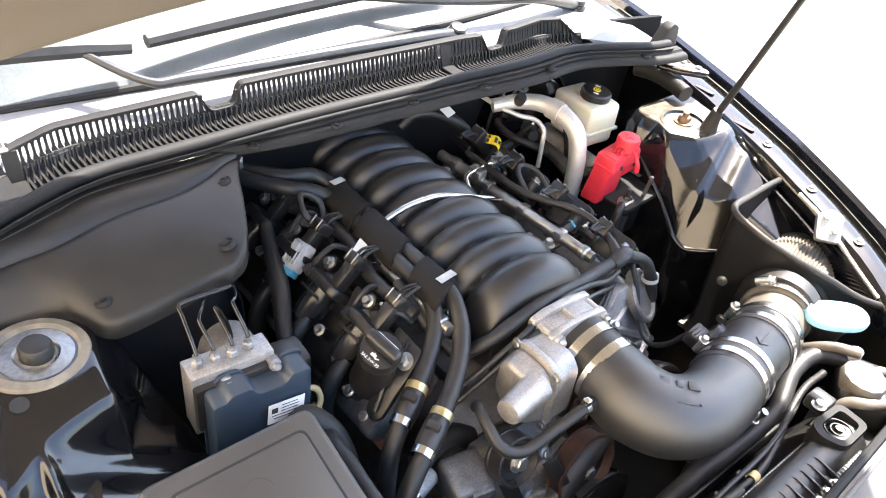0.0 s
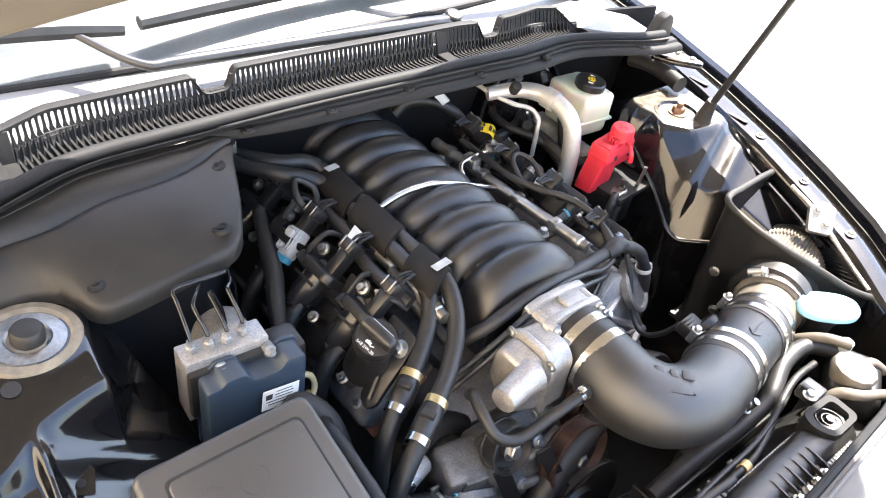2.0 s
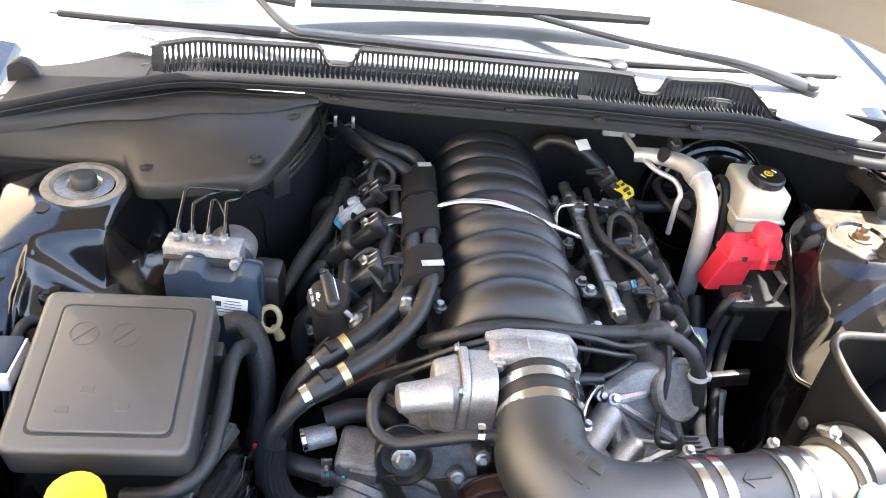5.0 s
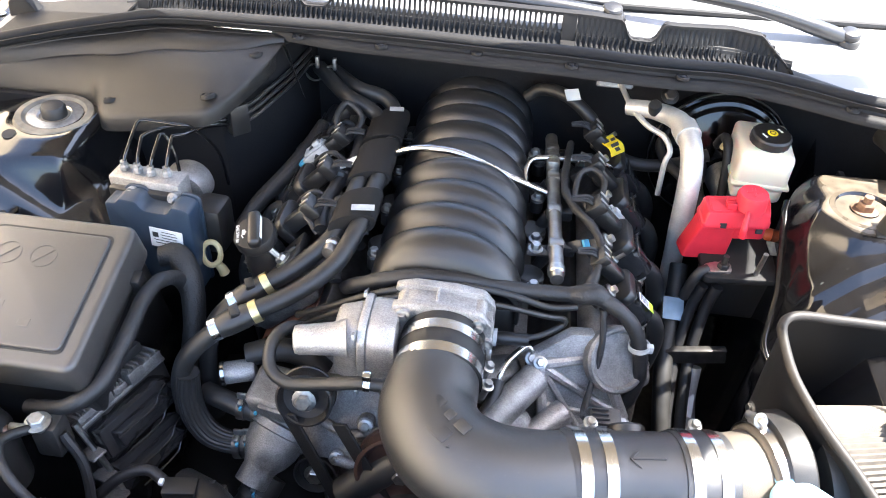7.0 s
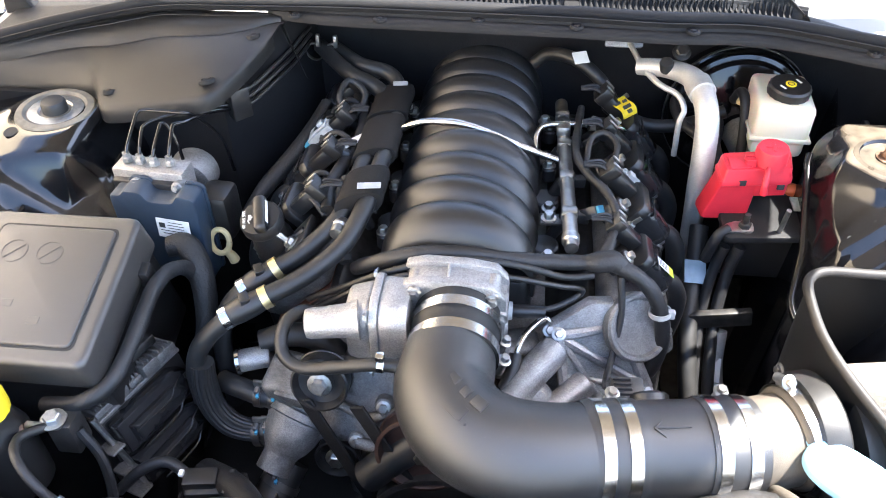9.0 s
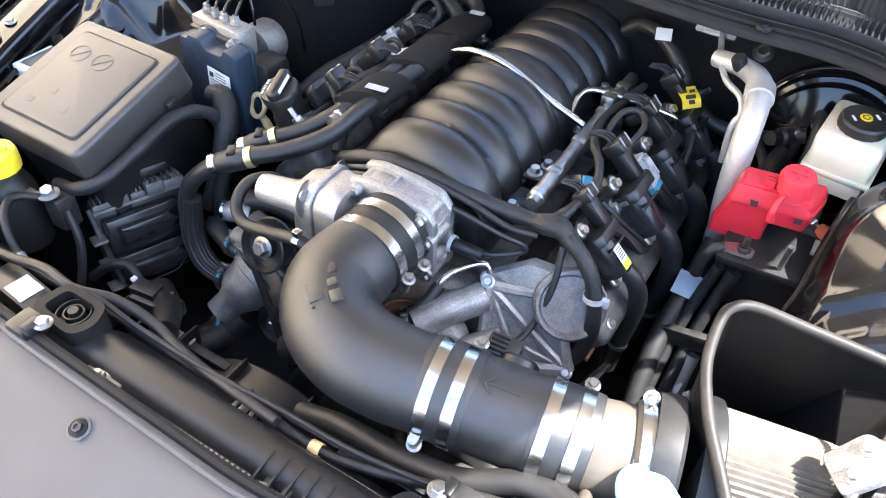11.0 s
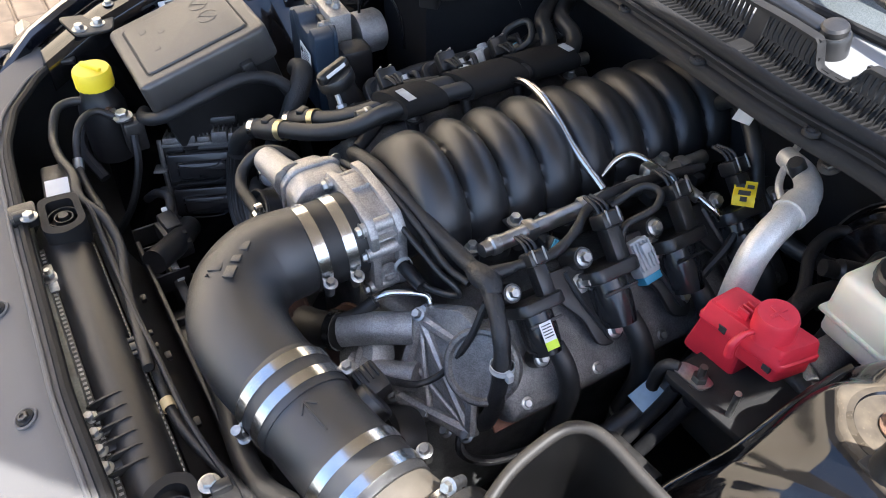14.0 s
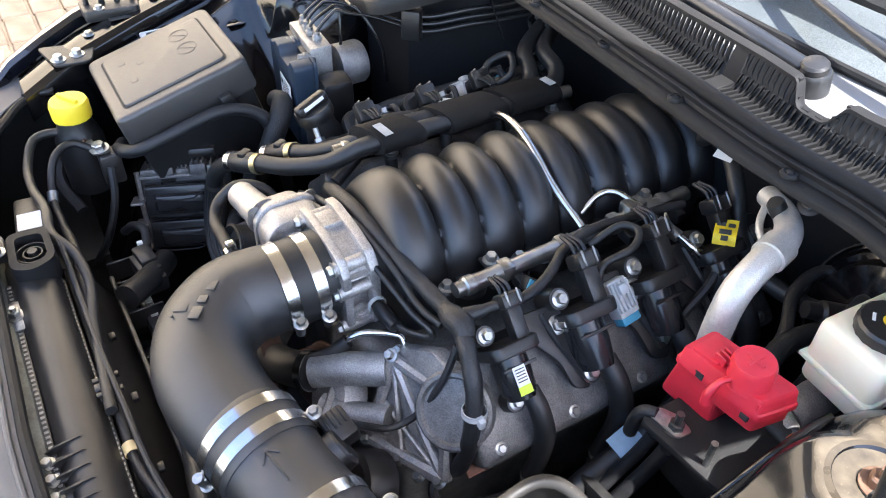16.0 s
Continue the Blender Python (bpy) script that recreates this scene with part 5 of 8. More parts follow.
# the flow arrow and the raised mark on the elbow
an, sn = ax.normalized(), V(0.19, -0.98, 0.05).normalized()
top = TA + ax * 0.50 + V(0, -0.010, 0.0512)
tip = top - an * 0.020
bm = bmesh.new()
for a3, b3 in ((tip, top + an * 0.018), (tip, tip + an * 0.010 + sn * 0.009 - V(0, 0, 0.0035)), (tip, tip + an * 0.010 - sn * 0.009 + V(0, 0, 0.0012))):
    box(bm, (0.0020, 0.0030, (b3 - a3).length), aim(a3.lerp(b3, 0.5), b3 - a3), 0.0004, 1)
part("flow_arrow", bm, M_TUBE, elbow, "moulded flow arrow")
mk = aim((0.066, -0.258, 0.8435), (-0.10, -0.20, 0.97), -14)
for cx, cy, w, h, sl in ((-0.022, 0.010, 0.013, 0.015, 0), (-0.003, 0.009, 0.010, 0.011, 0), (0.016, 0.009, 0.016, 0.013, 0), (0.002, -0.011, 0.026, 0.016, 0), (0.021, -0.017, 0.003, 0.003, 0)):
    bm = bmesh.new()
    box(bm, (w, h, 0.0030), mk @ Matrix.Translation((cx, cy, 0.0)), 0.0010, 2)
    part("raised_mark", bm, M_TUBE, elbow)
# the sensor plug
bm = bmesh.new()
sp = V(0.264, -0.190, 0.778)
lathe(bm, [(0.022, -0.012), (0.022, 0.006), (0.019, 0.009), (0.001, 0.010)], aim(sp, (-0.1, 0.85, 0.45)), 22)
sensor = part("airflow_sensor", bm, M_PLASTIC, intake)
bm = bmesh.new()
pm = aim(V(0.240, -0.178, 0.778), (0.1, -0.2, 0.9), 70)
box(bm, (0.028, 0.038, 0.022), pm, 0.004)
for q in (-0.009, -0.003, 0.003, 0.009):
    box(bm, (0.0025, 0.020, 0.005), pm @ Matrix.Translation((q, 0.006, 0.012)), 0.0008, 1)
part("plug", bm, M_PLASTIC, sensor)
# breather hose from the tube round the throttle motor
br = thing("breather_hose", (-0.1, -0.18, 0.75), "black rubber breather hose looping to the intake tube", "hose")
bm = bmesh.new()
tube(bm, [(0.000, -0.188, 0.802), (-0.035, -0.190, 0.806), (-0.08, -0.186, 0.792), (-0.125, -0.182, 0.781), (-0.150, -0.168, 0.790), (-0.152, -0.140, 0.806), (-0.138, -0.110, 0.800), (-0.12, -0.09, 0.77)], 0.0078, 14, 7)
part("hose", bm, M_RUBBER, br)
bm = bmesh.new()
band(bm, (-0.030, -0.190, 0.806), (-1, 0, 0.1), 0.0082, 0.008, 0.001, 20)
box(bm, (0.010, 0.010, 0.010), V(-0.030, -0.190, 0.818), 0.002)
part("clamp", bm, M_STEEL, br)
bm = bmesh.new()
lathe(bm, [(0.012, 0), (0.010, 0.012), (0.007, 0.014), (0.007, 0.024)], aim((-0.002, -0.188, 0.801), (-1, 0, 0.1)), 16)
part("nipple", bm, M_PLASTIC, br)

# ---- heater hoses ----
def ringed(parent, c, d, r, w, mat=None, label=""):
    bm = bmesh.new()
    band(bm, c, d, r, w, 0.001, 24)
    part("clamp", bm, mat or M_STEEL, parent, label)


for pts, c1, c2 in (
    ([(-0.282, -0.146, 0.66), (-0.280, -0.143, 0.715), (-0.262, -0.135, 0.760), (-0.215, -0.112, 0.797), (-0.15, -0.072, 0.815), (-0.105, -0.030, 0.835), (-0.086, 0.010, 0.857), (-0.081, 0.05, 0.862), (-0.078, 0.15, 0.862), (-0.078, 0.25, 0.862), (-0.084, 0.310, 0.866), (-0.105, 0.335, 0.878), (-0.150, 0.345, 0.885), (-0.205, 0.405, 0.882)], (-0.233, -0.119, 0.788), (-0.188, -0.096, 0.804)),
    ([(-0.264, -0.100, 0.60), (-0.263, -0.096, 0.70), (-0.250, -0.082, 0.760), (-0.215, -0.062, 0.795), (-0.165, -0.032, 0.815), (-0.126, 0.000, 0.838), (-0.109, 0.030, 0.853), (-0.105, 0.07, 0.860), (-0.102, 0.15, 0.860), (-0.100, 0.25, 0.860), (-0.106, 0.290, 0.866), (-0.130, 0.305, 0.876), (-0.165, 0.322, 0.884), (-0.228, 0.405, 0.884)], (-0.226, -0.068, 0.788), (-0.188, -0.046, 0.806)),
):
    h = thing("heater_hose", pts[0], "black rubber heater hose in a foam sleeve along the manifold", "hose", "heater hoses")
    bm = bmesh.new()
    tube(bm, pts, 0.0120, 16, 6)
    part("hose", bm, M_RUBBER, h)
    d = Vector(c2) - Vector(c1)
    ringed(h, c1, d, 0.0138, 0.010)
    ringed(h, c2, d, 0.0138, 0.010, M_BRASSY, "yellow-marked hose clamp")
    bm = bmesh.new()
    tube(bm, [Vector(c1).lerp(Vector(c2), t) for t in (0.05, 0.3, 0.7, 0.95)], [0.0135, 0.0155, 0.0155, 0.0135], 16, 3)
    cn = part("connector", bm, M_PLASTIC, h, "black plastic quick connector")
    bm = bmesh.new()
    box(bm, (0.012, 0.018, 0.008), aim(Vector(c1).lerp(Vector(c2), 0.5) + V(0, 0, 0.015), (0, 0, 1), 30), 0.002)
    part("latch", bm, M_PLASTIC, cn)
sleeve = thing("hose_sleeve", (-0.09, 0.15, 0.85), "dark foam sleeve strapped round the two heater hoses", "sleeve")
for ya, yb in ((0.022, 0.085), (0.125, 0.215), (0.225, 0.305)):
    bm = bmesh.new()
    rings = []
    for k in range(9):
        y = ya + (yb - ya) * k / 8
        w = 0.0285 * (1 + 0.03 * math.sin(k * 2.1))
        rings.append([V(-0.092 + 0.012 * (y - 0.02) + w * math.cos(a) * (1 if abs(math.cos(a)) < 0.9 else 1.0), y + 0.012 * math.cos(a), 0.8605 + 0.0175 * math.copysign(abs(math.sin(a)) ** 0.75, math.sin(a))) for a in [6.2832 * i / 20 for i in range(20)]])
    skin(bm, rings)
    part("foam", bm, M_FOAM, sleeve)
for y in (0.040, 0.302):
    bm = bmesh.new()
    box(bm, (0.030 if y < 0.1 else 0.022, 0.012, 0.0008), Matrix.Translation((-0.080, y, 0.8792)) @ Matrix.Rotation(radians(8), 4, "Z"), 0)
    part("tag", bm, M_GREY, sleeve, "small pale tag")
for x, y in ((-0.203, 0.398), (-0.232, 0.400)):
    bm = bmesh.new()
    band(bm, (x, y - 0.012, 0.883), (0, 1, 0), 0.014, 0.006, 0.001, 20)
    box(bm, (0.006, 0.008, 0.020), V(x + 0.006, y - 0.012, 0.902), 0.001)
    solo("spring_clamp", bm, M_ZINC, "silver spring clamp on a heater hose stub", "hose clamp", "spring clamps")
pipe("wiring_loom", [(-0.135, 0.03, 0.842), (-0.142, 0.07, 0.846), (-0.138, 0.13, 0.842), (-0.125, 0.19, 0.846), (-0.128, 0.26, 0.85), (-0.15, 0.32, 0.845)], 0.010, M_LOOM, "black taped wiring loom along the fuel rail", "wiring")
bm = bmesh.new()
box(bm, (0.016, 0.075, 0.0008), aim((-0.138, 0.165, 0.8555), (-0.25, -0.1, 1), 6), 0)
solo("paper_flag", bm, M_LABEL, "white printed paper flag wrapped on the loom", "label")
pipe("wiring_loom", [(-0.105, -0.02, 0.80), (-0.118, 0.02, 0.822), (-0.125, 0.05, 0.842), (-0.122, 0.09, 0.85)], 0.0085, M_LOOM, "black taped loom branch by the oil filler", "wiring")
for k, (a, b) in enumerate((((-0.14, 0.10, 0.84), (-0.19, 0.10, 0.815)), ((-0.135, 0.19, 0.845), (-0.19, 0.20, 0.82)), ((-0.13, 0.27, 0.85), (-0.185, 0.27, 0.835)), ((-0.14, 0.03, 0.835), (-0.185, 0.06, 0.82)))):
    a, b = Vector(a), Vector(b)
    pipe("plug_wire", [a, a.lerp(b, 0.4) + V(0, 0, 0.022), a.lerp(b, 0.8) + V(0, 0, 0.016), b], 0.0042, M_LOOM, "thin black plug wire to an ignition coil", "wiring", 8)
    bm = bmesh.new()
    box(bm, (0.022, 0.016, 0.016), aim(b, b - a), 0.003)
    solo("plug_connector", bm, M_PLASTIC, "small black plug connector on a coil", "connector", "plug connectors")
pipe("looped_wire", [(-0.14, 0.24, 0.85), (-0.165, 0.255, 0.875), (-0.155, 0.285, 0.89), (-0.13, 0.275, 0.875), (-0.14, 0.25, 0.855), (-0.17, 0.24, 0.85)], 0.005, M_LOOM, "looped black wire over the coils", "wiring", 10)
pipe("looped_wire", [(0.198, 0.16, 0.845), (0.205, 0.195, 0.865), (0.225, 0.205, 0.868), (0.240, 0.185, 0.862), (0.235, 0.15, 0.848), (0.245, 0.14, 0.83)], 0.0045, M_LOOM, "looped black wire over the coils", "wiring", 10)

# ---- looms across the front of the manifold ----
loom = thing("main_loom", (0.2, -0.03, 0.83), "thick black taped wiring loom across the front of the manifold", "wiring")
for r, pts in (
    (0.0094, [(-0.09, -0.030, 0.80), (-0.063, -0.046, 0.826), (-0.01, -0.050, 0.848), (0.05, -0.046, 0.850), (0.12, -0.038, 0.838), (0.18, -0.030, 0.832), (0.223, -0.030, 0.834), (0.262, -0.040, 0.820), (0.286, -0.048, 0.788), (0.297, -0.058, 0.740), (0.290, -0.064, 0.69), (0.262, -0.07, 0.65)]),
    (0.0055, [(0.215, -0.030, 0.835), (0.226, 0.005, 0.846), (0.234, 0.045, 0.850), (0.222, 0.085, 0.855), (0.200, 0.12, 0.856), (0.185, 0.17, 0.853), (0.188, 0.24, 0.850), (0.195, 0.31, 0.845)]),
):
    bm = bmesh.new()
    tube(bm, pts, r, 14, 7, True, 0.0006, 3)
    part("branch", bm, M_LOOM, loom)
bm = bmesh.new()
tube(bm, [(0.196, -0.030, 0.833), (0.210, -0.030, 0.835), (0.226, -0.028, 0.836), (0.240, -0.032, 0.830)], [0.010, 0.0135, 0.0140, 0.0105], 14, 4)
tube(bm, [(0.214, -0.032, 0.835), (0.219, -0.016, 0.839), (0.226, 0.002, 0.845)], [0.011, 0.009, 0.0062], 12, 4)
part("taped_junction", bm, M_LOOM, loom, "tape-wrapped junction of the looms")
bm = bmesh.new()
band(bm, (0.2895, -0.0495, 0.777), (0.1, -0.1, -1), 0.0125, 0.007)
part("tie_wrap", bm, M_GREY, loom, "pale tie wrap")
bm = bmesh.new()
box(bm, (0.012, 0.008, 0.012), V(0.302, -0.050, 0.775), 0.002)
part("tie_clip", bm, M_GREY, loom, "yellowish tie clip")
pipe("vapour_tube", [(-0.15, -0.055, 0.765), (-0.10, -0.066, 0.800), (-0.045, -0.072, 0.834), (0.01, -0.066, 0.850), (0.06, -0.058, 0.852), (0.12, -0.052, 0.840), (0.17, -0.048, 0.824), (0.205, -0.040, 0.822)], 0.0042, M_RUBBER, "thin black vapour tube across the front of the manifold", "tube", 10)
pipe("vapour_tube", [(-0.14, -0.066, 0.76), (-0.085, -0.078, 0.806), (-0.03, -0.080, 0.836), (0.04, -0.072, 0.844), (0.11, -0.064, 0.832), (0.165, -0.056, 0.816), (0.191, -0.046, 0.805), (0.190, -0.045, 0.792), (0.160, -0.060, 0.783), (0.13, -0.066, 0.781)], 0.0038, M_PLASTIC, "thin black vapour tube looping to a connector", "tube", 10)
bm = bmesh.new()
tube(bm, [(0.150, -0.066, 0.781), (0.117, -0.068, 0.781), (0.104, -0.068, 0.781)], [0.008, 0.009, 0.006], 12, 3)
vc = solo("tube_connector", bm, M_PLASTIC, "black quick connector beside the throttle body", "connector")
bm = bmesh.new()
band(bm, (0.108, -0.068, 0.781), (1, 0, 0), 0.010, 0.005)
part("ring", bm, M_GREY, vc, "grey locking ring")
steam = thing("steam_pipe", (0.13, -0.08, 0.75), "bent silver steam pipe beside the throttle body", "pipe")
bm = bmesh.new()
tube(bm, [(0.158, -0.060, 0.742), (0.158, -0.060, 0.756), (0.148, -0.062, 0.764), (0.128, -0.090, 0.764), (0.120, -0.108, 0.758), (0.117, -0.118, 0.745)], 0.0042, 10, 6)
part("pipe", bm, M_STEEL, steam)
bm = bmesh.new()
tube(bm, [(0.118, -0.112, 0.752), (0.112, -0.135, 0.735), (0.092, -0.165, 0.715), (0.06, -0.19, 0.69)], 0.0085, 12, 5)
part("hose", bm, M_RUBBER, steam)
pipe("sensor_wire", [(0.238, -0.040, 0.822), (0.242, -0.060, 0.78), (0.236, -0.085, 0.735), (0.228, -0.115, 0.72), (0.226, -0.145, 0.742), (0.238, -0.165, 0.775)], 0.0042, M_LOOM, "thin black wire to the airflow sensor", "wiring", 8)
pipe("sensor_wire", [(0.262, -0.075, 0.66), (0.285, -0.09, 0.64), (0.30, -0.06, 0.62), (0.315, 0.0, 0.62)], 0.006, M_LOOM, "thin black wire under the valve cover", "wiring", 8)

# ---- oil filler and dipstick ----
oil = thing("oil_cap", (-0.213, 0.003, 0.80), "black oil filler cap with white print on its neck", "oil cap")
m = aim((-0.213, 0.003, 0.835), (-0.12, -0.30, 0.95))
bm = bmesh.new()
lathe(bm, [(0.030, -0.07), (0.027, -0.030), (0.0235, -0.018), (0.0225, 0.0)], m, 28)
part("neck", bm, M_PLASTIC, oil)
bm = bmesh.new()
lathe(bm, [(0.026, 0.0), (0.0275, 0.004), (0.0275, 0.014), (0.0255, 0.018), (0.001, 0.019)], m, 30, 0.02, 1)
cap = part("cap", bm, M_PLASTIC, oil)
bm = bmesh.new()
box(bm, (0.017, 0.053, 0.018), m @ Matrix.Rotation(radians(35), 4, "Z") @ Matrix.Translation((0.003, 0, 0.023)), 0.006, 3)
part("grip", bm, M_PLASTIC, cap)
gm = m @ Matrix.Rotation(radians(35), 4, "Z")
put_text("lettering", "SAE 5W-30", 0.0058, gm @ Matrix.Translation((-0.0205, 0, 0.0192)) @ Matrix.Rotation(radians(-90), 4, "Z"), M_WHITETXT, cap)
bm = bmesh.new()
box(bm, (0.005, 0.034, 0.0006), gm @ Matrix.Translation((0.0122, 0, 0.026)) @ Matrix.Rotation(radians(78), 4, "Y"), 0)
part("print_bar", bm, M_WHITETXT, cap, "white print")
bm = bmesh.new()
box(bm, (0.0042, 0.0080, 0.0006), gm @ Matrix.Translation((-0.0125, 0.001, 0.0195)), 0)
box(bm, (0.0014, 0.0060, 0.0006), gm @ Matrix.Translation((-0.0140, -0.0055, 0.0195)) @ Matrix.Rotation(radians(25), 4, "Z"), 0)
box(bm, (0.0020, 0.0014, 0.0006), gm @ Matrix.Translation((-0.0098, 0.001, 0.0195)), 0)
part("oil_symbol", bm, M_WHITETXT, cap, "white oil symbol")
dip = thing("dipstick", (-0.29, 0.03, 0.70), "ivory plastic dipstick ring", "dipstick")
bm = bmesh.new()
c = V(-0.293, 0.030, 0.778)
ring = [c + V(0.0, 0, 0) + V(0.013 * math.cos(a), 0.006 * math.cos(a) * 0 + 0.010 * math.sin(a) * 0.6, 0.016 * math.sin(a)) for a in np.linspace(0, 6.2832, 17)]
tube(bm, ring, 0.004, 8, 2)
part("ring", bm, M_IVORY, dip)
bm = bmesh.new()
tube(bm, [c + V(0.004, 0, -0.015), c + V(0.010, 0.002, -0.026), c + V(0.013, 0.003, -0.036)], [0.005, 0.0065, 0.0075], 12, 3)
part("stem", bm, M_IVORY, dip)

# ---- anti-lock brake unit ----
abs_u = thing("brake_control_unit", (-0.36, 0.05, 0.74), "slate grey brake control unit with aluminium valve block and pipes", "brake unit")
m = Matrix.Translation((-0.362, 0.030, 0.80)) @ Matrix.Rotation(radians(-4), 4, "Z")
bm = bmesh.new()
prism(bm, rounded([(-0.062, -0.078), (0.058, -0.078), (0.058, 0.062), (0.034, 0.066), (0.026, 0.052), (-0.008, 0.052), (-0.016, 0.066), (-0.040, 0.066), (-0.046, 0.058), (-0.062, 0.058)], 0.008), -0.016, 0.016, m @ Matrix.Rotation(radians(90), 4, "X"), 0.004)
ecu = part("control_box", bm, M_ABS, abs_u)
bm = bmesh.new()
prism(bm, rounded([(-0.064, -0.080), (0.060, -0.080), (0.060, 0.064), (0.036, 0.068), (0.028, 0.054), (-0.010, 0.054), (-0.018, 0.068), (-0.042, 0.068), (-0.048, 0.060), (-0.064, 0.060)], 0.008), -0.020, -0.015, m @ Matrix.Rotation(radians(90), 4, "X"), 0.001)
part("rim", bm, M_ABS, ecu)
lm = m @ Matrix.Translation((0.022, -0.0208, 0.014)) @ Matrix.Rotation(radians(90), 4, "X") @ Matrix.Rotation(radians(-4), 4, "Z")
bm = bmesh.new()
box(bm, (0.046, 0.032, 0.0008), lm, 0)
lab = part("label", bm, M_LABEL, ecu, "white printed label")
bm = bmesh.new()
box(bm, (0.008, 0.008, 0.0006), lm @ Matrix.Translation((-0.015, 0.005, 0.0006)), 0)
part("print_block", bm, M_INK, lab)
for k, w in enumerate((0.022, 0.026, 0.024, 0.036, 0.030)):
    bm = bmesh.new()
    box(bm, (w * 0.9, 0.0009, 0.0005), lm @ Matrix.Translation((0.004 if k < 3 else -0.002, 0.011 - k * 0.0048, 0.0006)), 0)
    part("print_bar", bm, M_INK, lab)
bm = bmesh.new()
box(bm, (0.100, 0.034, 0.094), m @ Matrix.Translation((-0.022, 0.038, 0.026)), 0.002)
valve = part("valve_block", bm, M_CAST, abs_u, "machined aluminium valve block")
bm = bmesh.new()
box(bm, (0.106, 0.016, 0.070), m @ Matrix.Translation((-0.018, 0.020, 0.026)), 0.004)
part("housing_step", bm, M_PLASTIC, abs_u, "black moulded step under the valve block")
for x in (-0.034, 0.024):
    bm = bmesh.new()
    hexbolt(bm, m @ V(x, 0.010, 0.060), m.to_3x3() @ V(0, -1, 0.3), 0.005, 0.008)
    tube(bm, [m @ V(x, 0.026, 0.056), m @ V(x, 0.010, 0.060)], 0.008, 12)
    part("bolt", bm, M_CASTD, valve)
bm = bmesh.new()
lathe(bm, [(0.034, 0), (0.034, 0.040), (0.030, 0.046), (0.001, 0.047)], aim(m @ V(0.002, 0.068, 0.022), (0, 1, 0)), 28)
part("pump_motor", bm, M_CASTD, abs_u, "grey cylindrical pump motor")
bm = bmesh.new()
box(bm, (0.045, 0.05, 0.075), m @ Matrix.Translation((0.058, 0.045, 0.0)), 0.01)
part("plug", bm, M_PLASTIC, abs_u)
PIPES = [[(-0.416, 0.074, 0.874), (-0.415, 0.078, 0.890), (-0.412, 0.112, 0.914), (-0.411, 0.123, 0.919), (-0.402, 0.127, 0.921), (-0.356, 0.126, 0.920), (-0.346, 0.127, 0.919), (-0.338, 0.138, 0.908), (-0.318, 0.160, 0.860), (-0.312, 0.166, 0.800)],
         [(-0.396, 0.071, 0.874), (-0.396, 0.075, 0.890), (-0.398, 0.098, 0.907), (-0.396, 0.105, 0.911), (-0.386, 0.118, 0.912), (-0.362, 0.150, 0.905), (-0.310, 0.198, 0.893)],
         [(-0.376, 0.068, 0.874), (-0.375, 0.072, 0.892), (-0.375, 0.104, 0.910), (-0.374, 0.111, 0.911), (-0.369, 0.115, 0.906), (-0.360, 0.112, 0.880), (-0.356, 0.108, 0.850)],
         [(-0.355, 0.070, 0.874), (-0.354, 0.074, 0.892), (-0.355, 0.100, 0.912), (-0.353, 0.107, 0.914), (-0.344, 0.118, 0.911), (-0.332, 0.150, 0.904), (-0.308, 0.198, 0.886)]]
for pts in PIPES:
    bm = bmesh.new()
    lathe(bm, [(0.0072, 0), (0.0072, 0.006), (0.0052, 0.008), (0.0052, 0.013)], Matrix.Translation(pts[0]), 6)
    part("flare_nut", bm, M_CASTD, abs_u)
    bm = bmesh.new()
    tube(bm, pts, 0.0025, 10, 6)
    part("brake_pipe", bm, M_PAINT, abs_u, "black coated brake pipe")
for z in (0.905, 0.893, 0.881):
    pipe("brake_line", [(-0.305, 0.20, z), (-0.285, 0.235, z), (-0.262, 0.285, z + 0.01), (-0.25, 0.33, z + 0.012), (-0.24, 0.40, z + 0.014)], 0.003, M_PLASTIC, "black coated brake line on the plenum wall", "brake line", 8)
bm = bmesh.new()
box(bm, (0.022, 0.030, 0.048), Matrix.Translation((-0.300, 0.205, 0.893)) @ Matrix.Rotation(radians(-45), 4, "Z"), 0.003)
solo("pipe_bracket", bm, M_PLASTIC, "black clip holding the brake lines on the wall", "bracket")

# ---- strut mounts ----
mount = thing("strut_mount", (-0.556, 0.160, 0.885), "weathered rubber strut mount with a black centre cap", "strut mount")
up = aim((-0.556, 0.160, 0.884), (0.04, -0.03, 1))
bm = bmesh.new()
lathe(bm, [(0.056, 0), (0.056, 0.008), (0.053, 0.013), (0.044, 0.014), (0.040, 0.010)], up, 40)
part("outer_ring", bm, surface("old_rubber", (0.20, 0.175, 0.135), 0.75, var=0.35, scale=60, bump=0.4, bscale=500), mount, "dirty tan rubber ring")
bm = bmesh.new()
lathe(bm, [(0.040, 0.006), (0.038, 0.011), (0.024, 0.012), (0.020, 0.009), (0.001, 0.008)], up, 36)
part("plate", bm, M_ZINC, mount, "dull zinc plate")
bm = bmesh.new()
lathe(bm, [(0.0175, 0.006), (0.0175, 0.022), (0.015, 0.026), (0.011, 0.027), (0.001, 0.027)], up, 28)
part("centre_cap", bm, M_RUBBER, mount)
mount2 = thing("strut_mount", (0.578, 0.142, 0.885), "dusty painted strut top with a bare centre nut", "strut mount")
up = aim((0.578, 0.142, 0.886), (-0.04, -0.03, 1))
bm = bmesh.new()
lathe(bm, [(0.046, 0.0), (0.044, 0.006), (0.038, 0.007), (0.034, 0.002), (0.020, 0.001), (0.018, 0.006), (0.001, 0.006)], up, 36)
part("dished_plate", bm, M_TOWER, mount2)
bm = bmesh.new()
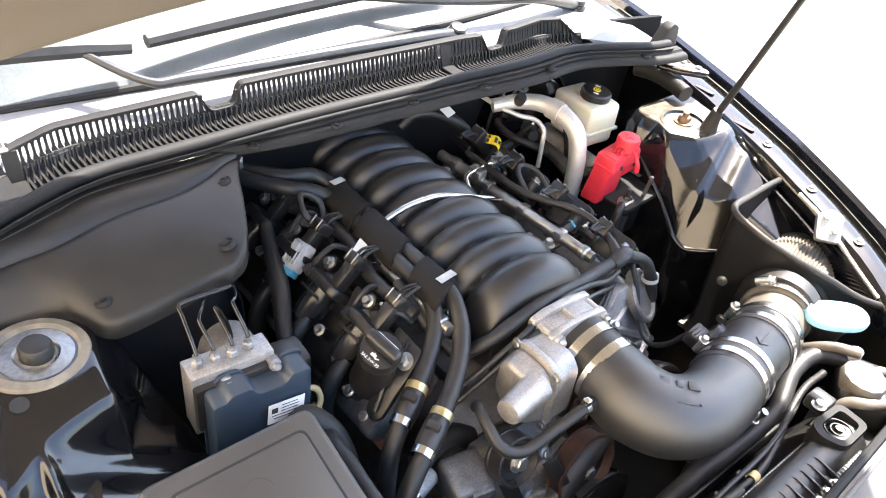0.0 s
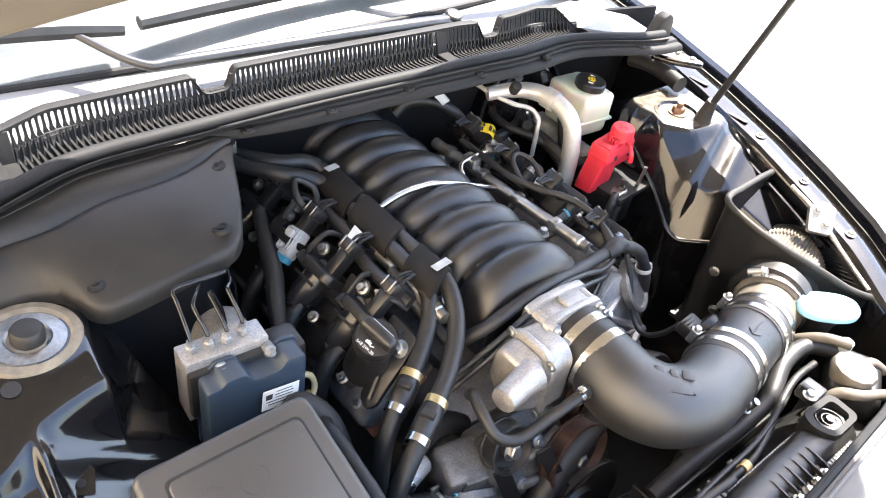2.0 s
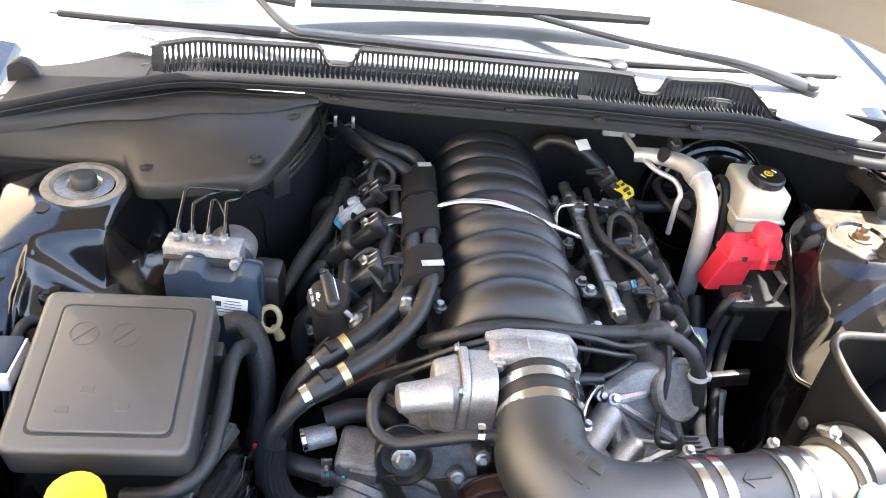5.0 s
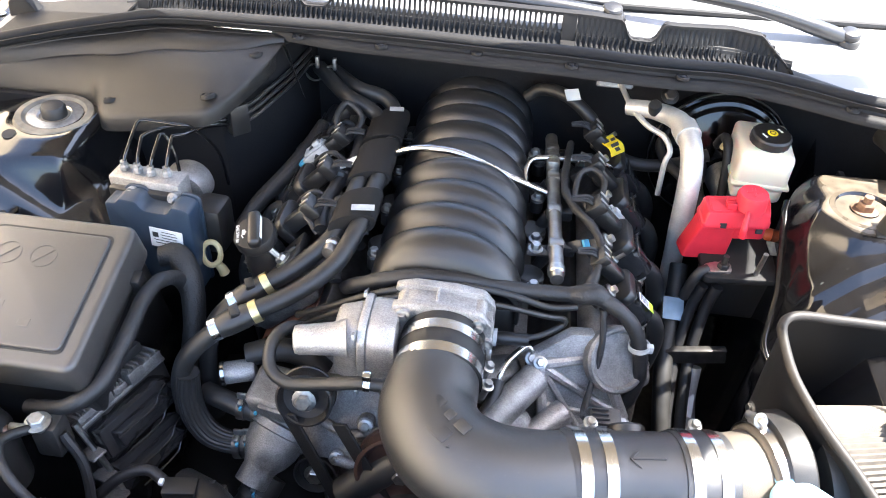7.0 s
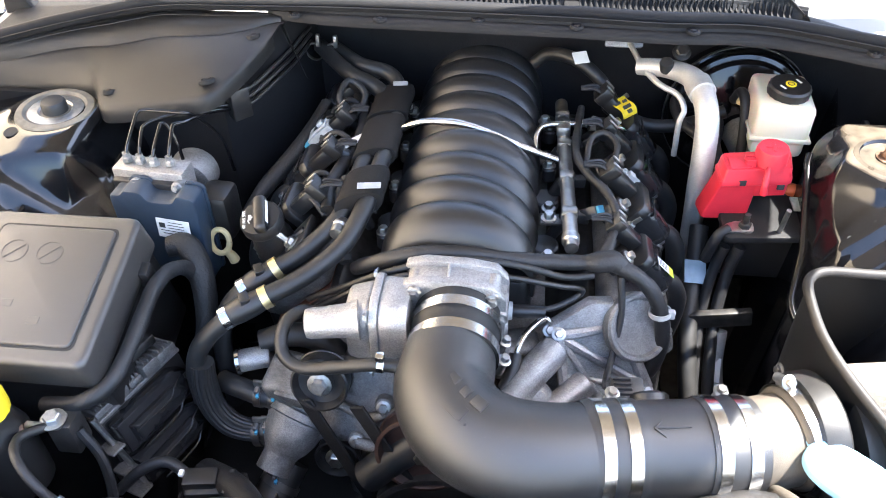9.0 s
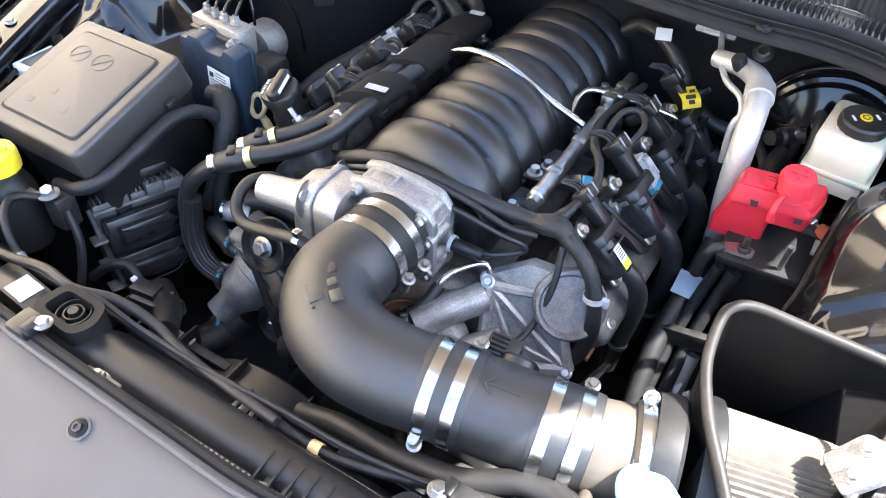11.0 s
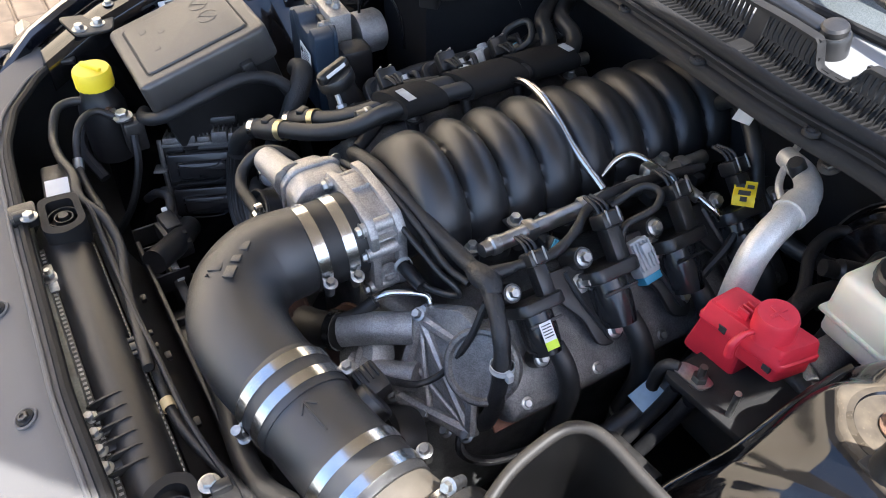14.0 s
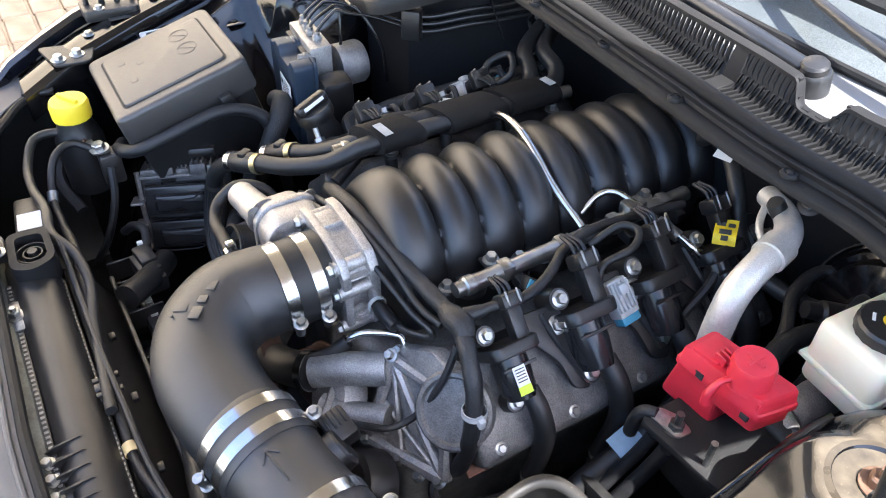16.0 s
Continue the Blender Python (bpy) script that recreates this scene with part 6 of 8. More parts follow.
hexbolt(bm, up @ V(0, 0, 0.005), (0, 0, 1), 0.012, 0.012)
lathe(bm, [(0.006, 0.012), (0.006, 0.026)], up, 12)
part("centre_nut", bm, M_COPPER, mount2, "rusty centre nut")
# ---- fuse box ----
fuse = thing("fuse_box", (-0.44, -0.145, 0.60), "dark grey plastic fuse box with a grained lid", "fuse box")
SLOPE = math.atan2(0.052, 0.194)
fm = Matrix.Translation((-0.441, -0.145, 0.852)) @ Matrix.Rotation(SLOPE, 4, "X")
bm = bmesh.new()
o = rounded([(-0.098, -0.103), (0.098, -0.103), (0.098, 0.103), (-0.098, 0.103)], 0.016, 5)
prism(bm, o, -0.055, 0.0, fm, 0.007, 4, 0.985)
lid = part("lid", bm, M_LID, fuse, "dusty grained lid")
bm = bmesh.new()
inn = rounded([(-0.072, -0.082), (0.076, -0.082), (0.076, 0.080), (-0.072, 0.080)], 0.010, 4)
ing = [(p[0] * 0.975, p[1] * 0.975) for p in inn]
# no recess here: a flat dark ring paints the shade round the panel
prism(bm, [(p[0] * 1.015, p[1] * 1.015) for p in inn], -0.002, 0.0005, fm)
part("groove_shade", bm, M_DARK, lid, "flat dark ring painted as shade round the lid panel")
bm = bmesh.new()
prism(bm, ing, -0.002, 0.0032, fm, 0.0024, 3)
part("lid_panel", bm, M_LID, lid)
for cx, cy in ((0.004, 0.040), (-0.040, 0.040)):
    bm = bmesh.new()
    band(bm, fm @ V(cx, cy, 0.0030), fm.to_3x3() @ V(0, 0, 1), 0.015, 0.0014, 0.0008, 28)
    box(bm, (0.028, 0.001, 0.001), fm @ Matrix.Translation((cx, cy, 0.0033)) @ Matrix.Rotation(radians(45), 4, "Z"), 0)
    part("moulded_symbol", bm, M_LID, lid)
for cx, cy in ((-0.02, -0.03), (0.02, -0.05), (-0.04, -0.055)):
    bm = bmesh.new()
    box(bm, (0.014, 0.010, 0.0012), fm @ Matrix.Translation((cx, cy, 0.0030)), 0.0004, 1)
    part("moulded_symbol", bm, M_LID, lid)
bm = bmesh.new()
box(bm, (0.180, 0.190, 0.16), fm @ Matrix.Translation((0, 0, -0.13)), 0.008)
part("body", bm, M_PLASTIC, fuse)
bm = bmesh.new()
box(bm, (0.016, 0.020, 0.030), fm @ Matrix.Translation((0.100, 0.050, -0.05)), 0.003)
part("latch", bm, M_PLASTIC, fuse)

# ---- engine control module ----
ecm = thing("engine_control_module", (-0.35, -0.165, 0.58), "black finned control module with silver connector bar", "control module")
em = Matrix.Translation((-0.352, -0.166, 0.645)) @ Matrix.Rotation(radians(-22), 4, "Z") @ Matrix.Rotation(radians(-14), 4, "Y")
bm = bmesh.new()
box(bm, (0.040, 0.140, 0.120), em, 0.006)
part("case", bm, M_PLASTIC, ecm)
for k in range(2):
    zc = -0.030 + k * 0.058
    bm = bmesh.new()
    face = em @ Matrix.Translation((0.020, -0.002, zc)) @ Matrix.Rotation(radians(90), 4, "Y") @ Matrix.Rotation(radians(90), 4, "Z")
    prism(bm, rounded([(-0.060, -0.024), (0.060, -0.024), (0.060, 0.010), (0.042, 0.024), (-0.060, 0.024)], 0.005), 0, 0.022, face, 0.003, 2, 0.96)
    shell = part("connector_shell", bm, M_GLOSSP, ecm)
    bm = bmesh.new()
    prism(bm, rounded([(-0.046, -0.016), (0.030, -0.016), (0.044, -0.002), (0.030, 0.014), (-0.046, 0.014)], 0.004), 0.020, 0.034, face, 0.004, 2, 0.88)
    part("connector_cover", bm, M_GLOSSP, shell)
    for q in (-0.020, 0.006):
        bm = bmesh.new()
        tube(bm, [face @ V(-0.044, q, 0.034), face @ V(0.010, q, 0.0345), face @ V(0.026, q + 0.008, 0.032), face @ V(0.044, q + 0.010, 0.026)], 0.0014, 6, 4)
        part("moulded_edge", bm, M_GLOSSP, shell)
    bm = bmesh.new()
    box(bm, (0.006, 0.016, 0.007), em @ Matrix.Translation((0.048, 0.052, zc + 0.010)), 0.001)
    part("latch", bm, M_PLASTIC, shell)
for k, (y, w, d, h) in enumerate(((-0.052, 0.026, 0.030, 0.010), (-0.026, 0.022, 0.040, 0.014), (-0.002, 0.020, 0.034, 0.010), (0.022, 0.024, 0.046, 0.018), (0.050, 0.030, 0.040, 0.014))):
    bm = bmesh.new()
    box(bm, (d, w, h), em @ Matrix.Translation((0.008, y, 0.062 + h / 2)), 0.002)
    blk = part("heat_sink_block", bm, M_SOOTY, ecm, "dusty cast heat sink block")
    for q in range(3):
        bm = bmesh.new()
        box(bm, (d * 0.9, 0.0022, 0.006), em @ Matrix.Translation((0.008, y - w * 0.3 + q * w * 0.3, 0.064 + h)), 0.0006, 1)
        part("cooling_fin", bm, M_SOOTY, blk)
bm = bmesh.new()
box(bm, (0.044, 0.134, 0.006), em @ Matrix.Translation((0.006, 0.0, 0.061)), 0.002)
part("heat_sink_plate", bm, M_SOOTY, ecm, "dusty cast plate")
bm = bmesh.new()
box(bm, (0.034, 0.040, 0.014), em @ Matrix.Translation((0.004, 0.030, 0.094)), 0.003)
part("top_cap", bm, M_PLASTIC, ecm)
for k in range(3):
    bm = bmesh.new()
    box(bm, (0.030, 0.020, 0.004), em @ Matrix.Translation((0.030, -0.072, -0.050 + k * 0.038)), 0.001, 1)
    part("bracket_step", bm, M_SOOTY, ecm, "dull metal bracket step")
for y in (-0.04, 0.02):
    bm = bmesh.new()
    box(bm, (0.006, 0.006, 0.006), em @ Matrix.Translation((0.050, 0.060, -0.012 + (y + 0.04) * 0.95)), 0.001)
    part("lock_tab", bm, M_RED, ecm, "small red lock tab")
bm = bmesh.new()
tube(bm, [em @ V(0.022, -0.070, 0.07), em @ V(0.034, -0.066, 0.0), em @ V(0.030, -0.060, -0.06)], 0.004, 6, 3)
part("bracket", bm, M_ZINC, ecm)
pipe("wiring_loom", [(-0.42, -0.235, 0.745), (-0.37, -0.245, 0.765), (-0.335, -0.222, 0.780), (-0.325, -0.165, 0.800), (-0.324, -0.103, 0.814), (-0.318, -0.06, 0.806), (-0.308, -0.035, 0.775), (-0.305, -0.02, 0.66)], 0.0095, M_LOOM, "black taped loom running round the fuse box", "wiring", 12, 7, 0.0006, 3)
pipe("braided_sleeve", [(-0.345, -0.012, 0.800), (-0.322, -0.008, 0.800), (-0.300, -0.030, 0.775), (-0.292, -0.06, 0.725), (-0.30, -0.09, 0.66)], [0.014, 0.017, 0.017, 0.015, 0.014], M_BRAID, "black braided wiring sleeve by the fuse box", "wiring", 14, 6)
pipe("braided_sleeve", [(-0.285, 0.095, 0.762), (-0.262, 0.150, 0.785), (-0.235, 0.205, 0.800), (-0.215, 0.260, 0.815), (-0.20, 0.31, 0.835)], [0.008, 0.012, 0.014, 0.013, 0.010], M_BRAID, "black braided sleeve along the plenum wall", "wiring", 14, 6)
bm = bmesh.new()
tube(bm, [(-0.270, -0.142, 0.728), (-0.272, -0.147, 0.695), (-0.266, -0.154, 0.660), (-0.248, -0.160, 0.634), (-0.222, -0.162, 0.624), (-0.192, -0.160, 0.626)], [0.0155, 0.0170, 0.0170, 0.0165, 0.0150, 0.0140], 48, 8, True, 0.0, 2, 0.0013)
solo("ribbed_sleeve", bm, M_RUBBER, "black rubber hose with ribs along it looping to the water pump", "hose", sharp=20)
cs = thing("coolant_sensor", (-0.225, -0.105, 0.700), "grey sensor body with a bright metal collar by the pump", "sensor")
bm = bmesh.new()
lathe(bm, [(0.014, 0.0), (0.015, 0.004), (0.015, 0.036), (0.012, 0.040), (0.001, 0.040)], aim((-0.235, -0.112, 0.700), (0.95, 0.25, 0.1)), 20)
part("body", bm, M_CASTD, cs)
bm = bmesh.new()
band(bm, (-0.236, -0.112, 0.700), (0.95, 0.25, 0.1), 0.0158, 0.005)
part("collar", bm, M_STEEL, cs, "bright metal collar")
pipe("coolant_hose", [(-0.210, -0.090, 0.715), (-0.175, -0.080, 0.722), (-0.140, -0.075, 0.712), (-0.110, -0.08, 0.690)], 0.016, M_RUBBER, "black coolant hose behind the idler pulley", "hose", 14)
pipe("coolant_hose", [(-0.166, -0.180, 0.588), (-0.182, -0.214, 0.566), (-0.205, -0.26, 0.556), (-0.215, -0.33, 0.58)], 0.0245, M_RUBBER, "black radiator hose below the thermostat housing", "hose", 18)
pipe("coolant_hose", [(-0.262, -0.120, 0.668), (-0.235, -0.132, 0.672), (-0.200, -0.140, 0.668), (-0.165, -0.14, 0.66)], 0.014, M_RUBBER, "short black coolant hose into the pump", "hose", 14)
for p, d, r, mt in (((-0.196, -0.160, 0.622), (1, 0, 0.15), 0.0175, M_DARKST), ((-0.208, -0.161, 0.620), (1, 0, 0.15), 0.0178, M_DARKST), ((-0.177, -0.204, 0.571), (-0.4, -0.75, -0.5), 0.0258, M_DARKST), ((-0.205, -0.139, 0.669), (1, -0.1, 0), 0.0152, M_DARKST), ((-0.185, -0.140, 0.666), (1, -0.1, 0), 0.0152, M_DARKST)):
    bm = bmesh.new()
    band(bm, p, d, r, 0.010)
    cl = solo("hose_clamp", bm, mt, "dark spring clamp on a coolant hose", "hose clamp", "hose clamps")
    bm = bmesh.new()
    box(bm, (0.006, 0.010, 0.008), Vector(p) + V(0, -0.008, r + 0.002), 0.002)
    box(bm, (0.014, 0.004, 0.010), Vector(p) + V(0, 0.002, r + 0.005), 0.001)
    ear = part("clamp_ear", bm, M_ZINC, cl)
    bm = bmesh.new()
    box(bm, (0.004, 0.006, 0.005), Vector(p) + V(0.002, -0.014, r), 0.001)
    part("paint_mark", bm, M_TEAL, ear, "teal paint mark")

# ---- power steering reservoir and ground terminal ----
ps = thing("fluid_reservoir", (-0.435, -0.285, 0.72), "black fluid reservoir with a yellow screw cap", "reservoir")
bm = bmesh.new()
lathe(bm, [(0.034, -0.13), (0.035, -0.045), (0.030, -0.030), (0.026, -0.022), (0.024, 0)], Matrix.Translation((-0.444, -0.289, 0.804)), 28)
part("tank", bm, M_PLASTIC, ps)
bm = bmesh.new()
lathe(bm, [(0.0275, -0.008), (0.0275, 0.014), (0.0255, 0.019), (0.018, 0.0205), (0.001, 0.021)], Matrix.Translation((-0.444, -0.289, 0.804)), 36, 0.025, 1)
cap = part("cap", bm, M_YELLOW, ps, "yellow ribbed cap")
bm = bmesh.new()
box(bm, (0.040, 0.007, 0.006), Matrix.Translation((-0.444, -0.289, 0.826)) @ Matrix.Rotation(radians(30), 4, "Z"), 0.002)
part("grip", bm, M_YELLOW, cap)
gt = thing("ground_terminal", (-0.383, -0.272, 0.75), "silver ground terminal bolt with copper cable lug", "terminal")
bm = bmesh.new()
hexbolt(bm, (-0.384, -0.271, 0.768), (0.05, -0.1, 1), 0.0095, 0.010)
part("bolt", bm, M_ZINC, gt)
bm = bmesh.new()
prism(bm, rounded([(-0.012, -0.012), (0.012, -0.012), (0.012, 0.012), (-0.012, 0.012)], 0.006), 0, 0.003, Matrix.Translation((-0.384, -0.271, 0.765)))
box(bm, (0.022, 0.010, 0.006), V(-0.402, -0.280, 0.767), 0.002)
part("lug", bm, M_ZINC, gt)
bm = bmesh.new()
tube(bm, [(-0.410, -0.284, 0.767), (-0.426, -0.292, 0.766)], 0.0055, 10)
part("crimp", bm, M_COPPER, gt, "copper crimp")
bm = bmesh.new()
box(bm, (0.030, 0.030, 0.05), V(-0.38, -0.262, 0.738), 0.004)
part("post", bm, M_DARKST, gt)
pipe("ground_cable", [(-0.422, -0.290, 0.766), (-0.444, -0.315, 0.775), (-0.440, -0.350, 0.775), (-0.395, -0.370, 0.760), (-0.33, -0.372, 0.765), (-0.27, -0.365, 0.772), (-0.215, -0.368, 0.772), (-0.17, -0.350, 0.765), (-0.115, -0.346, 0.755), (-0.06, -0.356, 0.75), (0.0, -0.362, 0.748), (0.085, -0.369, 0.752)], 0.0065, M_RUBBER, "black battery cable along the radiator", "cable", 10)
pipe("thin_cable", [(-0.365, -0.265, 0.745), (-0.345, -0.275, 0.70), (-0.34, -0.30, 0.64), (-0.36, -0.33, 0.58)], 0.006, M_LOOM, "thin black cable dropping beside the reservoir", "cable", 8)
pipe("thin_cable", [(-0.55, -0.26, 0.72), (-0.50, -0.315, 0.70), (-0.45, -0.335, 0.69), (-0.40, -0.32, 0.66)], 0.009, M_LOOM, "black loom below the reservoir", "cable", 8)

# ---- driver side: air-conditioning pipes, brake reservoir, jump-start post ----
ac = thing("aircon_pipe", (0.36, 0.22, 0.62), "dull aluminium air-conditioning pipe bending down beside the red cover", "pipe")
bm = bmesh.new()
tube(bm, [(0.275, 0.345, 0.900), (0.315, 0.325, 0.908), (0.345, 0.290, 0.913), (0.356, 0.245, 0.908), (0.360, 0.212, 0.886), (0.362, 0.200, 0.84), (0.364, 0.198, 0.79), (0.368, 0.200, 0.73), (0.372, 0.195, 0.62)], [0.0125, 0.0135, 0.0155, 0.0160, 0.0162, 0.0162, 0.0158, 0.0150, 0.0140], 18, 7)
part("pipe", bm, M_ALPIPE, ac)
bm = bmesh.new()
tube(bm, [(0.350, 0.276, 0.9125), (0.355, 0.252, 0.910)], 0.0188, 22)
part("joint", bm, M_ALPIPE, ac)
bm = bmesh.new()
lathe(bm, [(0.010, 0), (0.010, 0.016), (0.008, 0.019), (0.001, 0.019)], aim((0.312, 0.318, 0.912), (-0.2, -0.5, 0.8)), 16)
part("valve_cap", bm, M_RUBBER, ac, "black valve cap")
bm = bmesh.new()
tube(bm, [(0.262, 0.398, 0.915), (0.280, 0.345, 0.902), (0.302, 0.305, 0.894), (0.328, 0.285, 0.888), (0.338, 0.270, 0.873), (0.333, 0.262, 0.855), (0.335, 0.262, 0.80)], 0.0044, 10, 6)
part("small_pipe", bm, M_ALPIPE, ac)
bm = bmesh.new()
prism(bm, rounded([(-0.03, -0.012), (0.03, -0.012), (0.025, 0.014), (-0.025, 0.014)], 0.006), 0, 0.006, aim((0.255, 0.400, 0.915), (0, -0.8, 0.6)), 0.001)
for x in (-0.012, 0.014):
    hexbolt(bm, (0.255 + x, 0.398, 0.919), (0, -0.8, 0.6), 0.006, 0.006)
solo("pipe_flange", bm, M_CASTD, "grey flange where the pipes pass the firewall", "bracket")
bm = bmesh.new()
hexbolt(bm, (0.332, 0.335, 0.93), (0, -0.6, 0.8), 0.009, 0.008)
solo("firewall_bolt", bm, M_DARKST, "dark flange bolt by the pipe elbow", "fastener")
pipe("vacuum_hose", [(0.12, 0.41, 0.865), (0.145, 0.405, 0.885), (0.185, 0.385, 0.886), (0.225, 0.365, 0.862), (0.255, 0.352, 0.822), (0.30, 0.345, 0.800), (0.36, 0.35, 0.80), (0.42, 0.36, 0.82)], 0.0105, M_RUBBER, "black vacuum hose with a white tag", "hose", 14)
bm = bmesh.new()
box(bm, (0.023, 0.021, 0.0010), aim((0.190, 0.368, 0.899), (0.1, -0.45, 0.88), 5), 0)
solo("white_tag", bm, M_LABEL, "white paper tag wrapped round a hose", "label")
yt = thing("warning_tag", (0.262, 0.317, 0.83), "yellow warning tag with black symbols on a sensor wire", "label")
tm = aim((0.260, 0.314, 0.848), (0.25, -0.55, 0.8), 15)
bm = bmesh.new()
sheet(bm, lambda u, v: tm @ V((u - 0.5) * 0.026, (v - 0.5) * 0.034, 0.006 * math.sin(v * 5)), 6, 8, 0.0008)
part("tag", bm, M_YTAG, yt)
for k, (a, b, w) in enumerate(((-0.006, 0.009, 0.010), (0.006, 0.008, 0.008), (0.0, -0.002, 0.014), (0.0, -0.010, 0.008))):
    bm = bmesh.new()
    box(bm, (w, 0.006, 0.0005), tm @ Matrix.Translation((a, b, 0.006 * math.sin((b / 0.036 + 0.5) * 5) + 0.0009)), 0)
    part("symbol", bm, M_INK, yt)
pipe("sensor_wire", [(0.268, 0.318, 0.832), (0.285, 0.28, 0.80), (0.29, 0.24, 0.77), (0.30, 0.20, 0.74)], 0.006, M_LOOM, "black sensor wire behind the coils", "wiring", 8)

booster = thing("brake_booster", (0.445, 0.41, 0.66), "black round brake booster on the firewall", "brake booster")
bm = bmesh.new()
lathe(bm, [(0.112, -0.03), (0.114, 0.0), (0.112, 0.010), (0.108, 0.012), (0.104, 0.022), (0.098, 0.024), (0.094, 0.036), (0.06, 0.046), (0.03, 0.05), (0.001, 0.052)], aim((0.448, 0.415, 0.790), (0, -1, 0.10)), 48)
part("shell", bm, M_PAINT, booster)
bm = bmesh.new()
band(bm, (0.448, 0.404, 0.791), (0, -1, 0.10), 0.113, 0.006, 0.0015, 48)
part("seam", bm, M_DARKST, booster)
bm = bmesh.new()
tube(bm, [(0.45, 0.36, 0.785), (0.455, 0.28, 0.782), (0.458, 0.22, 0.780)], [0.028, 0.022, 0.020], 18, 4)
part("master_cylinder", bm, M_CASTD, booster)
bm = bmesh.new()
lathe(bm, [(0.014, 0), (0.014, 0.03), (0.010, 0.034), (0.010, 0.05)], aim((0.405, 0.365, 0.81), (-0.5, -0.8, 0.2)), 16)
part("check_valve", bm, M_PLASTIC, booster)

res = thing("brake_fluid_reservoir", (0.476, 0.29, 0.82), "milky white brake fluid reservoir with a black cap", "reservoir")
rm = Matrix.Translation((0.475, 0.292, 0.862)) @ Matrix.Rotation(radians(-4), 4, "Z")
bm = bmesh.new()
box(bm, (0.078, 0.104, 0.062), rm @ Matrix.Translation((0, 0, 0.006)), 0.009, 3)
body = part("tank", bm, M_WHITE, res)
bm = bmesh.new()
box(bm, (0.084, 0.110, 0.006), rm @ Matrix.Translation((0, 0, -0.014)), 0.002)
part("seam", bm, M_WHITE, body)
bm = bmesh.new()
box(bm, (0.074, 0.100, 0.03), rm @ Matrix.Translation((0, 0, -0.03)), 0.009)
part("lower_tank", bm, M_WHITE, body)
cm = aim((0.477, 0.279, 0.900), (0.02, -0.08, 1))
bm = bmesh.new()
lathe(bm, [(0.024, -0.006), (0.024, 0.002), (0.0285, 0.002), (0.0285, 0.013), (0.026, 0.016), (0.001, 0.0165)], cm, 36, 0.03, 1)
cap = part("cap", bm, M_PLASTIC, res, "black ribbed cap")
bm = bmesh.new()
lathe(bm, [(0.0075, 0), (0.0075, 0.0008), (0.001, 0.0008)], cm @ Matrix.Translation((0, 0, 0.0163)), 20)
ye = part("symbol", bm, M_YTAG, cap, "yellow round symbol")
bm = bmesh.new()
band(bm, cm @ V(0, 0, 0.0172), cm.to_3x3() @ V(0, 0, 1), 0.0035, 0.0004, 0.0012, 16)
part("symbol_ring", bm, M_INK, ye)
for a in (20, 200):
    bm = bmesh.new()
    box(bm, (0.003, 0.010, 0.0006), cm @ Matrix.Rotation(radians(a), 4, "Z") @ Matrix.Translation((0.015, 0, 0.0166)), 0)
    part("print_bar", bm, M_WHITETXT, cap, "white print")
pipe("brake_hose", [(0.425, 0.345, 0.85), (0.428, 0.325, 0.875), (0.432, 0.300, 0.860), (0.435, 0.28, 0.80), (0.43, 0.25, 0.72)], 0.0075, M_RUBBER, "black hose beside the brake reservoir", "hose", 12)
bm = bmesh.new()
box(bm, (0.012, 0.010, 0.022), Matrix.Translation((0.430, 0.318, 0.868)) @ Matrix.Rotation(radians(20), 4, "Y"), 0.003)
solo("hose_clip", bm, M_IVORY, "pale plastic clip on the brake hose", "clip")
pipe("wiring_loom", [(0.40, 0.33, 0.80), (0.395, 0.28, 0.80), (0.41, 0.23, 0.78), (0.45, 0.20, 0.79), (0.52, 0.20, 0.78)], 0.012, M_LOOM, "black taped loom below the brake reservoir", "wiring", 12)
pipe("wiring_loom", [(0.52, 0.22, 0.79), (0.50, 0.20, 0.78), (0.44, 0.21, 0.755), (0.40, 0.25, 0.74)], 0.010, M_RUBBER, "black hose below the brake reservoir", "hose", 12)

red = thing("jump_start_cover", (0.425, 0.145, 0.79), "red plastic cover over the battery jump-start post", "terminal cover")
bm = bmesh.new()
RO = rounded([(0.375, 0.128), (0.466, 0.141), (0.474, 0.188), (0.374, 0.172)], 0.006, 3)
rc = sum((Vector(p) for p in RO), Vector((0, 0))) / len(RO)
lo_, hi_ = rounded([(0.362, 0.137), (0.424, 0.142), (0.424, 0.178), (0.357, 0.171)], 0.006, 3), rounded([(0.377, 0.130), (0.426, 0.137), (0.426, 0.178), (0.376, 0.170)], 0.006, 3)
skin(bm, [[V(*p, 0.782) for p in lo_], [V(*p, 0.788) for p in lo_], [V(*p, 0.852) for p in hi_]])
shell = part("shell", bm, M_RED, red, "", 30)
bm = bmesh.new()
prism(bm, rounded([(0.420, 0.137), (0.465, 0.143), (0.472, 0.186), (0.420, 0.179)], 0.005), 0.822, 0.853, None, 0.002)
part("shallow_side", bm, M_RED, shell)
bm = bmesh.new()
skin(bm, [[V(rc.x + (p[0] - rc.x) * k, rc.y + (p[1] - rc.y) * k, z) for p in RO] for k, z in ((1.01, 0.842), (1.04, 0.843), (1.04, 0.849), (1.0, 0.851), (0.96, 0.864), (0.92, 0.867))])
lidr = part("lid", bm, M_RED, red, "", 30)
bm = bmesh.new()
prism(bm, rounded([(0.383, 0.134), (0.412, 0.139), (0.412, 0.168), (0.383, 0.166)], 0.003), 0.866, 0.869, None, 0.001)
part("raised_panel", bm, M_RED, lidr)
